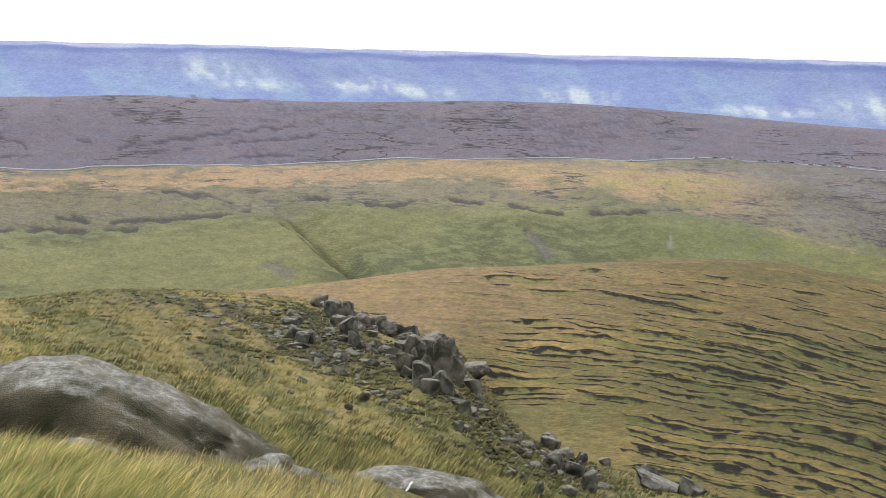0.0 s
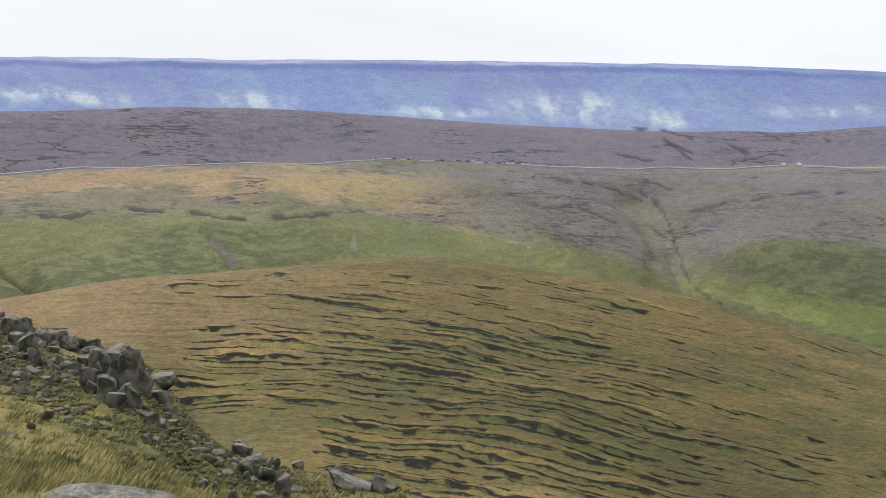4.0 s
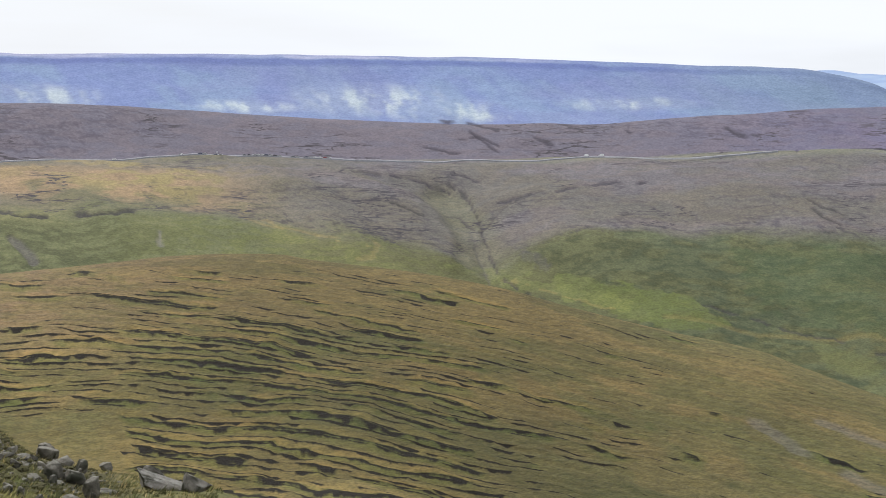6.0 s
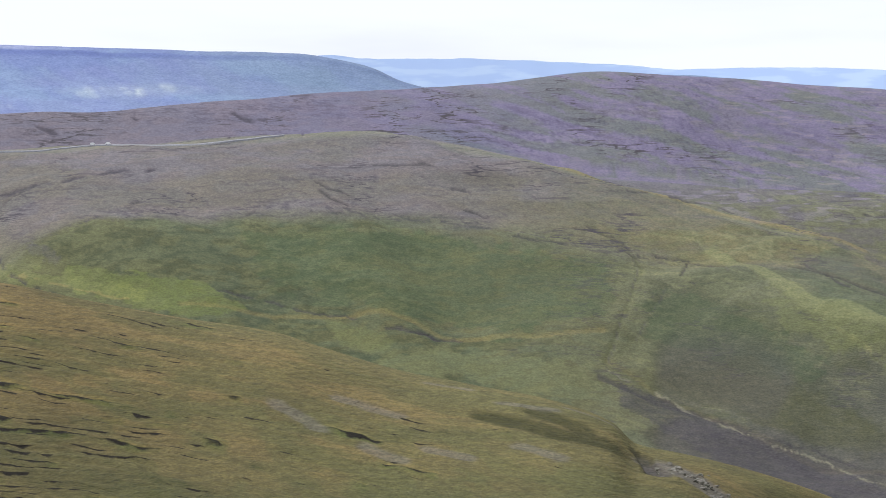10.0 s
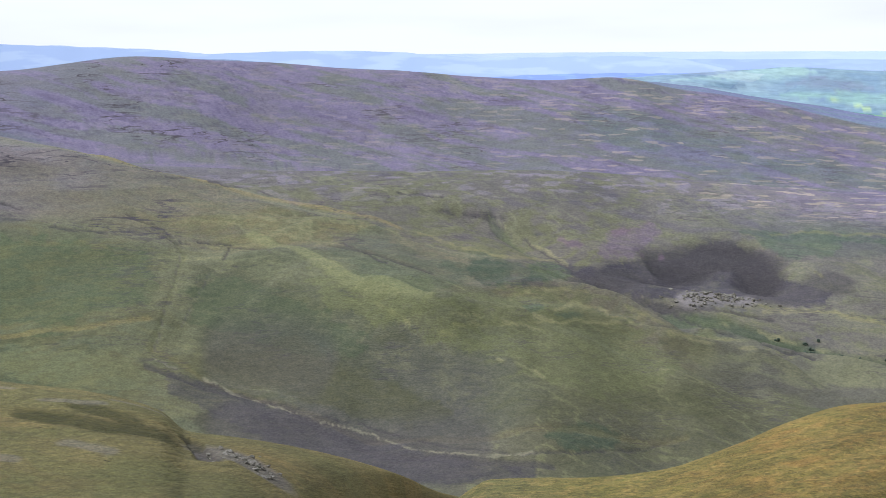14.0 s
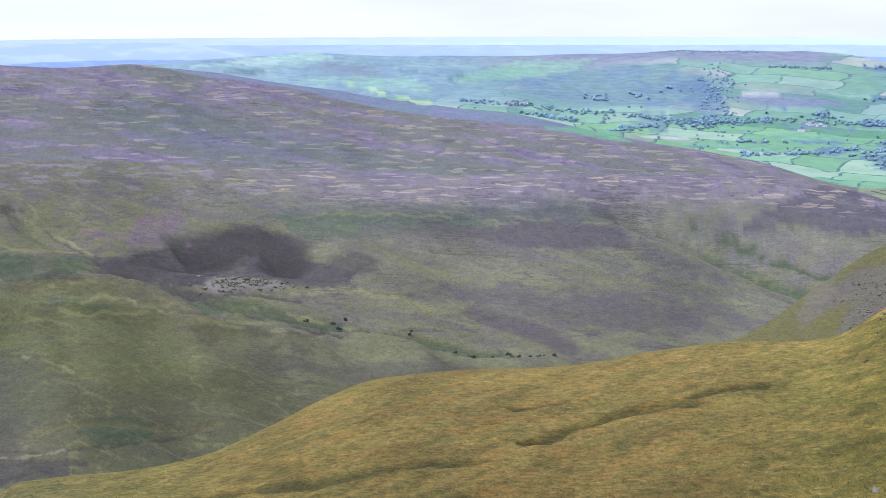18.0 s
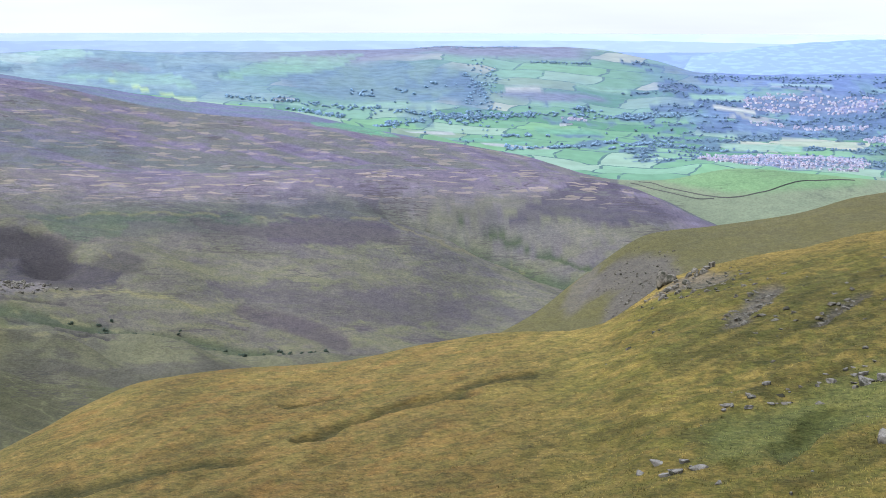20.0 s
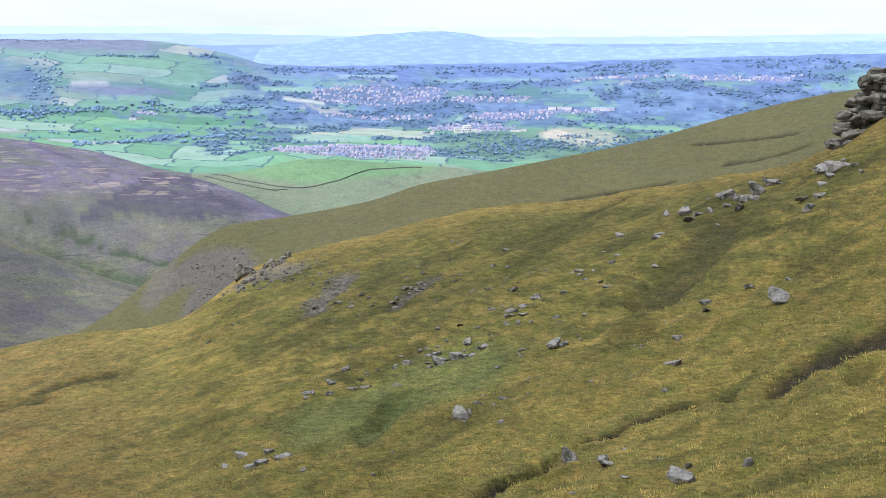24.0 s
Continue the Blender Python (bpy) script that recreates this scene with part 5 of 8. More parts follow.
# colours of the land cover, with haze and some sun and shade mixed in
def cover(az, r, i, u, hag, e):
    strokes = land.marked
    a = np.radians(az)
    x, y = r * np.sin(a), r * np.cos(a)
    lx, ly = az * 0.0175 * 500, e * 900 + np.log(r) * 25
    n1 = step(0.42, 0.58, np.where(r < 560, fbm(x / 30, y / 30, 5, 51, 0.6), fbm(lx / 4.5, ly / 2.2, 4, 51, 0.6)))
    n2 = step(0.42, 0.58, fbm(x / 140, y / 140, 4, 52, 0.55))
    n3 = step(0.38, 0.62, fbm(lx / 1.3, ly / 1.3, 4, 53))
    n4 = step(0.4, 0.6, fbm(x / 420, y / 420, 4, 54))
    n5 = step(0.42, 0.58, fbm(lx / 9, ly / 4, 5, 55, 0.62))
    n6 = step(0.44, 0.56, fbm(lx / 3.2, ly / 1.1, 4, 56, 0.6))
    one = np.ones(az.shape)[..., None]
    rs, es = landform_lines(np.unique(az))
    inv = np.searchsorted(np.unique(az), az)
    # the near slopes
    c = blend(blend(STRAW * one, OLIVE, 0.35 + 0.5 * n3), MOSS, 0.55 * n5)
    c = blend(c, OCHRE, step(60, 66, az) * step(86, 80, az) * (0.10 + 0.42 * n5) * (i <= 4))
    c = blend(c, TURF * 0.95, step(86, 92, az) * 0.45 * n6)
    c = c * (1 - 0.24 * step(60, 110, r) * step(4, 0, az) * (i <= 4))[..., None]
    stony = step(-14, -8, az) * step(9, 5, az) * step(56, 82, r + 3.0 * np.abs(az + 1) - 14) * (i <= 4)
    c = blend(c, blend(np.array((0.040, 0.038, 0.022)) * one, np.array((0.090, 0.074, 0.050)), 0.55 * n6), 0.95 * stony * (0.5 + 0.5 * n3))
    # drift lines of grass that run aslant over the hillside
    w1 = az * 0.93 + e * 57.3 * 0.37
    w2 = -az * 0.37 + e * 57.3 * 0.93
    drift = step(0.36, 0.64, fbm(w1 / 2.0, w2 / 0.24, 4, 73))
    drift2 = step(0.4, 0.62, fbm(w1 / 0.9, w2 / 0.12, 3, 74))
    face = (0.55 + 0.45 * step(84, 89, az)) * step(54, 60, az) * (i <= 4)
    c = blend(c, np.array((0.215, 0.180, 0.070)), face * 0.6 * drift)
    c = blend(c, np.array((0.098, 0.112, 0.036)), face * 0.6 * drift2)
    c = blend(c, np.array((0.062, 0.066, 0.028)), face * 0.65 * step(0.60, 0.72, fbm(w1 / 2.6 + 3, w2 / 0.5, 4, 79)))
    # painted highlight: a bright rim along the brow in straw colour
    c = blend(c, STRAW * 1.15, step(86, 89, az) * step(0.011, 0.002, es[4][inv] - e) * 0.6 * (i <= 3))
    # shade on the upper hillside put into the colour; lower part lightened
    upper_shade = step(87, 91, az) * step(100, 135, r + 25 * (n5 - 0.5)) * (i <= 4)
    c = c * (1 - 0.34 * upper_shade)[..., None] * (1 + (upper_shade[..., None] * np.array((-0.02, 0.03, 0.05))))
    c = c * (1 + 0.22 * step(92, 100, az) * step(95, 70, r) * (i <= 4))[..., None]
    face2 = step(5, 0, az) * (i <= 4) * step(20, 28, r)
    v1, v2 = az * 0.97 - e * 57.3 * 0.25, az * 0.25 + e * 57.3 * 0.97
    w3, w4 = az * 0.9 - e * 57.3 * 0.43, az * 0.43 + e * 57.3 * 0.9
    c = blend(c, OLIVE * 0.9, face2 * 0.5 * step(0.45, 0.62, fbm(w3 / 1.6, w4 / 0.3, 4, 75)))
    c = blend(c, STRAW * 1.15, face2 * 0.5 * step(0.48, 0.66, fbm(w3 / 2.2 + 5, w4 / 0.4, 4, 76)))
    # the hag hill and the far side of the hollow
    hill = blend(blend(OLIVE * 1.1 * one, STRAW, 0.25 + 0.55 * n1), TURF, 0.55 * n2 * step(6, 24, az))
    hill = blend(hill, np.array((0.118, 0.132, 0.052)), 0.35 * land.floors)
    hill = hill * np.array((1.06, 1.0, 1.06))
    hill = blend(hill, STRAW * 1.05, step(0.09, 0.14, es[6][inv] - e) * step(30, 12, az) * 0.7)
    hill = blend(hill, BROWN * np.array((1.25, 1.15, 1.0)), step(17, 0, az) * 0.85 * step(0.075, 0.02, es[6][inv] - e) * (0.5 + 0.5 * n5))
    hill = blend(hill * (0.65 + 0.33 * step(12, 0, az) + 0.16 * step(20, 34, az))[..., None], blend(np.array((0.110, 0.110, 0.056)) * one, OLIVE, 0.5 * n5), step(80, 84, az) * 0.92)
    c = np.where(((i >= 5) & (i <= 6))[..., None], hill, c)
    # the green valley sides, then moor above the rim
    side = blend(blend(TURF * 0.92 * one, MOSS * 0.85, n1 * (1 - 0.6 * step(36, 48, az))), OLIVE * 1.02, 0.65 * n2)
    side = blend(side, RUSH, 0.35 * n5 * step(20, 30, az) * step(48, 40, az))
    # yellow-green sunlit stretch, its light put into the turf colour
    side = blend(side, TURF * np.array((1.25, 1.25, 0.9)), step(4, 12, az) * step(22, 16, az) * 0.5 * n1)
    moor = blend(blend(MAUVE * one, BROWN * 0.9, 0.22 * n5), OLIVE, 0.25 * n2)
    moor = blend(moor, blend(OLIVE * 1.08 * one, STRAW * 0.85, 0.35 * n6), step(37, 46, az) * 0.9 * (0.8 + 0.2 * n2))
    moor = blend(moor, blend(OLIVE * 1.08 * one, MAUVE * 0.85, 0.2 * n5), step(60, 66, az) * 0.85)
    q = relief_field(x, y)
    side = blend(side, PALE_GRASS * np.array((0.95, 0.92, 0.9)), step(0.84, 0.96, q) * 0.25 * step(30, 44, az))
    side = blend(side, DARK_HEATH * np.array((1.7, 1.7, 1.4)), step(0.76, 0.62, q) * 0.22 * step(30, 44, az) * (0.3 + 0.7 * n1))
    moor = blend(moor, PALE_GRASS, step(0.84, 0.96, q) * 0.22 * step(38, 48, az))
    moor = blend(moor, DARK_HEATH * np.array((1.7, 1.6, 1.9)), step(0.76, 0.62, q) * 0.22 * step(38, 48, az) * (0.3 + 0.7 * n1))
    side = blend(side, DARK_HEATH * np.array((2.0, 2.0, 1.5)), 0.3 * step(43, 46, az) * step(60, 55, az) * step(800, 720, r + 40 * (n1 - 0.5)))
    side = side * np.array((1.0, 0.97, 1.15))
    # left part of the valley side brightened as if the sun broke through
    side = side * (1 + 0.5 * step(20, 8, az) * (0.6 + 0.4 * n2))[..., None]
    # sinuous lit crests and shaded hollows, put into the colour by noise
    crest = 1 - 2.2 * np.abs(2 * fbm(v1 / 1.9, v2 / 0.42, 4, 97, 0.5) - 1)
    lit_crest = step(0.80, 0.97, crest) * step(40, 46, az) * (0.4 + 0.6 * n2)
    side = blend(side, PALE_GRASS * np.array((1.02, 0.96, 0.85)), 0.5 * lit_crest)
    moor = blend(moor, PALE_GRASS * np.array((1.02, 0.95, 0.88)), 0.5 * lit_crest)
    shaded_hollow = step(0.25, -0.15, crest) * step(40, 46, az)
    side = blend(side, OLIVE * np.array((0.72, 0.76, 0.7)), 0.25 * shaded_hollow)
    moor = blend(moor, OLIVE * np.array((0.72, 0.74, 0.8)), 0.22 * shaded_hollow)
    over_rim = step(-0.008, 0.006, e - es[8][inv] + 0.016 * (fbm(x / 60, y / 60, 3, 57) - 0.5))
    over_rim = np.where(az > 54, 1.0 * (i >= 8), over_rim)
    moor = blend(moor, blend(np.array((0.172, 0.150, 0.082)) * one, OLIVE * 1.2, 0.5 * n5), 0.6 * step(16, 6, az))
    moor = moor * (1 - 0.12 * step(-4, -12, az))[..., None]
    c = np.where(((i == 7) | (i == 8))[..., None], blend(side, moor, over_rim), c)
    # ochre grass under the road, a band of sunlight put into its colour, and a pale line along the crest
    below = es[9][inv] - e
    mid = np.interp(az, [-16, 0, 5, 10, 16], [0.009, 0.008, 0.011, 0.021, 0.028])
    wide = np.interp(az, [-16, 0, 5, 10, 16], [0.004, 0.004, 0.008, 0.011, 0.010])
    sun_band = step(1.6, 0.5, np.abs(below - mid + 0.005 * (n5 - 0.5)) / wide) * step(14, 8, az)
    c = blend(c, blend(np.array((0.34, 0.225, 0.125)) * one, STRAW * 1.4, n5 * step(0, 8, az)), 0.62 * sun_band * (i == 8))
    c = blend(c, PALE_GRASS * 0.95, step(0.006, 0.001, below) * step(18, 26, az) * step(56, 50, az) * 0.45 * (i == 8))
    # the second moor: brown to the south, heather in bloom with burnt strips to the west
    strips = step(0.64, 0.72, fbm(az * 1.5, e * 520, 2, 58))
    strips2 = step(0.58, 0.68, fbm(az * 1.1 + 9, e * 330, 2, 59))
    slant = fbm(v1 / 2.6, v2 / 0.26, 5, 98, 0.6)
    dashes = step(0.60, 0.70, fbm(v1 / 0.75 + 4, v2 / 0.13, 3, 99, 0.55)) * step(0.44, 0.56, fbm(v1 / 4, v2 / 1.2, 2, 100))
    purple = blend(np.array((0.167, 0.141, 0.147)) * one, OLIVE * np.array((1.05, 1.18, 1.7)), 0.7 * step(0.42, 0.58, slant))
    purple = blend(purple, np.array((0.095, 0.080, 0.088)), 0.55 * step(0.64, 0.78, 1 - slant))
    purple = blend(purple, PALE_GRASS * np.array((0.95, 0.88, 1.0)), 0.42 * dashes * step(46, 54, az))
    purple = blend(purple, RUSH * np.array((1.0, 1.1, 1.5)), 0.3 * step(0.55, 0.7, fbm(x / 260, y / 500, 3, 60)))
    purple = blend(blend(purple, BURNT, 0.2 * strips * step(48, 60, az)), OLIVE * np.array((1.2, 1.2, 1.6)), 0.25 * strips2)
    flat = blend(OLIVE * np.array((1.12, 1.10, 1.25)) * one, HEATHER * np.array((1.0, 0.9, 0.85)), 0.35 * n5)
    edge_gap = e - es[10][inv]
    flat = blend(flat, np.array((0.058, 0.064, 0.048)), step(62, 69, az) * step(80, 76, az) * step(-0.036, -0.028, edge_gap + 0.006 * n5) * step(-0.012, -0.018, edge_gap - 0.004 * n5) * 0.85)
    flat = blend(flat, np.array((0.165, 0.132, 0.122)), step(60, 70, az) * step(-0.022, -0.012, edge_gap) * 0.75)
    flat = blend(flat, BURNT * np.array((1.0, 0.95, 0.8)), 0.55 * strips * step(-0.03, -0.008, e - es[10][inv]))
    # bands of heather and pale grass that run down the farther valley side
    bands = fbm(v1 / 2.6, v2 / 0.5, 5, 96, 0.58)
    heath = blend(np.array((0.108, 0.100, 0.080)) * one, np.array((0.175, 0.170, 0.092)), step(0.44, 0.58, bands))
    # the same painted crests and hollows on the flat moor
    flat = blend(flat, PALE_GRASS * np.array((1.0, 0.93, 0.9)), 0.45 * lit_crest)
    flat = blend(flat, DARK_HEATH * np.array((1.8, 1.7, 1.6)), 0.35 * shaded_hollow)
    flat = blend(flat, heath, step(58, 66, az) * 0.3 * step(-0.008, -0.02, edge_gap))
    c = np.where((i == 8)[..., None], blend(c, heath, step(60, 66, az) * 0.55), c)
    c = np.where((i == 9)[..., None], blend(MAUVE * 1.02 * one, flat, step(38, 50, az)), c)
    far_moor = blend(blend(MAUVE * np.array((1.0, 1.0, 1.12)) * one, BROWN * np.array((1, 1, 1.3)), 0.25 * n5), purple, step(30, 44, az))
    c = np.where(((i == 10) | (i == 11))[..., None], far_moor, c)
    # the far scarp: blue for haze, with sunlit patches put into the colour
    up = np.clip((e - es[13][inv]) / (es[15][inv] - es[13][inv] + 1e-6), 0, 1)
    gl = step(0.36, 0.66, fbm(az * 0.8 + 2.0 * up, up * 2.2, 5, 65, 0.55))
    blue = blend(blend(HAZE_MOOR * one, np.array((0.20, 0.265, 0.345)), 0.6 * gl), np.array((0.17, 0.185, 0.305)), 0.4 * n4)
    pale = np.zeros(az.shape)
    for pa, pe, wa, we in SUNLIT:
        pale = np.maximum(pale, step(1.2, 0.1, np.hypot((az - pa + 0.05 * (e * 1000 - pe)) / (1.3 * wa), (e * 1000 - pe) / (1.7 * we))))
    blue = blend(blue, HAZY_SUNLIT, np.clip(pale * (0.2 + 0.75 * step(0.38, 0.66, fbm(az * 2.6 + 60 * e, e * 90, 5, 66, 0.6))), 0, 1) * 0.8)
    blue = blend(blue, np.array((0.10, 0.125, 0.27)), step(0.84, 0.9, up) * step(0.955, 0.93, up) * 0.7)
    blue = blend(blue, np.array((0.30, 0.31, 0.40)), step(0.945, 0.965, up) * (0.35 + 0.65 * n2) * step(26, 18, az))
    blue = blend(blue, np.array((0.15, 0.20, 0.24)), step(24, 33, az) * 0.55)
    # fields, woods and streets of the valley, bluer with distance as haze is mixed into the colour
    lift = np.clip((e - es[14][inv]) / (es[15][inv] - es[14][inv] + 1e-6), 0, 1)
    w5 = fbm(az / 2.2, r / 90, 5, 81, 0.6)
    w6 = fbm(az / 1.3, r / 45, 4, 82, 0.6)
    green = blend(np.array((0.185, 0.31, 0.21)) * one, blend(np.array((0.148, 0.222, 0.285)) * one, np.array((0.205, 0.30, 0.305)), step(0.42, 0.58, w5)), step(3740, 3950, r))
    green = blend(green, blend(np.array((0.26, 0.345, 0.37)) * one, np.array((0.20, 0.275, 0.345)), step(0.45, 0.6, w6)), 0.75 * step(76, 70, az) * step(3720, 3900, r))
    farmed = 0.95 - 0.30 * step(3780, 3900, r) - 0.5 * step(3850, 3950, r) * step(77, 71, az)
    # the long hill beyond the fields: flanks with shade and haze put into their blue-green, brown moor on the brow
    flank = step(1.15, 0.75, np.hypot((az - 77.9 + (r - 4000) * 0.008) / 4.0, (r - 4010) / 120) + 0.35 * (w5 - 0.5))
    brow = step(0.80, 0.93, lift + 0.12 * (w5 - 0.5)) * step(70, 76, az) * step(86.5, 84.5, az)
    green = blend(green, blend(np.array((0.135, 0.205, 0.255)) * one, np.array((0.17, 0.255, 0.235)), step(0.45, 0.6, w6)), flank * 0.92)
    green = blend(green, np.array((0.205, 0.195, 0.255)), brow * 0.85)
    heathy = step(1.1, 0.8, np.hypot((az - 84.0) / 2.1, (r - 3938) / 24))
    green = blend(green, np.array((0.185, 0.195, 0.255)), heathy * 0.85)
    farmed = farmed * (1 - 0.95 * flank) * (1 - 0.95 * brow) * (1 - heathy)
    gorge = step(1.2, 0.7, np.hypot((az - 80.9 + (r - 3950) * 0.004) / 0.75, (r - 3950) / 90) + 0.5 * (w6 - 0.5))
    # the wide wooded valley of the town, tinted blue for haze, with strips of pasture
    vale = step(86, 90.5, az) * step(3720, 3800, r - 40 * (w5 - 0.5))
    green = blend(green, blend(np.array((0.105, 0.155, 0.290)) * one, np.array((0.160, 0.235, 0.365)), step(0.46, 0.56, w6)), vale * 0.92)
    farmed = farmed * (1 - vale * (0.93 - 0.78 * step(0.53, 0.56, w5)))
    woods = np.maximum(gorge, step(0.58, 0.63, w5 * 0.5 + w6 * 0.5) * step(3480, 3560, r) * step(3990, 3900, r) * step(74, 82, az))
    woods = np.maximum(woods, step(-0.01, 0.015, woodland(az, r)))
    green = blend(green, np.array((0.080, 0.128, 0.215)), np.maximum(woods - gorge * 0.5, 0.0) * 0.8)
    farmed = farmed * (1 - 0.9 * woods)
    for fa, fr, wa, wr, tint in PLOTS:
        fw = step(1.08, 0.92, np.maximum(np.abs(az - fa + (r - fr) * 0.003) / wa, np.abs(r - fr) / wr) + 0.12 * (w6 - 0.5))
        green = blend(green, tint, 0.92 * fw)
        farmed = farmed * (1 - 0.85 * fw)
    streets = built_up(az, r)
    green = blend(green, blend(np.array((0.235, 0.235, 0.34)) * one, np.array((0.13, 0.175, 0.25)), step(0.42, 0.58, w6)), streets * 0.85)
    farmed = farmed * (1 - streets)
    # the rising lowland at the end of the valley, its colour faded into blue haze
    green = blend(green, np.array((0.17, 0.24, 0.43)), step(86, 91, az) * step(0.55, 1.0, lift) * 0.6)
    farmed = farmed * (1 - 0.85 * step(86, 91, az) * step(0.6, 1.0, lift))
    woody = step(1.25, 0.8, np.hypot((az - 99.8) / 4.4, (r - 3560) / 170) + 0.3 * (w6 - 0.5))
    green = blend(green, blend(np.array((0.085, 0.165, 0.105)) * one, np.array((0.125, 0.225, 0.125)), step(0.45, 0.6, w6)), woody * 0.9)
    quarry = step(1.1, 0.8, np.hypot((az - 100.8 + (r - 3650) * 0.004) / 1.55, (r - 3650) / 105) + 0.3 * (w6 - 0.5))
    green = blend(green, blend(HAY * np.array((1.15, 1.1, 1.05)) * one, np.array((0.30, 0.33, 0.22)), step(0.5, 0.62, w5)), quarry)
    farmed = farmed * (1 - woody) * (1 - quarry)
    # the second ridge: dark blue, haze put into its colour
    ridge = (i == 12) & (az < 84)
    green = np.where(ridge[..., None], blend(np.array((0.140, 0.142, 0.225)) * one, np.array((0.135, 0.172, 0.200)), step(0.42, 0.6, w6)), green)
    farmed = np.where(ridge, 0.0, farmed)
    cover.farmed = np.where((i >= 12) & (az > 56), np.clip(farmed, 0, 1), 0.0)
    # draws the whole valley towards a grey-blue haze
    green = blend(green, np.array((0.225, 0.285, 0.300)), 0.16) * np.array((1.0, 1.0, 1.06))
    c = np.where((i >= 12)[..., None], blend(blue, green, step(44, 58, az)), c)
    # the rounded pasture below the moor
    knoll = (i >= 11) & (i <= 12) & (az > 86.4) & (r < 3050)
    lower = step(0.0, 0.006, (e - (-0.1165 + 0.0022 * np.abs(az - 91.5))) + 0.0008 * (n6 - 0.5))
    c = np.where(knoll[..., None], blend(np.array((0.20, 0.235, 0.145)) * one, np.array((0.178, 0.29, 0.135)), lower * step(96.5, 94.8, az + 160 * (e + 0.105))), c)
    cover.farmed = np.where(knoll, 0.0, cover.farmed)
    # groughs: dark peat edges along the rim and across the moors
    crack = 1 - np.abs(2 * fbm(az * 0.8, e * 330 + 0.25 * az, 3, 68, 0.6) - 1) * 3
    crack2 = 1 - np.abs(2 * fbm(az * 0.55, e * 420 - 0.35 * az, 3, 69, 0.6) - 1) * 3
    some = step(0.46, 0.62, fbm(az / 4.5, e * 55, 2, 70))
    rimmed = np.exp(-(((e - es[8][inv]) / 0.0045) ** 2)) * step(52, 40, az)
    groughs = np.maximum(step(0.72, 0.9, crack) * (0.9 * rimmed + 0.7 * some * ((i >= 8) & (i <= 11)) * step(52, 40, az)), step(0.8, 0.95, crack2) * some * 0.6 * ((i >= 9) & (i <= 11)))
    c = blend(c, np.array((0.045, 0.040, 0.055)), 0.55 * np.clip(groughs, 0, 1) * ((i >= 7) & (i <= 11)))
    # all ground beyond 700 m turns bluer: haze put into the colour
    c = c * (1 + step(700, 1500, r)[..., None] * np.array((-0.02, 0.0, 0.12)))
    c = c * (1 + ((i <= 4) * step(56, 60, az))[..., None] * np.array((0.02, 0.02, -0.10)) + ((i <= 4) * step(80, 88, az))[..., None] * np.array((0.36, 0.27, 0.08)))
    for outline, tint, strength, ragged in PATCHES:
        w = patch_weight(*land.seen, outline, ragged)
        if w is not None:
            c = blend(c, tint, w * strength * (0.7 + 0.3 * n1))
    knoll = (i >= 11) & (i <= 12) & (az > 86.4) & (r < 3050)
    # the farther moors get a further blue shift for haze
    haze_tint = step(1000, 2300, r) * step(24, 40, az) * (i < 12) * (~knoll)
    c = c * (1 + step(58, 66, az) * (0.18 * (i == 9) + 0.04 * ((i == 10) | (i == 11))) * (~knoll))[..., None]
    c = c * (1 + haze_tint[..., None] * np.array((-0.02, -0.01, 0.29)))
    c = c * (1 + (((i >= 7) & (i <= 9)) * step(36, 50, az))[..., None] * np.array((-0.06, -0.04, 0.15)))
    c = c * (1 + ((i <= 6) * step(50, 60, az))[..., None] * np.array((0.05, 0.0, -0.04)) + ((i <= 4) * step(56, 62, az) * step(86, 80, az))[..., None] * np.array((0.05, 0.0, 0.0)))
    for w, tint, strength in strokes:
        c = blend(c, tint, w * strength)
    return c


def fans(*steps):
    """Bearings of one belt of ground: first and last bearing and spacing of each part of the view, coarse behind it."""
    view = [np.arange(a0, a1 - 0.01, gap) for a0, a1, gap in steps]
    return np.concatenate(view + [[118.0], np.arange(120.5, 337.0, 2.5)])


def reaches(*parts):
    return np.concatenate([np.exp(np.arange(math.log(a), math.log(b) - 0.5 * s, s)) for a, b, s in parts] + [[parts[-1][1]]])


# belts of ground from the eye outwards, each with its own fineness; every belt starts with a skirt under the edge of the one before
BELTS = [(fans((-22, -6, 0.14), (-6, 34, 0.09), (34, 118, 0.13)), reaches((0.02, 1.0, 0.8), (1.0, 8, 0.05), (8, 40, 0.026), (40, 190, 0.0105))),
         (fans((-22, -9, 0.14), (-9, 46, 0.085), (46, 118, 0.14)), reaches((190, 560, 0.0040))),
         (fans((-22, 44, 0.095), (44, 84, 0.075), (84, 118, 0.1)), reaches((560, 960, 0.0021), (960, 1560, 0.0042), (1560, 2110, 0.013), (2110, 2560, 0.003), (2560, 2900, 0.008))),
         (fans((-22, 55, 0.14), (55, 118, 0.10)), reaches((2900, 3750, 0.0035), (3750, 4560, 0.0055)))]


def mesh_from(name, verts, faces, smooth=True):
    """A mesh from arrays; all faces have the same number of corners."""
    me = bpy.data.meshes.new(name)
    n = faces.shape[1]
    me.vertices.add(len(verts))
    me.vertices.foreach_set("co", np.asarray(verts, np.float32).ravel())
    me.loops.add(faces.size)
    me.loops.foreach_set("vertex_index", np.asarray(faces, np.int32).ravel())
    me.polygons.add(len(faces))
    me.polygons.foreach_set("loop_start", np.arange(len(faces), dtype=np.int32) * n)
    me.polygons.foreach_set("use_smooth", np.full(len(faces), smooth))
    me.update(calc_edges=True)
    return me


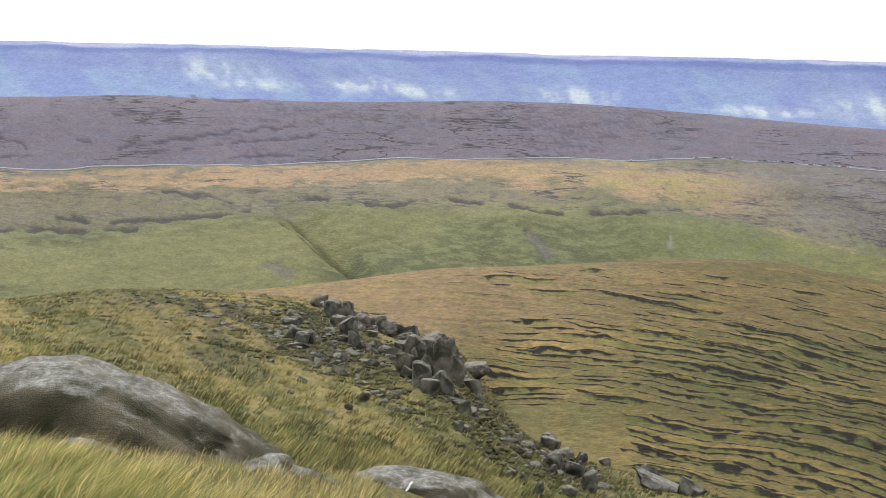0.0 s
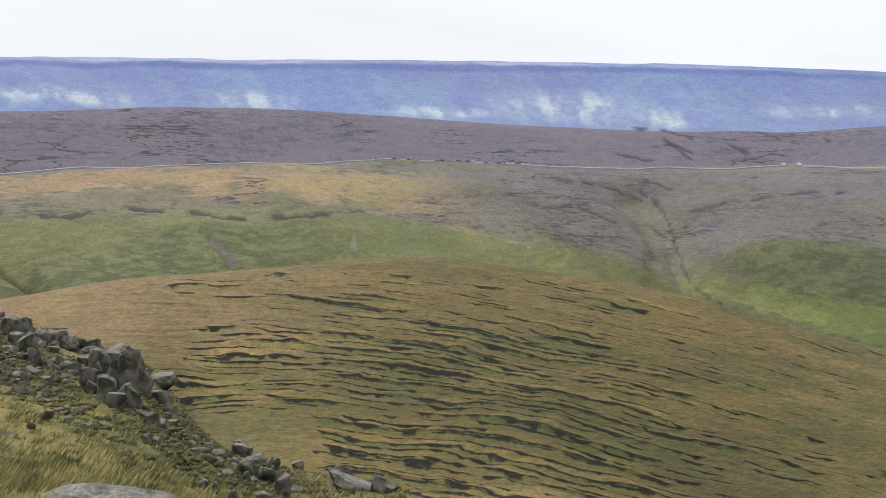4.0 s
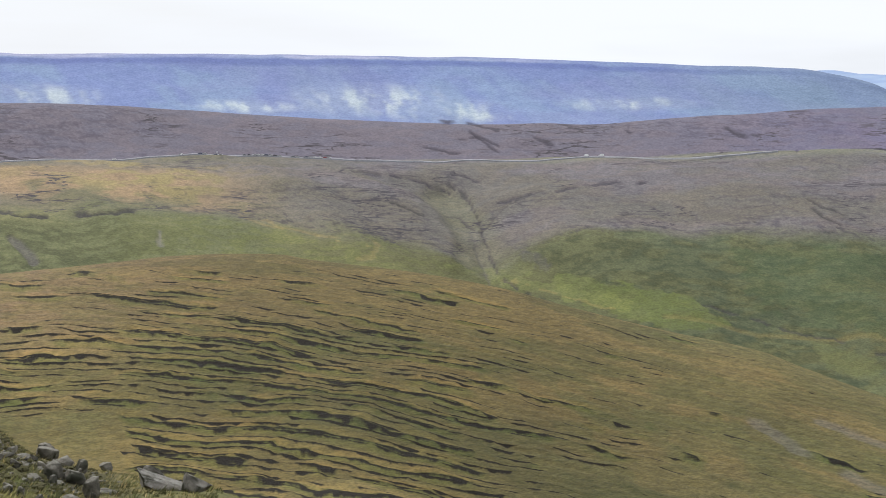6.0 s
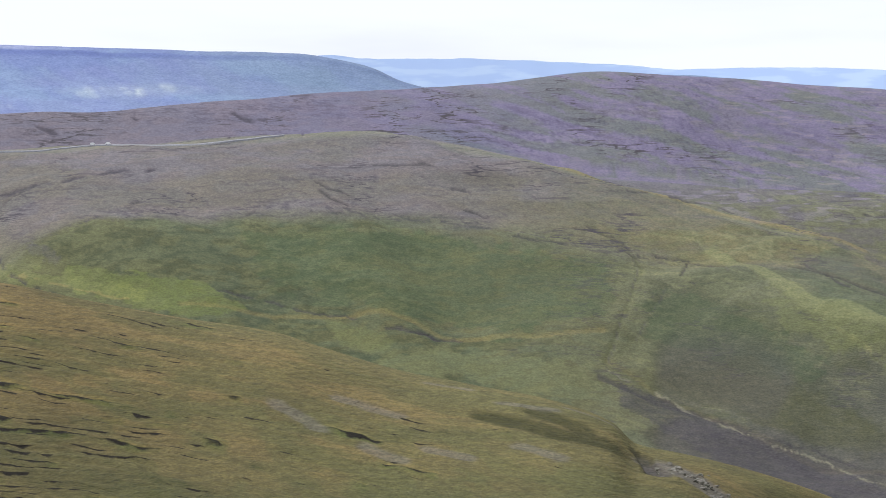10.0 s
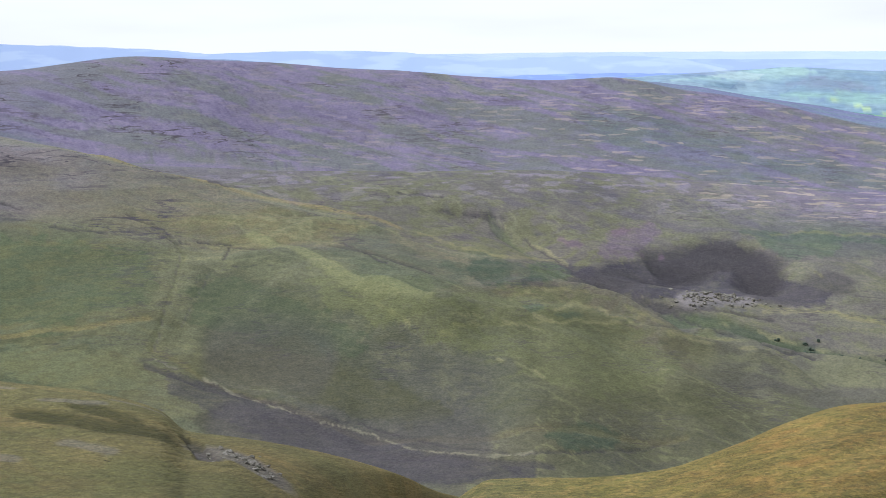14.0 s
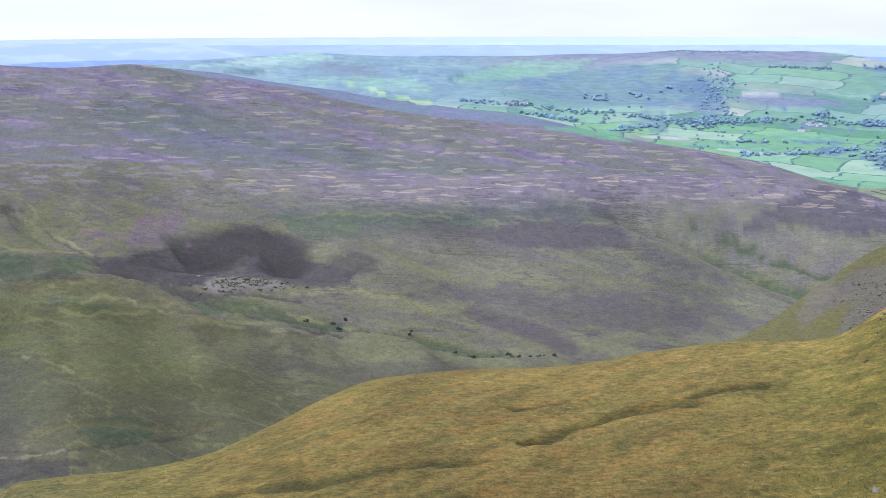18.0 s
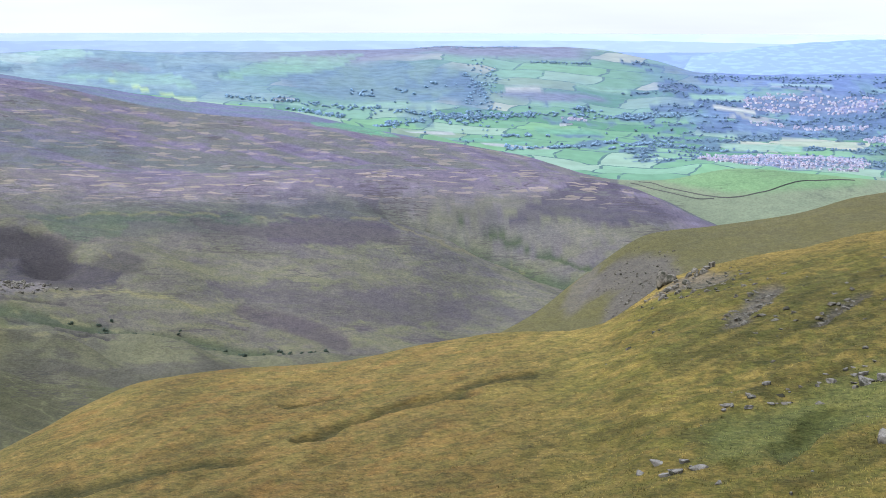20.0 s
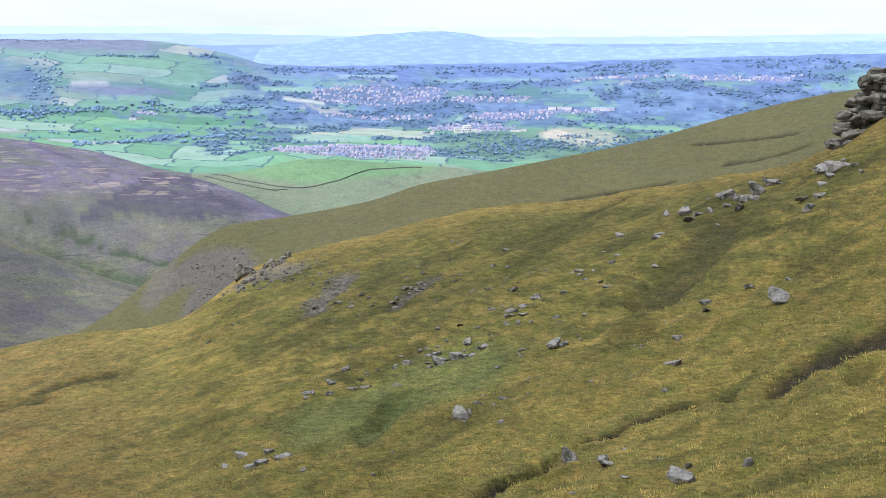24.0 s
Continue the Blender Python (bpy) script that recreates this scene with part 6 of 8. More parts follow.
sheet = {k: [] for k in ("verts", "quads", "cover", "weave", "strata", "hag", "peaty", "farmed", "plot", "mosaic", "slot")}
base = 0
for AZ, REACH in BELTS:
    if base:
        REACH = np.concatenate(([REACH[0] * 0.9995], REACH))
    GA, GR = np.meshgrid(AZ, REACH)
    GZ, GI, GU, GH, GE = land(GA, GR)
    GS = land.strata
    rows_n, cols_n = GA.shape
    verts = np.stack((GR * np.sin(np.radians(GA)), GR * np.cos(np.radians(GA)), GZ), -1)
    if base:
        verts[0, :, 2] -= 1.5
    else:
        verts[0] = (0.03, 0.02, 0.0)
    jj, kk = np.meshgrid(np.arange(rows_n - 1), np.arange(cols_n), indexing="ij")
    k2 = (kk + 1) % cols_n
    quads = np.stack((jj * cols_n + kk, jj * cols_n + k2, (jj + 1) * cols_n + k2, (jj + 1) * cols_n + kk), -1).reshape(-1, 4)
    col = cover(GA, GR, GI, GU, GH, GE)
    lines_e = landform_lines(AZ)[1]
    peaty = (((GI >= 8) & (GI <= 11)) * step(58, 44, GA) * np.where(GI == 8, step(-0.012, 0.0, GE - lines_e[8][None, :]), 1.0) + 0.8 * (GI == 6) * step(-3, 4, GA) * step(44, 36, GA)
             + 0.55 * ((GI >= 9) & (GI <= 11)) * step(44, 58, GA) * step(95, 88, GA) + 0.5 * ((GI == 7) | (GI == 8)) * step(36, 44, GA))
    mosaic = ((GI >= 9) & (GI <= 11)) * step(36, 54, GA) * step(88.5, 86, GA) * np.where(GI == 9, step(60, 66, GA) * step(-0.022, -0.010, GE - lines_e[10][None, :]), 0.25 + 0.35 * step(54, 62, GA))
    mid_r = np.sqrt(GR[:-1] * GR[1:])
    slot = np.where(mid_r < 170, 0, np.where(mid_r < 1650, 1, 2))
    slot = np.where((mid_r < 330) & (GA[:-1] > 50) & (GA[:-1] < 119.6), 4, slot)
    slot = np.where((mid_r > 2960) & (GA[:-1] > 57) & (GA[:-1] < 119.6), 3, slot)
    slot = np.where((mid_r > 150) & (mid_r < 560) & (GA[:-1] > -10) & (GA[:-1] < 50), 5, slot)
    # weave spreads the texture evenly as seen from the camera
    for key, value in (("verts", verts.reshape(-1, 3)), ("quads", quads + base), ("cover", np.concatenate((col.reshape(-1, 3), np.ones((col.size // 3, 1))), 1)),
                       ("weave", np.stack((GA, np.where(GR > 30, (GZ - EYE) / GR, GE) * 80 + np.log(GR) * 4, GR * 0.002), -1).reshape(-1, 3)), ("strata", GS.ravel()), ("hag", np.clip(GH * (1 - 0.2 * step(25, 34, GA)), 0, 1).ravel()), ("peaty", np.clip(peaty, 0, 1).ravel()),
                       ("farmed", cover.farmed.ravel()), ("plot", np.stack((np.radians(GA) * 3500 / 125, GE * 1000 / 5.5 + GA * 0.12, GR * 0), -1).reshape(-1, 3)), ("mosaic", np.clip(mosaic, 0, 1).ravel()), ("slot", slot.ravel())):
        sheet[key].append(value)
    base += GA.size
sheet = {k: np.concatenate(v) for k, v in sheet.items()}
ground_mesh = mesh_from("ground", sheet["verts"], sheet["quads"][:, ::-1])
for key, kind_, slot_ in (("cover", "FLOAT_COLOR", "color"), ("weave", "FLOAT_VECTOR", "vector"), ("plot", "FLOAT_VECTOR", "vector"), ("strata", "FLOAT", "value"), ("hag", "FLOAT", "value"), ("peaty", "FLOAT", "value"),
                          ("farmed", "FLOAT", "value"), ("mosaic", "FLOAT", "value")):
    ground_mesh.attributes.new(key, kind_, "POINT").data.foreach_set(slot_, sheet[key].astype(np.float32).ravel())
for mat in (M_LAND_NEAR, M_LAND_MID, M_LAND_FAR, M_FIELDS, M_LAND_SLOPE, M_LAND_HAG):
    ground_mesh.materials.append(mat)
ground_mesh.polygons.foreach_set("material_index", sheet["slot"].astype(np.int32))
ground = tagged(new("ground", ground_mesh), "rough upland grass, heather moor and peat hags falling to green valley fields", "ground", kind="structure")

# ---- the distance ----
def backdrop(name, table, r0, r1, low, mat, label, rough, seed):
    az = np.arange(table[0][0], table[-1][0] + 0.01, 0.12)
    e = glide([t[0] for t in table], [t[1] for t in table], az) / 1000
    e = e + rough * (fbm(az * 1.3, az * 0 + seed, 4, seed) - 0.5)
    rows = 14
    vs = []
    for k in range(rows):
        f = k / (rows - 1)
        r = r0 + (r1 - r0) * f
        ee = low / 1000 + (e - low / 1000) * (f ** 0.8)
        vs.append(np.stack((r * np.sin(np.radians(az)), r * np.cos(np.radians(az)), EYE + r * ee), -1))
    v = np.concatenate(vs)
    n = len(az)
    jj, kk = np.meshgrid(np.arange(rows - 1), np.arange(n - 1), indexing="ij")
    f = np.stack((jj * n + kk, jj * n + kk + 1, (jj + 1) * n + kk + 1, (jj + 1) * n + kk), -1).reshape(-1, 4)
    ob = tagged(new(name, mesh_from(name, v, f[:, ::-1])), label, "hills", kind="structure")
    ob.data.materials.append(mat)
    return ob


def far_material(name, colour, other, scale, mix):
    """Land so far off that only faint level bands of wood and field tell; the haze is put into both colours."""
    m = bpy.data.materials.new(name)
    m.use_nodes = True
    n, l = m.node_tree.nodes, m.node_tree.links
    b = n["Principled BSDF"]
    b.inputs["Roughness"].default_value, b.inputs["Specular IOR Level"].default_value = 1.0, 0.0
    geo, mp, t, r, mx = n.new("ShaderNodeNewGeometry"), n.new("ShaderNodeMapping"), n.new("ShaderNodeTexNoise"), n.new("ShaderNodeMapRange"), n.new("ShaderNodeMix")
    mp.inputs["Scale"].default_value = (scale, scale, scale * 6)
    t.inputs["Scale"].default_value, t.inputs["Detail"].default_value = 1.0, 5
    l.new(geo.outputs["Position"], mp.inputs["Vector"])
    l.new(mp.outputs["Vector"], t.inputs["Vector"])
    r.inputs["From Min"].default_value, r.inputs["From Max"].default_value, r.inputs["To Max"].default_value = 0.50, 0.60, mix
    l.new(t.outputs["Fac"], r.inputs["Value"])
    mx.data_type = "RGBA"
    mx.inputs[6].default_value, mx.inputs[7].default_value = (*colour, 1), (*other, 1)
    l.new(r.outputs["Result"], mx.inputs[0])
    l.new(mx.outputs[2], b.inputs["Base Color"])
    return m


# haze painted layer by layer: bluer in front, paler towards the horizon
M_DISTANT = far_material("hazed_hills", (0.39, 0.49, 0.70), (0.47, 0.57, 0.73), 0.006, 0.8)
M_PLAIN = far_material("hazed_plain", (0.60, 0.71, 0.90), (0.66, 0.76, 0.90), 0.006, 0.6)
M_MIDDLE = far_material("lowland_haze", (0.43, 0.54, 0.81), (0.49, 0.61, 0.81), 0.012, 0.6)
M_LOWLAND = far_material("hazed_lowland", (0.27, 0.365, 0.68), (0.33, 0.46, 0.69), 0.014, 0.7)
BACK_E = [(27, -8), (31.4, -5.3), (32.5, -3.9), (34.0, -6.3), (37.3, -6.2), (39.5, -7), (43.4, -9.9), (45.5, -12.6), (48.2, -11.4), (50, -11.0), (53, -13), (55.6, -16),
          (60.4, -15), (66, -14.8), (76.4, -15), (86.7, -14.6), (92, -16), (98, -16.5), (104.3, -15.5), (111.5, -13), (119, -12.5)]
backdrop("backdrop_hills", [p for p in BACK_E if p[0] < 62] + [(64, -20), (66, -40)], 4600, 4800, -60, M_DISTANT, "long hills on the far skyline, blue with painted haze", 0.001, 71)
backdrop("backdrop_plain", [(50, -14), (60, -12.5), (75, -12), (90, -12.5), (105, -12), (119, -11)], 4810, 4900, -60, M_PLAIN, "lowland plain on the horizon, paled by haze in its colour", 0.0004, 72)
backdrop("backdrop_lowland", [(40, -48), (46, -39), (51, -33), (55, -28.5), (60, -26), (70, -25), (80, -24.5), (90, -24), (100, -23), (110, -21), (119, -20)], 4585, 4700, -60, M_LOWLAND, "lowland woods and fields under the skyline, tinted blue for haze", 0.0014, 74)
backdrop("backdrop_far_lowland", [(36, -48), (42, -30), (48, -23), (53, -19)] + [(p[0], p[1] - 2.2) for p in BACK_E if p[0] > 55], 4705, 4800, -60, M_MIDDLE, "lowland in the distance, tinted pale blue for haze", 0.0008, 75)
M_FAR_HILL = far_material("hazed_pasture", (0.30, 0.41, 0.68), (0.37, 0.52, 0.69), 0.028, 0.7)
backdrop("backdrop_pasture_hill", [(87.6, -32), (89.2, -26), (90.6, -22.4), (92.0, -19.2), (93.6, -17), (95.4, -15.3), (96.4, -16.2), (97.6, -20.3), (99.2, -23.6), (101.4, -25), (104, -24), (108, -21), (113, -19.5), (119, -19)], 4570, 4690, -60, M_FAR_HILL, "pasture hill beyond the town, tinted pale blue for haze", 0.0012, 73)

# ---- rocks ----
from mathutils.bvhtree import BVHTree

def part(name, mesh, mat, parent, label=""):
    ob = new(name, mesh)
    if mat and not len(mesh.materials):
        mesh.materials.append(mat)
    ob.parent = parent
    if label:
        tagged(ob, label)
    return ob


def ico(level):
    bm = bmesh.new()
    bmesh.ops.create_icosphere(bm, subdivisions=level, radius=1.0)
    v = np.array([p.co[:] for p in bm.verts])
    f = np.array([[p.index for p in q.verts] for q in bm.faces])
    bm.free()
    return v, f


ICO = {k: ico(k) for k in (1, 2, 3, 4, 5)}


def rock_mesh(name, seed, mat, blocky=0.7, bevel=0.07, segs=2):
    """A weathered block of gritstone about two metres across: a rounded box split along joint planes, its faces pitted and worn."""
    rg = np.random.RandomState(seed)
    v, f = ICO[(3 if segs == 2 else 4) if segs > 1 else 2]
    v = np.sign(v) * np.abs(v) ** rg.uniform(0.5, 0.75)
    v = v / np.abs(v).max(0)
    for _ in range(18):
        n = rg.normal(size=3) * np.array((1, 1, 0.7))
        n /= np.linalg.norm(n)
        over = np.clip(v @ n - rg.uniform(blocky - 0.16, blocky + 0.16), 0, None)
        v = v - np.outer(over, n) * (1 - bevel * 0.15)
    off = Vector(rg.uniform(-40, 40, 3))
    out = v / np.linalg.norm(v, axis=1)[:, None]
    for scale, amp in ((1.1, 0.10), (3.4, 0.05), (8.0, 0.03)):
        d = np.array([noise.noise(Vector(p) * scale + off) for p in v])
        v = v + out * (d * amp)[:, None]
    # a joint or two cut in
    if segs > 1:
        for _ in range(2):
            n = rg.normal(size=3) * np.array((1, 1, 0.35))
            n /= np.linalg.norm(n)
            d = np.abs(v @ n - rg.uniform(-0.4, 0.4) + 0.06 * np.sin(v[:, 2] * 5)) / 0.07
            v = v * (1 - 0.10 * np.clip(1 - d, 0, 1))[:, None]
    v = v / np.abs(v).max(0)
    me = mesh_from(name, v, f, smooth=segs > 2)
    me.materials.append(mat)
    return me


def seat_matrix(az, r, size, turn, tilt=(0, 0), lift=0.25):
    """A pose on the ground at a bearing and distance; lift: how much of the half-height stands clear of the turf."""
    x, y = xy(az, r)
    return pose(x, y, ground_at(az, r) + size[2] * lift, tilt[0], tilt[1], turn) @ Matrix.Diagonal((*size, 1))


# the great whale-backed boulder: thick and blunt at one end, running down to a tip
def whaleback(name, seed, half, deep, high, slope, mat):
    v, f = ICO[5]
    v = v.copy()
    sx = np.sign(v[:, 0]) * np.abs(v[:, 0]) ** 0.7
    sz = np.sign(v[:, 2]) * np.abs(v[:, 2]) ** 0.8
    up = np.interp(sx, slope[0], slope[1])
    body = np.interp(sx, [-1, -0.7, 0.2, 0.8, 1.0], [0.55, 1.0, 1.0, 0.75, 0.45])
    w = np.stack((sx * half, np.sign(v[:, 1]) * np.abs(v[:, 1]) ** 0.75 * deep * body, np.where(sz > 0, sz * high * up, sz * high * 0.9)), 1)
    # a hollow under the near flank, and old scars
    under = np.clip(-v[:, 1], 0, 1) * np.clip(-v[:, 2] + 0.1, 0, 1)
    w[:, 1] += 0.45 * deep * under
    n = np.stack([fbm(w[:, 0] * 1.1 + seed, w[:, 2] * 1.6 + w[:, 1], 5, seed), fbm(w[:, 0] * 1.3 - 7, w[:, 1] * 1.3 + w[:, 2], 5, seed + 3), fbm(w[:, 0] * 1.0 + 3, w[:, 1] * 1.5 - seed, 5, seed + 6)], 1) - 0.5
    w += n * np.array((0.14, 0.22, 0.18)) * high
    off = Vector((seed * 3.1, 0.7, 2.2))
    for scale, amp in ((2.6, 0.075), (6.5, 0.035), (14.0, 0.016)):
        d = np.array([noise.noise(Vector(q) * scale + off) for q in w])
        w += (v * amp) * (d - 0.6 * np.abs(d))[:, None]
    for cx, cz, size in ((0.35, 0.1, 0.16), (-0.2, -0.05, 0.2), (0.62, -0.1, 0.12), (-0.55, 0.15, 0.14)):
        d = np.hypot((w[:, 0] / half - cx) / size, (w[:, 2] / high - cz) / (size * 1.6))
        w[:, 1] += np.where(w[:, 1] < 0, 0.16 * deep * np.clip(1 - d, 0, 1), 0)
    for cx in (0.48, 0.78):
        d = np.abs(w[:, 0] / half - cx - 0.08 * np.sin(w[:, 2] * 9)) / 0.022
        w[:, 1] += np.where(w[:, 1] < 0, 0.13 * deep * np.clip(1 - d, 0, 1) * np.clip(1.2 - w[:, 2] / high, 0, 1), 0)
    me = mesh_from(name, w, f)
    me.materials.append(mat)
    return me


def stone_material(name, top, flank, lichen, moss):
    """Lichened gritstone with a coarse grain: pale on top and darker on its flanks, light from above put into the
    colour.
    """
    m = material(name, flank, 0.92, 0.5, 1.8, 55.0, 1.0, dark=moss, dark_at=0.54, spec=0.15, world_size=True)
    n, l = m.node_tree.nodes, m.node_tree.links
    b = n["Principled BSDF"]
    old = b.inputs["Base Color"].links[0].from_socket
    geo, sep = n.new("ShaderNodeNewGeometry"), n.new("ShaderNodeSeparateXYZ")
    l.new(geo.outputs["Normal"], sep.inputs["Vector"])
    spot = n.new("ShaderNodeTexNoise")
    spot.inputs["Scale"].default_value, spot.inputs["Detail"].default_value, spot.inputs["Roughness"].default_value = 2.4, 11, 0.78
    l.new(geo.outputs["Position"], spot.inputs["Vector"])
    # faces that look up turn pale and the rest stay dark: painted toplight
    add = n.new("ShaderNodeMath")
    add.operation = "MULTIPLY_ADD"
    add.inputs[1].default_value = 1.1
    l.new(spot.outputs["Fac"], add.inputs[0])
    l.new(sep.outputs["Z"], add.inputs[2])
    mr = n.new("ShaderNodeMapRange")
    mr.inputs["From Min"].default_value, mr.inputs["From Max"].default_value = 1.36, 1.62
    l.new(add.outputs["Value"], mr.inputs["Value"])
    mx = n.new("ShaderNodeMix")
    mx.data_type = "RGBA"
    tops = n.new("ShaderNodeMix")
    tops.data_type = "RGBA"
    tops.inputs[6].default_value, tops.inputs[7].default_value = (*top, 1), (*lichen, 1)
    fine = n.new("ShaderNodeTexNoise")
    fine.inputs["Scale"].default_value, fine.inputs["Detail"].default_value, fine.inputs["Roughness"].default_value = 12.0, 9, 0.8
    l.new(geo.outputs["Position"], fine.inputs["Vector"])
    fr = n.new("ShaderNodeMapRange")
    fr.inputs["From Min"].default_value, fr.inputs["From Max"].default_value = 0.47, 0.57
    l.new(fine.outputs["Fac"], fr.inputs["Value"])
    l.new(fr.outputs["Result"], tops.inputs[0])
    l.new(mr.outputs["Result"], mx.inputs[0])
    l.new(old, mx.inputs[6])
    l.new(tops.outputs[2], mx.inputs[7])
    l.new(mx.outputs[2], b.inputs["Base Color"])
    return m


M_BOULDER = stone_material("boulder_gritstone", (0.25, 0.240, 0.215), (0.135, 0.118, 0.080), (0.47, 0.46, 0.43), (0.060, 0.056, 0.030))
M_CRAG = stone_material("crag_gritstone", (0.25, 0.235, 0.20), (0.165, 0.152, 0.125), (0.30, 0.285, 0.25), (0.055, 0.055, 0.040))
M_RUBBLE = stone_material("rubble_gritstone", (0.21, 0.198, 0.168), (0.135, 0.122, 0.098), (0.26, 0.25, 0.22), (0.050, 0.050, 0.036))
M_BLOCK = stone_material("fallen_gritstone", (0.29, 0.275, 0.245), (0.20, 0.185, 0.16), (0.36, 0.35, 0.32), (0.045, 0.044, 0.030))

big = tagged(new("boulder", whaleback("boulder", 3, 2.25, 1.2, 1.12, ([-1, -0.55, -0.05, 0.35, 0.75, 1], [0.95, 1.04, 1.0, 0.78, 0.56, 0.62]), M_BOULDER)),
             "great whale-backed grey gritstone boulder, its lichened top painted lighter as if lit, sunk in grass", "boulder")
bx, by = xy(-11.7, 17.0)
big.matrix_world = pose(bx, by, EYE - 0.2748 * 17.0, 0, 8, -4)
for az, r, e_top, half, deep, high, tilt, turn, seed, label in (
        (-5.4, 15.5, -0.270, 0.75, 0.55, 0.40, 16, -25, 8, "rounded grey gritstone boulder half buried in grass"),
        (-0.4, 22.0, -0.2725, 1.45, 0.8, 0.7, 4, -6, 12, "long flat grey gritstone slab with a white streak"),
        (-12.6, 13.6, -0.258, 0.5, 0.32, 0.20, 24, -20, 15, "pale flat stone showing through long grass"),
        (-7.4, 11.5, -0.289, 0.7, 0.5, 0.2, 3, 0, 18, "grey flat stone at the foot of the grass")):
    ob = tagged(new("boulder", whaleback("boulder", seed, half, deep, high, ([-1, -0.5, 0.2, 0.7, 1], [0.8, 1.0, 0.95, 0.8, 0.6]), M_BOULDER)), label, "boulder")
    x, y = xy(az, r)
    ob.matrix_world = pose(x, y, EYE + e_top * r - high, 0, tilt, -az + turn)
    if "streak" in label:
        # the white streak: a thin crust of bird lime down the near face
        tree = BVHTree.FromPolygons([v.co[:] for v in ob.data.vertices], [q.vertices[:] for q in ob.data.polygons])
        pts = []
        for sx, sz in ((-0.22, 0.62), (-0.25, 0.57), (-0.31, 0.50), (-0.30, 0.42), (-0.36, 0.33), (-0.40, 0.24), (-0.39, 0.12)):
            hit = tree.ray_cast(Vector((sx, -3, sz)), Vector((0, 1, 0)))[0]
            if hit:
                pts.append((sx, hit.y - 0.004, sz))
        cu = bpy.data.curves.new("white_streak", "CURVE")
        cu.dimensions, cu.bevel_depth, cu.resolution_u = "3D", 0.014, 3
        sp = cu.splines.new("POLY")
        sp.points.add(len(pts) - 1)
        for p, q, rad in zip(sp.points, pts, (1.5, 1.2, 0.7, 0.9, 0.7, 0.6, 0.4)):
            p.co, p.radius = (*q, 1), rad
        st = new("white_streak", cu)
        cu.materials.append(material("bird_lime", (0.75, 0.74, 0.70), 0.8, 0.15, 6.0, 60.0, 0.2))
        st.parent = ob
        tagged(st, "white crust of bird lime")

CRAG_MESHES = [rock_mesh("rock", 100 + k, M_CRAG, 0.74, 0.13, 3) for k in range(12)]
BLOCK_MESHES = [rock_mesh("rock", 140 + k, M_BLOCK, 0.6, 0.1) for k in range(10)]
SMALL_MESHES = [rock_mesh("stone", 180 + k, M_RUBBLE, 0.55, 0.08, 1) for k in range(8)]
SLAB_MESHES = [rock_mesh("rock", 220 + k, M_RUBBLE, 0.62, 0.1) for k in range(10)]


def outcrop(label, pieces, meshes, base, seed):
    """A rock outcrop of many jointed blocks, each a part: bearing, distance, half-sizes, height of its middle over the turf, turn, tilts."""
    a0, r0 = base
    x0, y0 = xy(a0, r0)
    top = tagged(new("rock_outcrop"), label, "rock outcrop")
    top.location = (x0, y0, ground_at(a0, r0))
    rng = random.Random(seed)
    for az, r, (sx, sy, sz), up, turn, tx, ty in pieces:
        x, y = xy(az, r)
        ob = part("rock", rng.choice(meshes), None, top)
        ob.matrix_basis = pose(x - x0, y - y0, ground_at(az, r) + up - top.location.z, tx, ty, turn) @ Matrix.Diagonal((sx, sy, sz, 1))
    return top


rng = random.Random(5)
# the broken crag on the shoulder: bearing, distance, half width, half height and height over the turf of its blocks
PROW = [(-0.93, 94, 0.58, 0.96, 0.76), (-0.57, 104, 0.64, 0.90, 0.71), (-0.26, 79, 0.39, 1.17, 0.92), (0.10, 78, 0.35, 1.52, 1.11), (0.39, 91, 0.41, 1.40, 1.11), (-0.16, 116, 0.95, 0.67, 0.41), (-1.15, 79, 0.49, 0.81, 0.62), (-0.70, 73, 0.39, 0.90, 0.73), (0.24, 72, 0.30, 0.62, 0.43), (0.66, 83, 0.27, 1.02, 0.74), (-1.29, 97, 0.52, 0.64, 0.51), (-0.00, 72, 0.38, 0.71, 0.55), (-0.36, 70, 0.32, 0.46, 0.35), (1.24, 113, 0.93, 0.63, 0.51), (1.17, 84, 0.45, 0.69, 0.52)]
UPPER = [(-3.99, 112, 1.03, 0.80, 0.89), (-3.50, 99, 0.81, 0.85, 0.64), (-3.23, 91, 0.49, 0.67, 0.47), (-3.08, 116, 0.36, 0.62, 0.42), (-2.72, 111, 0.46, 0.46, 0.33), (-3.80, 107, 0.66, 0.57, 0.48), (-3.61, 112, 0.28, 0.46, 1.12), (-2.32, 112, 0.60, 0.32, 0.90), (-1.96, 112, 0.51, 0.28, 0.90), (-1.60, 112, 0.34, 0.34, 0.79), (-1.42, 112, 0.23, 0.30, 0.79), (-2.92, 112, 0.34, 0.28, 0.95), (-2.55, 103, 0.46, 0.30, 0.17)]
PALE = [(-5.63, 98, 0.64, 0.48, 0.37), (-5.51, 85, 0.38, 0.47, 0.41), (-5.16, 83, 0.41, 0.61, 0.49), (-4.86, 84, 0.28, 0.52, 0.39), (-5.58, 108, 0.35, 0.31, 0.24)]
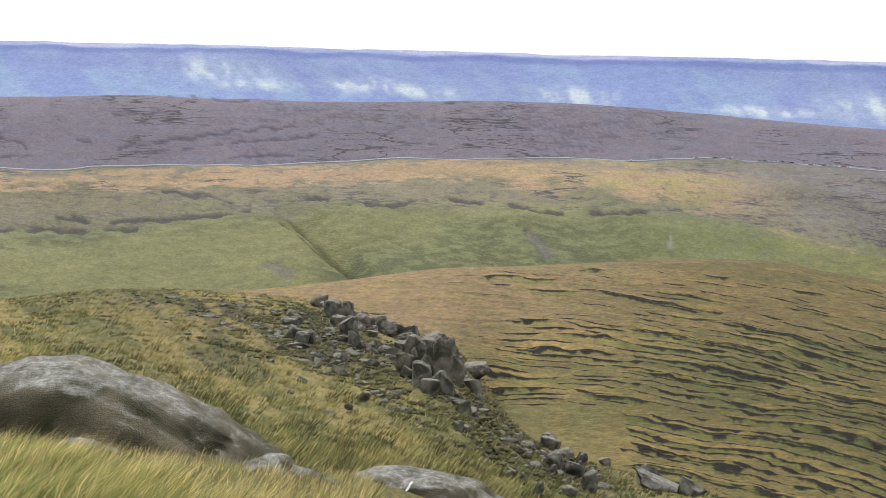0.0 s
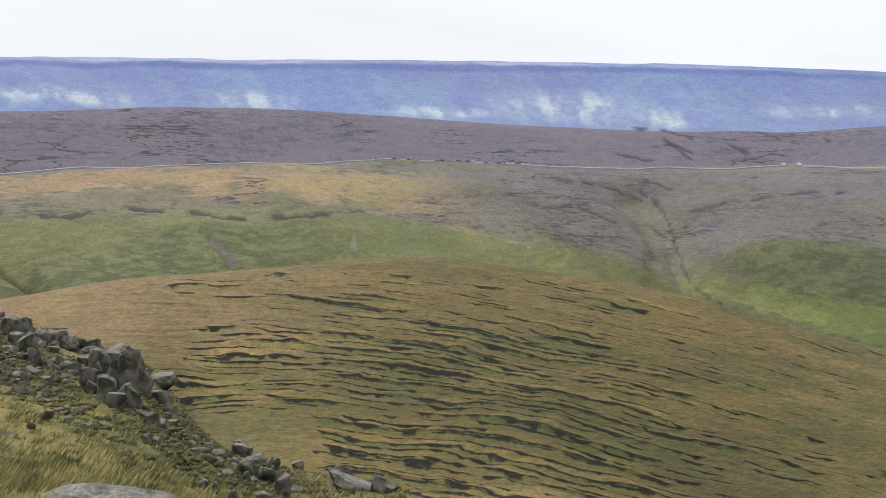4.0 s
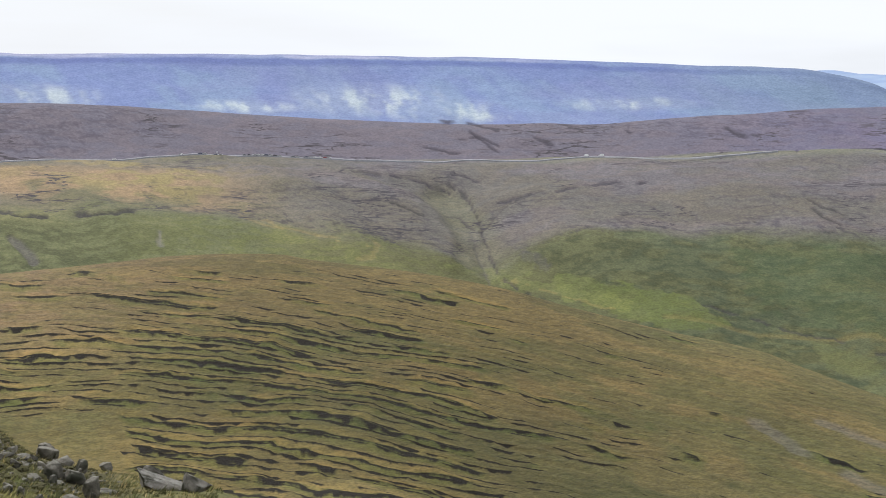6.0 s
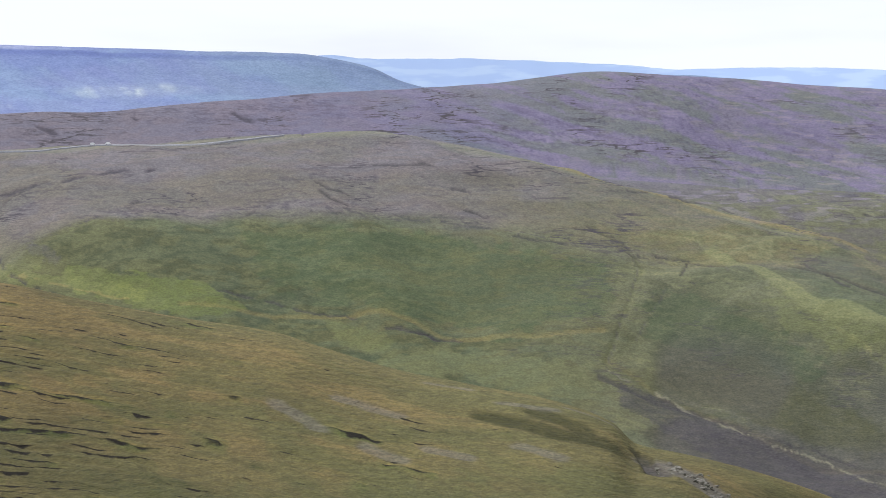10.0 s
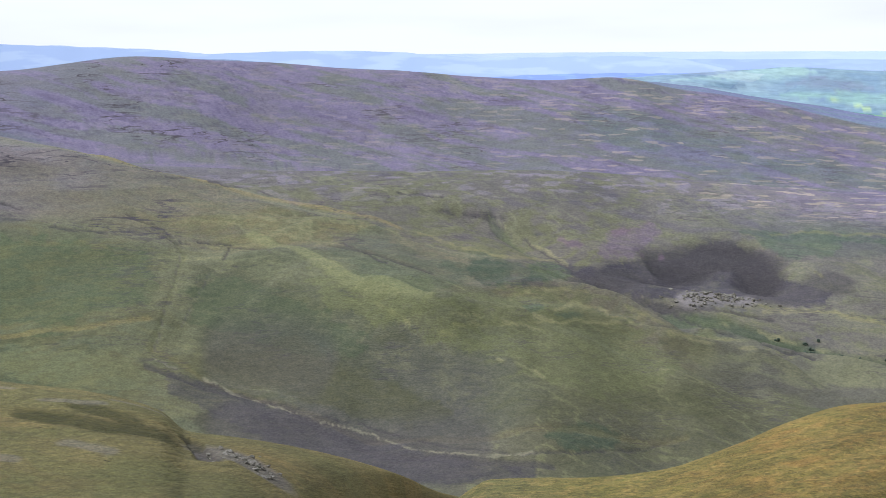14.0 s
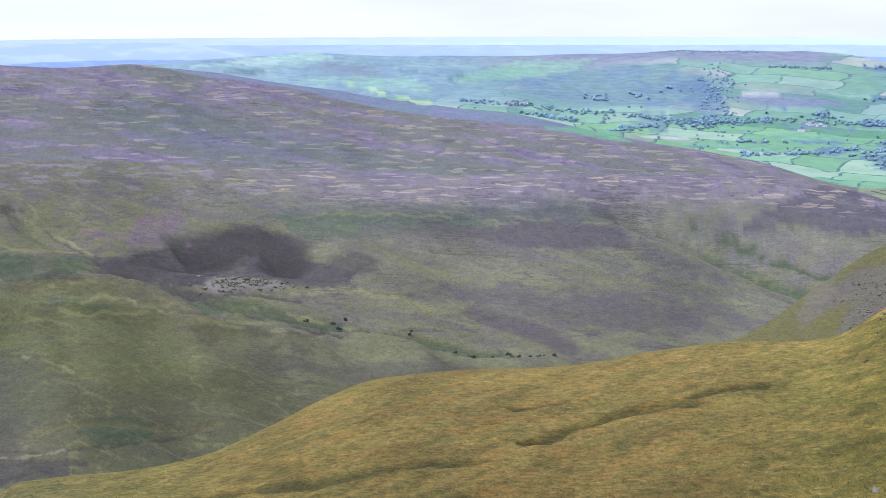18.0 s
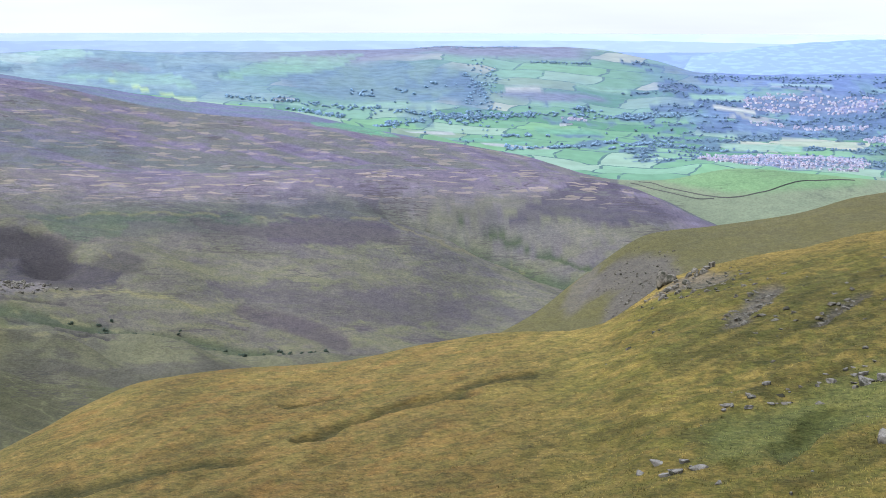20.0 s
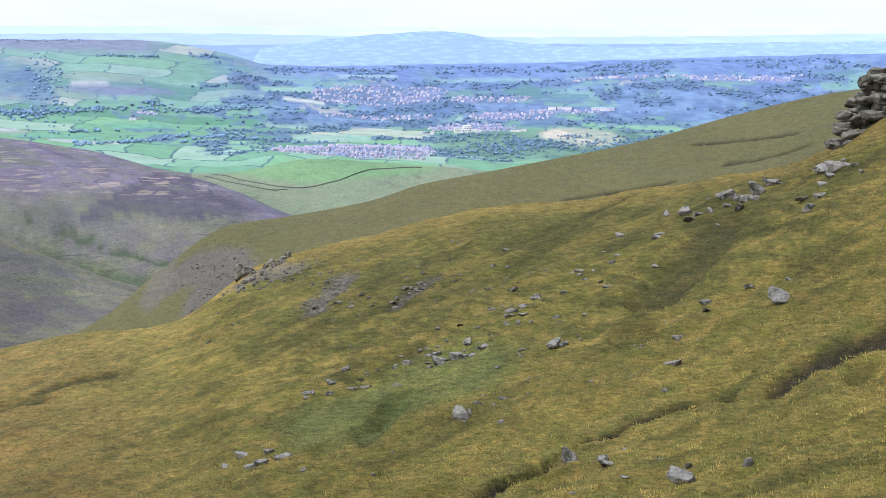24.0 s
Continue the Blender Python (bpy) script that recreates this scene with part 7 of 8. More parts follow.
STREWN = [(-4.49, 77, 0.55, 0.32, 0.25), (-3.89, 70, 0.40, 0.26, 0.16), (-4.25, 68, 0.28, 0.17, 0.10), (-2.12, 90, 0.70, 0.48, 0.37), (-2.30, 93, 0.38, 0.31, 0.20), (-1.21, 77, 0.57, 0.41, 0.34), (-2.86, 61, 0.25, 0.31, 0.26), (-3.11, 68, 0.21, 0.21, 0.20), (-3.37, 84, 0.52, 0.22, 0.21), (-3.72, 83, 0.43, 0.22, 0.18), (-5.13, 64, 0.24, 0.13, 0.12), (-3.39, 57, 0.21, 0.14, 0.15), (-2.17, 81, 0.25, 0.17, 0.08)]
BELOW = [(0.86, 69, 0.57, 0.37, 0.31), (1.22, 70, 0.37, 0.29, 0.20), (0.76, 58, 0.24, 0.24, 0.23), (1.60, 66, 0.27, 0.22, 0.15), (1.84, 69, 0.21, 0.21, 0.04), (1.00, 61, 0.19, 0.13, 0.07), (2.45, 71, 0.32, 0.16, 0.09), (3.06, 71, 0.29, 0.26, 0.18), (4.19, 112, 0.69, 0.57, 0.91), (4.45, 74, 0.58, 0.52, 0.39), (3.22, 53, 0.15, 0.24, 0.18), (2.73, 53, 0.22, 0.20, 0.19), (1.75, 55, 0.17, 0.10, 0.05)]
FOOT = [(4.41, 72, 0.56, 0.56, 0.41), (4.84, 94, 0.60, 0.43, 0.29), (5.45, 86, 0.44, 0.55, 0.43), (5.16, 72, 0.56, 0.41, 0.26), (5.78, 62, 0.40, 0.57, 0.46), (3.22, 53, 0.16, 0.27, 0.19), (2.69, 51, 0.20, 0.20, 0.14), (3.84, 48, 0.15, 0.31, 0.19), (4.23, 108, 0.83, 0.61, 0.53), (6.27, 112, 0.58, 0.35, 1.19), (5.04, 54, 0.31, 0.22, 0.14), (4.02, 81, 0.31, 0.27, 0.23)]
LYING = [(8.00, 78, 0.60, 0.50, 0.38), (8.31, 67, 1.12, 0.34, 0.29), (9.53, 66, 0.71, 0.47, 0.38)]


def crag(label, blocks, meshes, base, seed, lean, extra=0, fat=1.0):
    """Blocks of one outcrop, leaning and turned about at random, with smaller pieces wedged between them."""
    rg = random.Random(seed)
    pieces = []
    for az, r, w, h, up in blocks:
        pieces.append((az, r, (w * fat, min(w * 1.1 * fat, 1.3), h * 1.05), up - 0.2 * h, rg.uniform(-40, 40), rg.uniform(-8, 8), rg.uniform(*lean)))
        for _ in range(extra):
            k = rg.uniform(0.25, 0.5)
            pieces.append((az + rg.gauss(0, 0.7 * w / r * 57), r + rg.uniform(-2.5, 2.5), (w * k, w * k, h * k), rg.uniform(0.0, 0.8) * up, rg.uniform(0, 180), rg.uniform(-15, 15), rg.uniform(*lean)))
    return outcrop(label, pieces, meshes, base, seed)


def strung(points, many, size, flat, seed):
    """Blocks along a line of bearings and distances: bearing, distance, half width, half height, height over the turf."""
    rg = random.Random(seed)
    out = []
    for k in range(many):
        f = (k + rg.uniform(-0.4, 0.4)) / many * (len(points) - 1)
        j = min(max(int(f), 0), len(points) - 2)
        (a0, r0), (a1, r1) = points[j], points[j + 1]
        w = rg.uniform(*size)
        h = w * rg.uniform(*flat)
        out.append((a0 + (a1 - a0) * (f - j) + rg.gauss(0, 0.12), r0 + (r1 - r0) * (f - j) + rg.gauss(0, 1.5), w, h, h * rg.uniform(0.35, 0.8)))
    return out


crag("dark leaning gritstone blocks crowded along the shoulder's crest", strung([(-4.4, 128), (-3.8, 119), (-3.2, 109), (-2.45, 112), (-1.7, 113), (-0.9, 112)], 30, (0.35, 0.85), (0.6, 1.3), 21), CRAG_MESHES, (-2.6, 112), 22, (-34, 14), 1, 1.2)
crag("grey gritstone slabs sunk in the slope under the crest", strung([(-5.6, 104), (-4.6, 92), (-3.8, 93), (-3.0, 91), (-2.1, 92), (-1.4, 86)], 24, (0.25, 0.6), (0.3, 0.6), 23), SLAB_MESHES, (-3.6, 92), 24, (14, 36))
crag("broken gritstone rubble down the flank of the prow", strung([(-0.6, 76), (0.5, 70), (1.6, 78), (2.7, 86), (4.0, 90), (5.2, 84)], 24, (0.18, 0.5), (0.4, 0.9), 25), SLAB_MESHES, (2.2, 80), 26, (10, 36))
crag("dark jointed gritstone prow leaning from the grassy shoulder", PROW, CRAG_MESHES, (-0.2, 80), 3, (-14, 2), 1, 1.55)
crag("dark broken gritstone crag along the crest of the shoulder", UPPER, CRAG_MESHES, (-3.2, 105), 8, (-24, 12), 1)
crag("pale rounded gritstone blocks grouped on the slope", PALE, BLOCK_MESHES, (-5.2, 88), 4, (10, 24))
crag("grey gritstone blocks half buried in heather below the crag", STREWN, SLAB_MESHES, (-3.2, 78), 9, (12, 32))
crag("broken gritstone blocks trailing down the slope below the prow", BELOW, CRAG_MESHES, (1.8, 68), 10, (10, 28), 1)
crag("tumbled gritstone blocks on the steep grass below the crag", FOOT, CRAG_MESHES, (4.8, 75), 5, (0, 26), 1)
for az, r, w, h, up in LYING:
    ob = tagged(new("boulder", rng.choice(BLOCK_MESHES)), "grey gritstone boulder lying on the grass slope", "boulder", "boulders below the crag")
    x, y = xy(az, r)
    ob.matrix_world = pose(x, y, ground_at(az, r) + up - 0.1 * h, 0, 20, -az) @ Matrix.Diagonal((w * 1.1, w * 0.8, h * 1.1, 1))


def scatter(count, name, label, category, group, meshes, area, sizes, seed, lift=0.15, flat=0.6):
    rg = random.Random(seed)
    for _ in range(count):
        (az, r), s = area(rg), rg.uniform(*sizes) ** 1.0
        if rg.random() < 0.25:
            s *= 1.5
        ob = tagged(new(name, rg.choice(meshes)), label, category, group)
        ob.matrix_world = seat_matrix(az, r, (s * rg.uniform(0.8, 1.5), s * rg.uniform(0.7, 1.0), s * rg.uniform(0.35, flat)), rg.uniform(0, 180), (rg.uniform(-12, 12), rg.uniform(-12, 12)), lift)


def on_line(points, wide_a, wide_r):
    """Places strewn along a line of bearings and distances."""
    def area(rg):
        k = rg.randrange(len(points) - 1)
        t = rg.random()
        (a0, r0), (a1, r1) = points[k], points[k + 1]
        return a0 + (a1 - a0) * t + rg.gauss(0, wide_a), max(20, r0 + (r1 - r0) * t + rg.gauss(0, wide_r))
    return area


scatter(100, "stone", "small grey gritstone scree stone in the grass", "stone", "scree by the crag", SMALL_MESHES, on_line([(-11, 112), (-7.5, 100), (-5, 86), (-2.5, 72)], 1.0, 9), (0.12, 0.38), 31)
scatter(70, "stone", "small grey gritstone scree stone in the grass", "stone", "scree by the crag", SMALL_MESHES, on_line([(-3.5, 84), (0.5, 74), (3, 80), (5.5, 72)], 1.0, 7), (0.12, 0.42), 32)
# the far-facing slope and its boulders
BANDS = (([(89.8, 107), (91.8, 108), (93.2, 108), (94.8, 111), (96.5, 109), (97.4, 113)], 0.45, 2.5, 46, (0.10, 0.36)), ([(97, 112), (99.5, 122), (101.4, 132), (103.5, 130)], 0.7, 4, 24, (0.12, 0.4)),
         ([(87.5, 90), (89, 87), (90, 86)], 0.3, 1.5, 7, (0.25, 0.55)), ([(101, 134), (103.5, 138), (105.5, 142), (107.5, 146)], 0.8, 6, 22, (0.2, 0.75)), ([(108, 122), (110, 128), (111.5, 124)], 0.5, 5, 12, (0.25, 0.7)),
         ([(94, 90), (100, 92), (106, 88)], 2.5, 9, 26, (0.08, 0.2)), ([(100.5, 69), (104.9, 60), (107, 60)], 0.9, 3, 8, (0.15, 0.4)), ([(96.5, 102), (100, 106), (108, 92)], 1.5, 5, 12, (0.2, 0.5)))
for k, (line, wa, wr, many, sizes) in enumerate(BANDS):
    scatter(many, "boulder", "weathered grey gritstone boulder on the grassy hillside", "boulder", "boulders on the hillside", BLOCK_MESHES, on_line(line, wa, wr), sizes, 40 + k, 0.3, 0.8)


def scree(label, places, meshes, sizes, seed):
    """Loose stones too many to pick apart: one mesh."""
    rg = random.Random(seed)
    vs, fs, base = [], [], 0
    for area, count in places:
        for _ in range(count):
            az, r = area(rg)
            sz = rg.uniform(*sizes)
            m = seat_matrix(az, r, (sz * rg.uniform(0.8, 1.5), sz, sz * rg.uniform(0.4, 0.8)), rg.uniform(0, 180), (rg.uniform(-15, 15), rg.uniform(-15, 15)), 0.15)
            me = rg.choice(meshes)
            co = np.empty(len(me.vertices) * 3)
            me.vertices.foreach_get("co", co)
            vs.append(co.reshape(-1, 3) @ np.array(m.to_3x3()).T + np.array(m.translation))
            idx = np.empty(len(me.polygons) * 3, int)
            me.loops.foreach_get("vertex_index", idx)
            fs.append(idx.reshape(-1, 3) + base)
            base += len(me.vertices)
    me = mesh_from("scree", np.concatenate(vs), np.concatenate(fs), smooth=False)
    me.materials.append(M_RUBBLE)
    return tagged(new("scree", me), label, "scree", kind="stuff")


scree("grey scree runs of broken stone on the hillside", [(on_line([(88.4, 236), (89.6, 212), (90.2, 195)], 0.6, 8), 70), (on_line([(92.2, 176), (91.6, 166), (90.8, 152)], 0.4, 6), 70),
      (on_line([(95.4, 150), (94.5, 146), (93.9, 140)], 0.2, 2), 30), (on_line([(89, 200), (94, 150), (100, 125)], 2.0, 14), 90)], SMALL_MESHES, (0.12, 0.42), 51)
scree("fallen stones on the far shoulder", [(on_line([(86.1, 560), (87.6, 521), (88, 490), (86.8, 504)], 0.5, 14), 160)], SMALL_MESHES, (0.25, 0.7), 52)
scree("block scree below the heathery bank", [(on_line([(62.8, 1025), (64, 1060), (65.2, 1090)], 0.35, 12), 150)], SMALL_MESHES, (0.8, 2.2), 53)
scree("loose stones in the grass below the crag", [(on_line([(-13, 122), (-8, 104), (-5, 88), (-1, 74), (3, 84), (6, 70)], 1.6, 12), 260)], SMALL_MESHES, (0.08, 0.25), 54)
scree("pale stones on the spur's grass", [(on_line([(45, 319), (46.4, 312), (47.1, 304)], 0.4, 6), 70)], SMALL_MESHES, (0.3, 0.8), 55)
for az, r, size, turn in ((96.4, 87, (0.75, 0.6, 0.55), 20), (96.3, 108, (0.75, 0.5, 0.4), 10), (95.6, 107.5, (0.7, 0.5, 0.32), 50), (107.3, 143, (0.95, 0.75, 0.75), 30), (106.9, 140, (0.95, 0.7, 0.5), 0), (107.8, 146, (1.0, 0.7, 0.5), 60),
                          (108.2, 92, (1.2, 0.8, 0.4), 15), (104.9, 60, (0.9, 0.6, 0.3), 20), (100.6, 69, (0.6, 0.45, 0.4), 40)):
    ob = tagged(new("boulder", rng.choice(BLOCK_MESHES)), "large grey gritstone block lying on the hillside", "boulder", "boulders on the hillside")
    ob.matrix_world = seat_matrix(az, r, size, turn, (0, -8), 0.45)
# small crags: on the shoulder's brow and the tor on the skyline
brow = []
for k in range(18):
    az, r = 88.0 + rng.uniform(-0.3, 2.0), 245 - rng.uniform(0, 45)
    s = rng.uniform(0.3, 0.9)
    brow.append((az, r, (s, s * 0.8, s * rng.uniform(0.6, 1.3)), s * 0.3, rng.uniform(0, 90), rng.uniform(-10, 10), rng.uniform(-25, 0)))
brow += [(88.2, 246, (1.4, 1.3, 1.9), 0.5, 20, 0, -20), (88.45, 243, (1.2, 1.0, 1.3), 0.4, 60, 0, -16)]
outcrop("low dark gritstone crag breaking the brow of the slope", brow, CRAG_MESHES, (88.8, 232), 6)
tor = []
for layer in range(9):
    for k in range(7):
        az = 110.15 + 0.42 * k + rng.uniform(-0.1, 0.1) + 0.05 * (layer % 2)
        if az < 109.95 + (0.3 * (layer - 5) if layer > 5 else 0):
            continue
        tor.append((az, 150 + rng.uniform(-1.2, 1.2), (rng.uniform(0.75, 1.15), rng.uniform(0.9, 1.3), rng.uniform(0.42, 0.62)), -0.7 + 0.66 * layer + rng.uniform(-0.12, 0.12), rng.uniform(-25, 25), rng.uniform(-5, 5), rng.uniform(-6, 6)))
outcrop("dark layered gritstone tor on the brow of the hill", tor, CRAG_MESHES, (111.2, 150), 7)

# ---- grass: long tufts by the viewpoint, tussocks over the near slopes ----
def grass_material():
    m = bpy.data.materials.new("dry_grass")
    m.use_nodes = True
    n, l = m.node_tree.nodes, m.node_tree.links
    b = n["Principled BSDF"]
    b.inputs["Roughness"].default_value, b.inputs["Specular IOR Level"].default_value = 0.7, 0.2
    at, geo = n.new("ShaderNodeAttribute"), n.new("ShaderNodeNewGeometry")
    at.attribute_name = "cover"
    mr, sc = n.new("ShaderNodeMapRange"), n.new("ShaderNodeVectorMath")
    mr.inputs["To Min"].default_value, mr.inputs["To Max"].default_value = 0.5, 1.5
    sc.operation = "SCALE"
    l.new(geo.outputs["Random Per Island"], mr.inputs["Value"])
    l.new(at.outputs["Color"], sc.inputs[0])
    l.new(mr.outputs["Result"], sc.inputs["Scale"])
    l.new(sc.outputs["Vector"], b.inputs["Base Color"])
    tr, mix = n.new("ShaderNodeBsdfTranslucent"), n.new("ShaderNodeMixShader")
    l.new(sc.outputs["Vector"], tr.inputs["Color"])
    mix.inputs[0].default_value = 0.5
    l.new(b.outputs["BSDF"], mix.inputs[1])
    l.new(tr.outputs["BSDF"], mix.inputs[2])
    l.new(mix.outputs["Shader"], n["Material Output"].inputs["Surface"])
    return m


M_GRASS = grass_material()


def sward(name, label, az, r, blades, height, width, spread, seed, bright=1.0, joints=1, straw=0.3, wind=0.55, grain=0.37, hue=(1, 1, 1)):
    """Grass tufts at the bearings and distances given, all in one mesh: each blade tapers and leans with the wind."""
    rg = np.random.RandomState(seed)
    n = len(az)
    z, i, u, hag, e = land(az, r)
    c = cover(az, r, i, u, hag, e)
    a = np.repeat(np.arange(n), blades)
    N = len(a)
    x, y = r * np.sin(np.radians(az)), r * np.cos(np.radians(az))
    size = np.repeat(rg.uniform(0.55, 1.25, n), blades)
    th, rad = rg.uniform(0, 2 * np.pi, N), np.sqrt(rg.uniform(0, 1, N)) * spread * size
    bx, by, bz = x[a] + rad * np.cos(th), y[a] + rad * np.sin(th), z[a] - 0.04
    h = height * size * rg.uniform(0.6, 1.15, N)
    wide = width * rg.uniform(0.6, 1.3, N)
    sway = np.repeat(rg.normal(0, 0.22, n), blades) + rg.normal(0, 0.16, N)
    lean = np.stack((wind + sway + 0.35 * np.cos(th) * rad / spread, 0.1 + 0.35 * np.sin(th) * rad / spread), 1) * (h * rg.uniform(0.4, 1.1, N))[:, None]
    ph = rg.uniform(-0.9, 0.9, N) + np.radians(az[a])
    dx, dy = np.cos(ph) * wide / 2, -np.sin(ph) * wide / 2
    pts, faces = [], []
    if joints == 1:
        v = np.stack((np.stack((bx - dx, by - dy, bz), 1), np.stack((bx + dx, by + dy, bz), 1), np.stack((bx + lean[:, 0], by + lean[:, 1], bz + h), 1)), 1)
        f = np.arange(3 * N).reshape(N, 3)
        per = 3
    else:
        m0, m1 = 0.28, 0.62
        def at(s, k):
            return np.stack((bx + lean[:, 0] * s**1.8 + k * dx * (1 - s), by + lean[:, 1] * s**1.8 + k * dy * (1 - s), bz + h * s * (1 - 0.12 * s)), 1)
        v = np.stack((at(0, -1), at(0, 1), at(0.5, -1), at(0.5, 1), at(1.0, 0)), 1)
        o = np.arange(N)[:, None] * 5
        f = np.concatenate((o + np.array([0, 1, 3]), o + np.array([0, 3, 2]), o + np.array([2, 3, 4])), 0)
        per = 5
    me = mesh_from(name, v.reshape(-1, 3), f, smooth=False)
    s1, s2 = az * 0.93 + e * 57.3 * grain, -az * grain + e * 57.3 * 0.93
    clump = 0.55 + 0.9 * step(0.3, 0.7, fbm(s1 / 0.55, s2 / 0.16, 3, seed + 60, 0.6))
    tint = c[a] * bright * clump[a][:, None] * np.array(hue)
    dry = rg.uniform(0, 1, N) < straw
    tint = np.where(dry[:, None], np.array((0.34, 0.27, 0.125)) * bright, tint)
    col = np.repeat(tint, per, 0)
    att = me.attributes.new("cover", "FLOAT_COLOR", "POINT")
    att.data.foreach_set("color", np.concatenate((col, np.ones((len(col), 1))), 1).astype(np.float32).ravel())
    me.materials.append(M_GRASS)
    return tagged(new(name, me), label, "grass", kind="stuff")


rg = np.random.RandomState(3)
k = 1500
tuft_az = rg.uniform(-18, -3.5, k)
edge_r = np.interp(tuft_az, [-18, -16, -13, -10, -7, -5], [15.2, 13.8, 11.4, 9.9, 9.0, 8.7])
tuft_r = 7.6 + (edge_r - 7.6) * np.sqrt(rg.uniform(0, 1, k))
sward("long_grass", "long wind-blown green grass round the boulders", tuft_az, tuft_r, 28, 0.21, 0.008, 0.14, 4, 1.9, 2, 0.24, 0.75, 0.0, (0.80, 1.0, 0.75))
k = 260
tuft_az = rg.uniform(-18, -4.5, k)
edge_r = np.interp(tuft_az, [-18, -16, -13, -10, -7, -5], [15.4, 14.2, 11.6, 10.0, 9.1, 8.8])
sward("straw_grass", "tall pale straw stalks standing out of the grass", tuft_az, 7.8 + (edge_r - 7.8) * rg.uniform(0, 1, k) ** 0.4, 16, 0.30, 0.006, 0.12, 14, 2.2, 2, 0.75, 0.8, 0.0)
k = 1500
sward("rough_grass", "short green and straw grass between the boulders", rg.uniform(-18, -2.5, k), rg.uniform(10, 24, k), 12, 0.15, 0.010, 0.14, 9, 1.8, 1, 0.25)
k = 500
sward("rough_grass", "short green and straw grass behind the slab", rg.uniform(-2.5, 4, k), rg.uniform(24, 34, k), 12, 0.15, 0.014, 0.16, 19, 1.6, 1, 0.2)
k = 14000
slope_az, slope_r = rg.uniform(-18, 10.5, k), np.exp(rg.uniform(math.log(18), math.log(165), k))
slope_r = np.where((slope_az > -5) & (slope_az < 5) & (slope_r < 23.5), slope_r * 1.35, slope_r)
sward("tussock_grass", "pale tussock grass on the slope below the crag", slope_az, slope_r, 8, 0.24, 0.05, 0.20, 5, 1.2, 1, 0.08, 0.8, -0.43, (0.92, 1.0, 0.95))
k = 48000
sward("tussock_grass", "green and straw tussock grass on the hillside", 54 + 60 * rg.uniform(0, 1, k) ** 0.8, np.exp(rg.uniform(math.log(42), math.log(330), k)), 6, 0.11, 0.06, 0.30, 6, 1.15, 1, 0.0, 0.55, 0.4)


# low dark heather and bilberry between the rocks of the crag
def heather(name, label, az, r, size, mat, seed):
    rg = random.Random(seed)
    z = land(az, r)[0]
    v0, f0 = ICO[1]
    vs, fs, n = [], [], 0
    for a, q, h in zip(az, r, z):
        x, y = xy(a, q)
        for _ in range(5):
            s = size * rg.uniform(0.35, 1.0)
            c = np.array((x + rg.gauss(0, size * 0.9), y + rg.gauss(0, size * 0.9), h + 0.1 * s))
            jit = np.array([[rg.uniform(0.5, 1.4)] for _ in range(len(v0))])
            vs.append(v0 * jit * np.array((s, s, s * 0.6)) + c)
            fs.append(f0 + n)
            n += len(v0)
    me = mesh_from(name, np.concatenate(vs), np.concatenate(fs), smooth=False)
    me.materials.append(mat)
    return tagged(new(name, me), label, "heather", kind="stuff")


M_HEATHER = material("heather_clumps", (0.088, 0.082, 0.040), 0.95, 0.5, 0.8, 9.0, 0.0, spec=0.1)
hr = np.random.RandomState(41)
ha = np.concatenate((hr.normal(-3.5, 2.6, 620), hr.normal(2.0, 1.8, 420)))
hd = np.concatenate((hr.uniform(62, 122, 620), hr.uniform(52, 96, 420))) + 1.2 * np.abs(ha)
heather("heather", "low dark heather and bilberry clumps among the rocks", ha, hd, 0.2, M_HEATHER, 42)

# ---- the road over the pass, its parked cars, a signpost and a mast ----
M_ROAD = material("asphalt_road", (0.26, 0.26, 0.28), 0.9, 0.15, 0.05, 0.8, 0.0)
M_GLASS = material("car_glass", (0.03, 0.035, 0.045), 0.08, 0.05, 2.0, 20.0, 0.0, spec=0.6)
M_TYRE = material("tyre_rubber", (0.02, 0.02, 0.02), 0.9, 0.1, 3.0, 20.0, 0.0)
M_GALV = material("galvanised_steel", (0.55, 0.56, 0.57), 0.4, 0.1, 2.0, 20.0, 0.0, metal=0.8)
ROAD = [(-22, 1420), (-16, 1428), (-8, 1420), (0, 1440), (5, 1480), (9.4, 1490), (12.5, 1470), (16, 1475), (20, 1500), (24, 1500), (27, 1455), (29, 1430), (31, 1440)]
road_az = np.arange(-22, 31.01, 0.1)
road_r = glide([p[0] for p in ROAD], [p[1] for p in ROAD], road_az)


def draped(name, az, r, half, up, thick):
    rows = [r - half, r + half]
    vs = []
    z = np.max([land(az, q)[0] for q in (rows[0], r, rows[1])], axis=0) + up
    for q, dz in ((rows[0], -thick), (rows[0], 0), (rows[1], 0), (rows[1], -thick)):
        vs.append(np.stack((q * np.sin(np.radians(az)), q * np.cos(np.radians(az)), z + dz), -1))
    n = len(az)
    f = []
    for j in range(3):
        k = np.arange(n - 1)
        f.append(np.stack((j * n + k, j * n + k + 1, (j + 1) * n + k + 1, (j + 1) * n + k), -1))
    return mesh_from(name, np.concatenate(vs), np.concatenate(f)[:, ::-1])


road_mesh = draped("road", road_az, road_r, 5.5, 1.0, 2.4)
road_mesh.materials.append(M_ROAD)
tagged(new("road", road_mesh), "grey two-lane moorland road over the pass", "road", kind="structure")


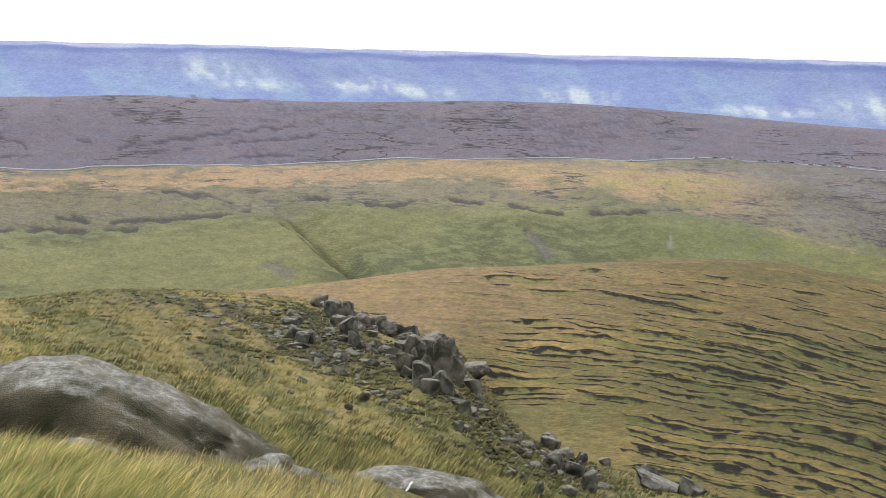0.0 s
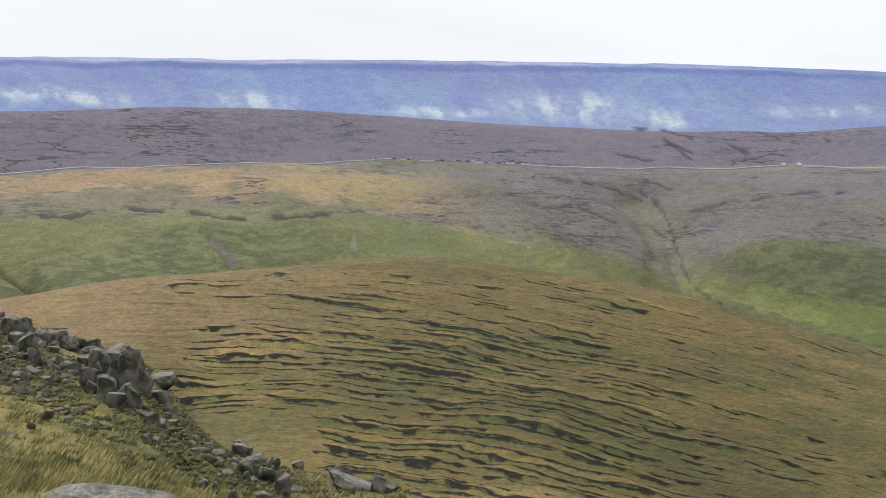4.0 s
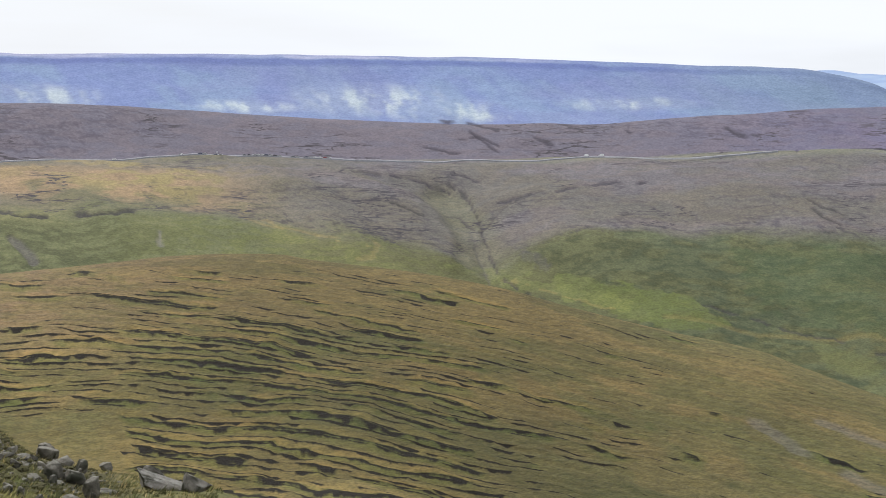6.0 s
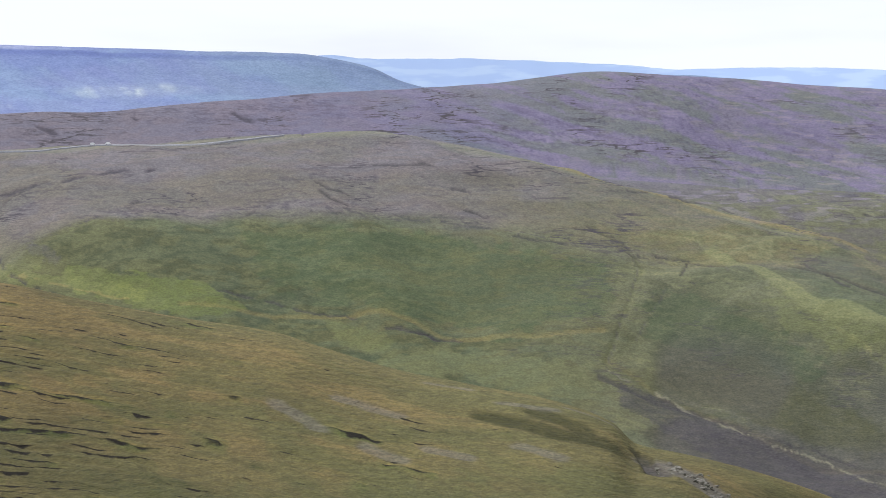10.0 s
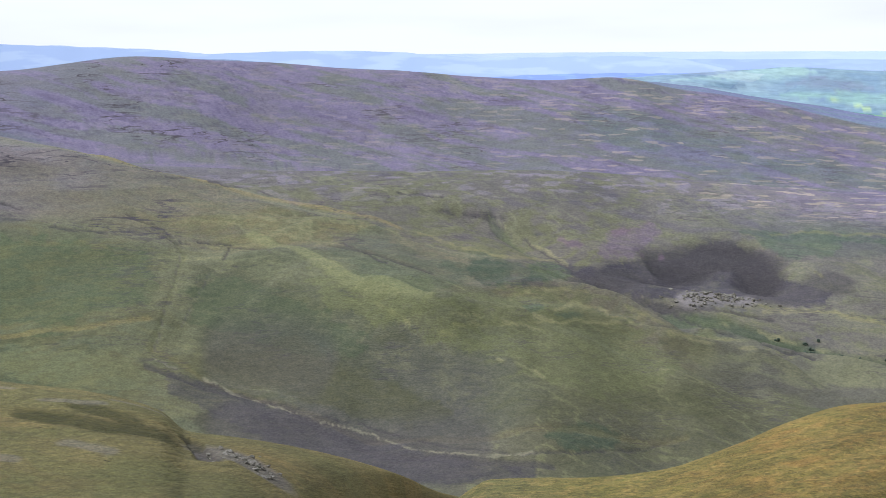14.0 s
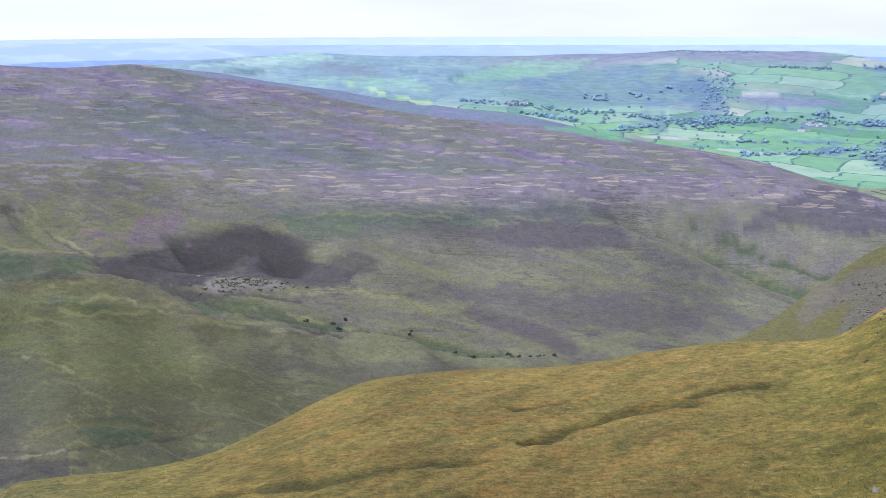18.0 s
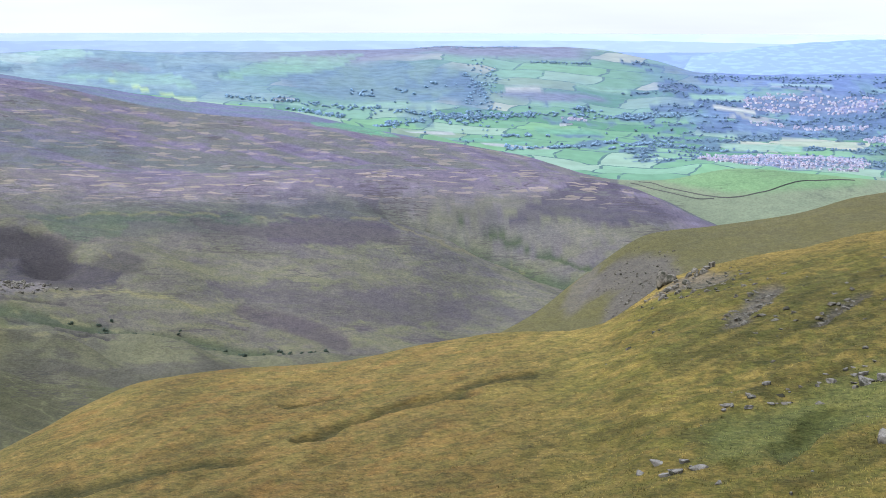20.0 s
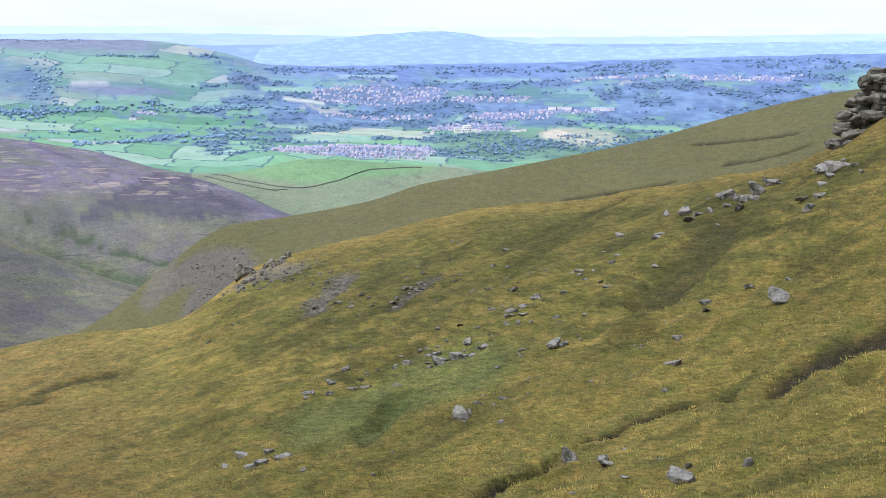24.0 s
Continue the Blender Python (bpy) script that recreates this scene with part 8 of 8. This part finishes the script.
def box(bm, x0, x1, y0, y1, z0, z1):
    vs = [bm.verts.new(p) for p in ((x0, y0, z0), (x1, y0, z0), (x1, y1, z0), (x0, y1, z0), (x0, y0, z1), (x1, y0, z1), (x1, y1, z1), (x0, y1, z1))]
    for q in ((0, 3, 2, 1), (4, 5, 6, 7), (0, 1, 5, 4), (1, 2, 6, 5), (2, 3, 7, 6), (3, 0, 4, 7)):
        bm.faces.new([vs[k] for k in q])
    return vs


def done(bm, name, mat, bevel=0.0):
    if bevel:
        bmesh.ops.bevel(bm, geom=bm.edges[:], offset=bevel, segments=2, affect="EDGES")
    me = bpy.data.meshes.new(name)
    bm.to_mesh(me)
    bm.free()
    me.materials.append(mat)
    return me


def car_model(paint, label, van=False):
    car = tagged(new("van" if van else "car"), label, "van" if van else "car", "vehicles parked along the road")
    length, tall = (5.2, 2.2) if van else (4.3, 1.45)
    bm = bmesh.new()
    vs = box(bm, -length / 2, length / 2, -0.88, 0.88, 0.3, 0.85 if not van else 1.0)
    part("body", done(bm, "body", paint, 0.1), None, car)
    bm = bmesh.new()
    vs = box(bm, -length * 0.42, length * (0.22 if not van else 0.38), -0.8, 0.8, 0.86 if not van else 1.01, tall - 0.1)
    for v in vs[4:]:
        v.co.x *= 0.8
        v.co.y *= 0.85
    part("cabin_glass" if not van else "windscreen", done(bm, "glass", M_GLASS if not van else paint, 0.06), None, car)
    bm = bmesh.new()
    box(bm, -length * 0.33, length * 0.16, -0.68, 0.68, tall - 0.099, tall)
    part("roof", done(bm, "roof", paint, 0.03), None, car)
    for sx in (-1, 1):
        for sy in (-1, 1):
            bm = bmesh.new()
            bmesh.ops.create_cone(bm, cap_ends=True, segments=14, radius1=0.33, radius2=0.33, depth=0.2, matrix=Matrix.Translation((sx * length * 0.31, sy * 0.8, 0.33)) @ Matrix.Rotation(radians(90), 4, "X"))
            part("wheel", done(bm, "wheel", M_TYRE), None, car)
    return car


PAINTS = [("silver", (0.55, 0.56, 0.58)), ("white", (0.8, 0.8, 0.8)), ("dark blue", (0.03, 0.05, 0.12)), ("black", (0.02, 0.02, 0.022)), ("red", (0.3, 0.03, 0.03)), ("grey", (0.2, 0.21, 0.22))]
MODELS = [car_model(material("paint_" + n.replace(" ", "_"), c, 0.3, 0.05, 1.0, 8.0, 0.0, spec=0.5), n + " car parked at the edge of the moorland road") for n, c in PAINTS]
VAN = car_model(material("paint_van", (0.8, 0.8, 0.8), 0.35, 0.05, 1.0, 8.0, 0.0, spec=0.5), "white van standing on the moorland road", True)
rg = random.Random(9)


def road_spot(az, across):
    r = float(glide([p[0] for p in ROAD], [p[1] for p in ROAD], np.array([az]))[0])
    z = max(ground_at(az, r - 5.5), ground_at(az, r), ground_at(az, r + 5.5)) + 1.02
    x, y = xy(az, r + across)
    return pose(x, y, z, 0, 0, -az + (180 if rg.random() < 0.5 else 0))


spots = [9.2, 9.9, 10.05, 10.45, 10.62, 11.5, 11.68, 11.87, 12.0, 12.14, 12.28, 12.44, 12.62, 12.78, 13.28, 13.41, 13.74, 13.92, 14.1, 14.28, 14.44, 14.6, 6.82]
order = [1, 2, 0, 2, 1, 5, 3, 0, 1, 1, 2, 0, 3, 1, 5, 1, 2, 0, 1, 1, 4, 1, 1]
used = set()
for az, k in zip(spots, order):
    m = road_spot(az, -3.4)
    if k in used:
        copy_thing(MODELS[k], m)
    else:
        MODELS[k].matrix_world = m
        used.add(k)
VAN.matrix_world = road_spot(24.1, -1.5)
copy_thing(VAN, road_spot(24.65, -1.5))
# mast beyond the road
mast = tagged(new("radio_mast"), "thin pale lattice mast standing on the moor", "mast")
mx, my = xy(10.5, 1560)
mast.location = (mx, my, ground_at(10.5, 1560) - 0.2)
bm = bmesh.new()
bmesh.ops.create_cone(bm, cap_ends=True, segments=8, radius1=0.3, radius2=0.2, depth=6, matrix=Matrix.Translation((0, 0, 3)))
part("pole", done(bm, "pole", M_GALV), None, mast)
for h in (4.2, 5.2):
    bm = bmesh.new()
    box(bm, -1.2, 1.2, -0.15, 0.15, h, h + 0.5)
    part("crossarm", done(bm, "crossarm", M_GALV), None, mast)

# ---- the valley: trees, woods, houses, mill and walls ----
# foliage lightened and blued to stand for haze over the valley
M_LEAF = material("hazed_foliage", (0.225, 0.335, 0.465), 0.95, 0.3, 0.15, 1.2, 0.0, per_object=0.25, spec=0.1)
M_BUSH = material("dark_bushes", (0.060, 0.080, 0.060), 0.95, 0.3, 0.3, 2.0, 0.0, spec=0.1)
M_BARK = material("bark", (0.08, 0.065, 0.05), 0.95, 0.2, 1.0, 8.0, 0.0)
# town stone, render and roofs carry a lilac cast for haze
M_STONE_WALL = material("town_stone", (0.50, 0.48, 0.60), 0.9, 0.2, 0.4, 3.0, 0.0, per_object=0.25)
M_RENDER = material("pale_render", (0.74, 0.73, 0.80), 0.85, 0.12, 0.3, 2.0, 0.0, per_object=0.15)
M_SLATE = material("slate_roof", (0.34, 0.35, 0.50), 0.8, 0.2, 0.5, 4.0, 0.0, per_object=0.2)
M_TILE = material("brick_tile_roof", (0.42, 0.36, 0.46), 0.85, 0.2, 0.5, 4.0, 0.0, per_object=0.2)
M_WINDOW = material("window_glass", (0.05, 0.06, 0.08), 0.1, 0.05, 2.0, 10.0, 0.0, spec=0.6)
M_WALLING = material("drystone", (0.10, 0.105, 0.10), 0.95, 0.25, 0.4, 3.0, 0.0)


def lumps(rg, count, spread, tall, size, base):
    """A leafy crown: many small clumps of foliage with gaps, in an uneven outline."""
    v0, f0 = ICO[1]
    vs, fs, n = [], [], 0
    for k in range(count):
        a, q = rg.uniform(0, 2 * math.pi), math.sqrt(rg.random())
        h = rg.random()
        wide = spread * math.sin(math.pi * min(1, 0.18 + 0.78 * h)) ** 0.7
        c = np.array((math.cos(a) * q * wide, math.sin(a) * q * wide, base + h * tall))
        s = size * rg.uniform(0.6, 1.3)
        jit = np.array([[rg.uniform(0.6, 1.3)] for _ in range(len(v0))])
        vs.append(v0 * jit * np.array((s, s, s * 0.8)) + c)
        fs.append(f0 + n)
        n += len(v0)
    return np.concatenate(vs), np.concatenate(fs)


def tree_model(seed, label):
    rg = random.Random(seed)
    top = tagged(new("tree"), label, "tree", "trees of the valley fields")
    tall = rg.uniform(4.8, 7.5)
    bm = bmesh.new()
    bmesh.ops.create_cone(bm, cap_ends=True, segments=7, radius1=0.38, radius2=0.16, depth=tall * 0.6, matrix=Matrix.Translation((0, 0, tall * 0.3 - 0.3)))
    for k in range(4):
        turn = Matrix.Rotation(k * 1.7 + rg.random(), 4, "Z") @ Matrix.Rotation(radians(42), 4, "Y")
        bmesh.ops.create_cone(bm, cap_ends=True, segments=5, radius1=0.14, radius2=0.04, depth=2.6, matrix=Matrix.Translation((0, 0, tall * (0.3 + 0.06 * k))) @ turn @ Matrix.Translation((0, 0, 1.3)))
    part("trunk", done(bm, "trunk", M_BARK), None, top)
    v, f = lumps(rg, 24, tall * 0.46, tall * 0.72, tall * 0.19, tall * 0.2)
    me = mesh_from("crown", v, f, smooth=True)
    me.materials.append(M_LEAF)
    part("crown", me, None, top)
    return top


TREES = [tree_model(300 + k, "broadleaf tree in full summer leaf by a field edge") for k in range(4)]
rg = random.Random(17)
nr = np.random.RandomState(17)
# lines of trees along lanes and becks: ends, then number and spread
LINES = [(82.2, 3555, 85.6, 3590, 34, 6), (85.5, 3610, 86.4, 3640, 18, 10), (72.6, 3870, 76.4, 3845, 40, 6), (77.3, 3790, 79.4, 3815, 36, 10), (84.9, 3880, 88.6, 3862, 46, 8), (79.4, 3835, 81.3, 3840, 40, 12),
         (86.2, 3560, 88.4, 3690, 20, 5), (87.2, 3630, 90.2, 3600, 22, 6), (81.5, 3700, 84.0, 3720, 12, 5), (76.4, 3960, 81.0, 3985, 16, 10)]
ta, tr = [], []
for a0, r0, a1, r1, many, spread in LINES:
    f = nr.rand(many)
    ta.append(a0 + (a1 - a0) * f + 0.03 * nr.randn(many))
    tr.append(r0 + (r1 - r0) * f + spread * nr.randn(many))
ta, tr = np.concatenate(ta), np.concatenate(tr)
lone_a, lone_r = nr.uniform(76, 91, 70), nr.uniform(3500, 3900, 70)
tree_a, tree_r = np.concatenate((ta[::2], lone_a)), np.concatenate((tr[::2], lone_r))
keep = built_up(tree_a, tree_r) < 0.5
tree_a, tree_r = tree_a[keep], tree_r[keep]
first = [True] * len(TREES)
heights = land(tree_a, tree_r)[0]
for j in range(len(tree_a)):
    k = j % len(TREES)
    x, y = xy(tree_a[j], tree_r[j])
    m = pose(x, y, heights[j] - 0.2, 0, 0, rg.uniform(0, 360))
    if first[k]:
        TREES[k].matrix_world, first[k] = m, False
    else:
        copy_thing(TREES[k], m)


def wood(label, az, r, seed, tall=8.0, clumps=8, leaf=M_LEAF):
    """Woodland seen from afar: trunks hidden, crowns of small clumps crowded together."""
    rg = random.Random(seed)
    z = land(az, r)[0]
    shapes = [lumps(random.Random(900 + k), clumps, 3.4, 4.6, 2.3 * (8 / clumps) ** 0.3, 1.0) for k in range(5)]
    vs, fs, n = [], [], 0
    for a, q, h in zip(az, r, z):
        v, f = shapes[rg.randrange(5)]
        s = tall / 8 * rg.uniform(0.7, 1.25)
        t = rg.uniform(0, 6.28)
        c, d = math.cos(t) * s, math.sin(t) * s
        x, y = xy(a, q)
        vs.append(v @ np.array(((c, d, 0), (-d, c, 0), (0, 0, s))) + np.array((x, y, h - 0.3)))
        fs.append(f + n)
        n += len(v)
    me = mesh_from("woodland", np.concatenate(vs), np.concatenate(fs), smooth=True)
    me.materials.append(leaf)
    return tagged(new("woodland", me), label, "woodland", kind="stuff")


more = nr.randint(len(ta), size=520)
wood("hedgerow trees and small woods among the fields", ta[more] + 0.06 * nr.randn(520), tr[more] + 4 * nr.randn(520), 5, 7.5)
k = 420
wood("green wood on the slope round the quarry", np.concatenate((nr.normal(98.4, 1.2, k // 2), nr.normal(102.8, 0.8, k - k // 2))), nr.normal(3560, 60, k), 6, 6.5, 5)
# woods that fill the wide valley between the streets and the fields
ca, cr = nr.uniform(86, 111, 14000), 3400 + 800 * nr.rand(14000)
ok = woodland(ca, cr) > 0
ca, cr = ca[ok][:3200], cr[ok][:3200]
wood("dark summer woods spread over the wide valley", ca, cr, 7, 6.2, 4)
sa, sr = nr.uniform(88, 104, 2600), nr.uniform(3330, 4080, 2600)
ok = built_up(sa, sr) > 0.5
wood("garden trees among the streets of the town", sa[ok][:420], sr[ok][:420], 12, 4.0, 4)
ra = np.concatenate((nr.uniform(72, 80, 150), nr.uniform(79.8, 83.4, 150), nr.uniform(83, 90, 130)))
rr = np.interp(ra, [72, 74.5, 77, 80, 83, 86, 90], [3925, 3908, 3884, 3842, 3846, 3862, 3872]) + 6 * nr.randn(len(ra))
wood("dark belt of trees along the valley road", ra, rr, 8, 7.0, 5)
ga = nr.normal(81.4, 0.42, 170)
wood("wooded clough running up the far hill", ga, 3950 + 75 * nr.randn(170) - 40 * (ga - 81.4), 13, 6.0, 5)
wood("plantation on the far hill's brow", nr.uniform(78.9, 83.0, 110), nr.uniform(4200, 4240, 110), 9, 3.4)
wood("shelter belt on the far hillside", nr.uniform(83.2, 85.4, 90), 4092 + 4 * nr.randn(90), 10, 4.5)
wood("dark bushes along the beck", np.concatenate((np.interp(nr.rand(36), [0, 0.5, 1], [66, 71, 76]) + 0.2 * nr.randn(36), nr.normal(78.4, 0.35, 26))), 985 + 10 * nr.randn(62), 11, 3.0, 6, M_BUSH)


def house_model(seed, wall_mat, roof_mat, label, long=7.0):
    rg = random.Random(seed)
    top = tagged(new("house"), label, "house", "houses of the town")
    w, d, h, g = long * 0.62, 4.4, 3.1, 1.7
    bm = bmesh.new()
    box(bm, -w / 2, w / 2, -d / 2, d / 2, -1.0, h)
    wall = part("wall", done(bm, "wall", wall_mat), None, top)
    bm = bmesh.new()
    a = [bm.verts.new(p) for p in ((-w / 2 - 0.2, -d / 2 - 0.3, h), (w / 2 + 0.2, -d / 2 - 0.3, h), (w / 2 + 0.2, d / 2 + 0.3, h), (-w / 2 - 0.2, d / 2 + 0.3, h), (-w / 2 - 0.2, 0, h + g), (w / 2 + 0.2, 0, h + g))]
    for q in ((0, 1, 5, 4), (2, 3, 4, 5), (0, 4, 3), (1, 2, 5), (3, 2, 1, 0)):
        bm.faces.new([a[k] for k in q])
    roof = part("roof", done(bm, "roof", roof_mat), None, top)
    bm = bmesh.new()
    box(bm, w * 0.3, w * 0.3 + 0.7, -0.35, 0.35, h + 0.8, h + g + 0.7)
    part("chimney", done(bm, "chimney", wall_mat), None, top)
    for sx in (-0.25, 0.25):
        for z0 in (0.4, 1.9):
            bm = bmesh.new()
            box(bm, sx * w - 0.4, sx * w + 0.4, -d / 2 - 0.04, -d / 2 + 0.1, z0, z0 + 0.8)
            part("window", done(bm, "window", M_WINDOW), None, top)
    return top


HOUSES = [house_model(1, M_STONE_WALL, M_SLATE, "grey stone house with slate roof in the town", 7.5), house_model(2, M_RENDER, M_TILE, "pale rendered house with red-brown tiled roof", 8.0), house_model(3, M_STONE_WALL, M_TILE, "stone house with brown tiled roof in the town", 9.0),
          house_model(4, M_RENDER, M_SLATE, "pale house with grey slate roof", 7.0)]
spots = []
hr = np.random.RandomState(23)
for a, q, wa, wr in QUARTERS:
    many = int(14 + wa * wr * 1.5)
    rowsn = max(2, int(wr / 13))
    for k in range(many):
        row = hr.uniform(0, rowsn - 1) if k % 2 else hr.randint(rowsn)
        spots.append((a + wa * hr.uniform(-1, 1) * (1 - 0.3 * abs(row / rowsn - 0.5)), q + wr * (2 * (row + 0.5) / rowsn - 1) + hr.uniform(-3, 3), hr.uniform(-40, 80)))
spots = np.array(spots)
spot_z = land(spots[:, 0], spots[:, 1])[0]
order = np.argsort(spots[:, 1])
first = [True] * len(HOUSES)
vs_w, fs_w = [], []
for j, q in enumerate(order):
    az, r, turn = spots[q]
    x, y = xy(az, r)
    m = pose(x, y, spot_z[q] + 0.2, 0, 0, -az + turn)
    if j < 230:
        k = int(hr.choice(4, p=[0.35, 0.25, 0.2, 0.2]))
        if first[k]:
            HOUSES[k].matrix_world, first[k] = m, False
        else:
            copy_thing(HOUSES[k], m)
    else:
        w, d, h, g = hr.uniform(3.5, 7), 4.0, hr.uniform(1.8, 2.8), 1.5
        p = np.array(((-w / 2, -d / 2, -1), (w / 2, -d / 2, -1), (w / 2, d / 2, -1), (-w / 2, d / 2, -1), (-w / 2, -d / 2, h), (w / 2, -d / 2, h), (w / 2, d / 2, h), (-w / 2, d / 2, h), (-w / 2, 0, h + g), (w / 2, 0, h + g)))
        vs_w.append(p @ np.array(m.to_3x3()).T + np.array(m.translation))
me = bpy.data.meshes.new("houses")
tri_wall = ((0, 1, 5, 4), (1, 2, 6, 5), (2, 3, 7, 6), (3, 0, 4, 7), (4, 8, 7), (5, 6, 9))
tri_roof = ((4, 5, 9, 8), (6, 7, 8, 9))
faces, mats = [], []
for k in range(len(vs_w)):
    wall_of = int(hr.choice([0, 0, 0, 1]))
    for q in tri_wall:
        faces.append([10 * k + c for c in q])
        mats.append(wall_of)
    roof_of = int(hr.choice([2, 2, 3]))
    for q in tri_roof:
        faces.append([10 * k + c for c in q])
        mats.append(roof_of)
me.from_pydata([tuple(p) for p in np.concatenate(vs_w)], [], faces)
for mt in (M_STONE_WALL, M_RENDER, M_SLATE, M_TILE):
    me.materials.append(mt)
me.polygons.foreach_set("material_index", np.array(mats, np.int32))
tagged(new("houses", me), "crowded stone and rendered houses of the town far down the valley", "houses", kind="stuff")


def big_building(name, label, category, az, r, turn, blocks, wall_mat, roof_mat):
    top = tagged(new(name), label, category)
    x, y = xy(az, r)
    top.matrix_world = pose(x, y, ground_at(az, r), 0, 0, -az + turn)
    for x0, y0, w, d, h in blocks:
        bm = bmesh.new()
        box(bm, x0 - w / 2, x0 + w / 2, y0 - d / 2, y0 + d / 2, -3, h)
        wall = part("wall", done(bm, "wall", wall_mat), None, top)
        bm = bmesh.new()
        box(bm, x0 - w / 2 - 0.4, x0 + w / 2 + 0.4, y0 - d / 2 - 0.4, y0 + d / 2 + 0.4, h + 0.004, h + 0.8)
        part("roof", done(bm, "roof", roof_mat), None, top)
        for k in range(int(w / 6)):
            for z0 in np.arange(3, h - 3, 5):
                bm = bmesh.new()
                cx = x0 - w / 2 + 3 + 6 * k
                box(bm, cx - 1.2, cx + 1.2, y0 - d / 2 - 0.06, y0 - d / 2 + 0.3, z0, z0 + 2.4)
                part("window", done(bm, "window", M_WINDOW), None, top)
    return top


M_MILL = material("mill_stone", (0.80, 0.77, 0.76), 0.85, 0.1, 0.2, 1.0, 0.0)
big_building("mill", "large pale stone mill with flat roofs above the town", "mill", 96.5, 3700, 12, [(-14, 0, 20, 12, 10), (8, 4, 18, 14, 15), (0, -8, 14, 9, 7), (22, 2, 12, 10, 6), (34, -4, 14, 9, 4.5)], M_MILL, M_RENDER)
big_building("warehouse", "long white warehouse among trees", "warehouse", 101.6, 3868, 5, [(0, 0, 56, 14, 4.5)], M_RENDER, M_RENDER)
big_building("warehouse", "long white warehouse among trees", "warehouse", 100.2, 3872, -8, [(0, 0, 36, 12, 4), (-30, -10, 18, 10, 4)], M_RENDER, M_MILL)
big_building("warehouse", "pale works building with flat roof", "warehouse", 98.4, 3715, 4, [(0, 0, 26, 10, 5), (20, 6, 14, 9, 6)], M_MILL, M_SLATE)
big_building("farmhouse", "white farm buildings beside a tree-lined lane", "farm", 84.4, 3800, 10, [(0, 0, 16, 8, 6), (16, 4, 14, 8, 5)], M_RENDER, M_SLATE)
big_building("hotel", "long pale house front on the valley road", "house", 74.2, 3912, 3, [(-20, 0, 26, 8, 6), (10, 2, 22, 8, 6)], M_RENDER, M_SLATE)


def drystone(label, path, tall=1.5):
    az = np.arange(path[0][0], path[-1][0], 0.06)
    r = glide([p[0] for p in path], [p[1] for p in path], az)
    me = draped("wall", az, r, 0.5, tall, tall + 2.0)
    me.materials.append(M_WALLING)
    return tagged(new("dry_stone_wall", me), label, "wall")


drystone("dark dry-stone wall round the smooth green pasture", [(87.2, 2640), (88.3, 2540), (90.2, 2492), (91.8, 2520), (93.4, 2610), (95, 2640)])
drystone("dark dry-stone wall at the foot of the pasture", [(86.9, 2560), (88.0, 2500), (89.4, 2470), (90.0, 2480)])
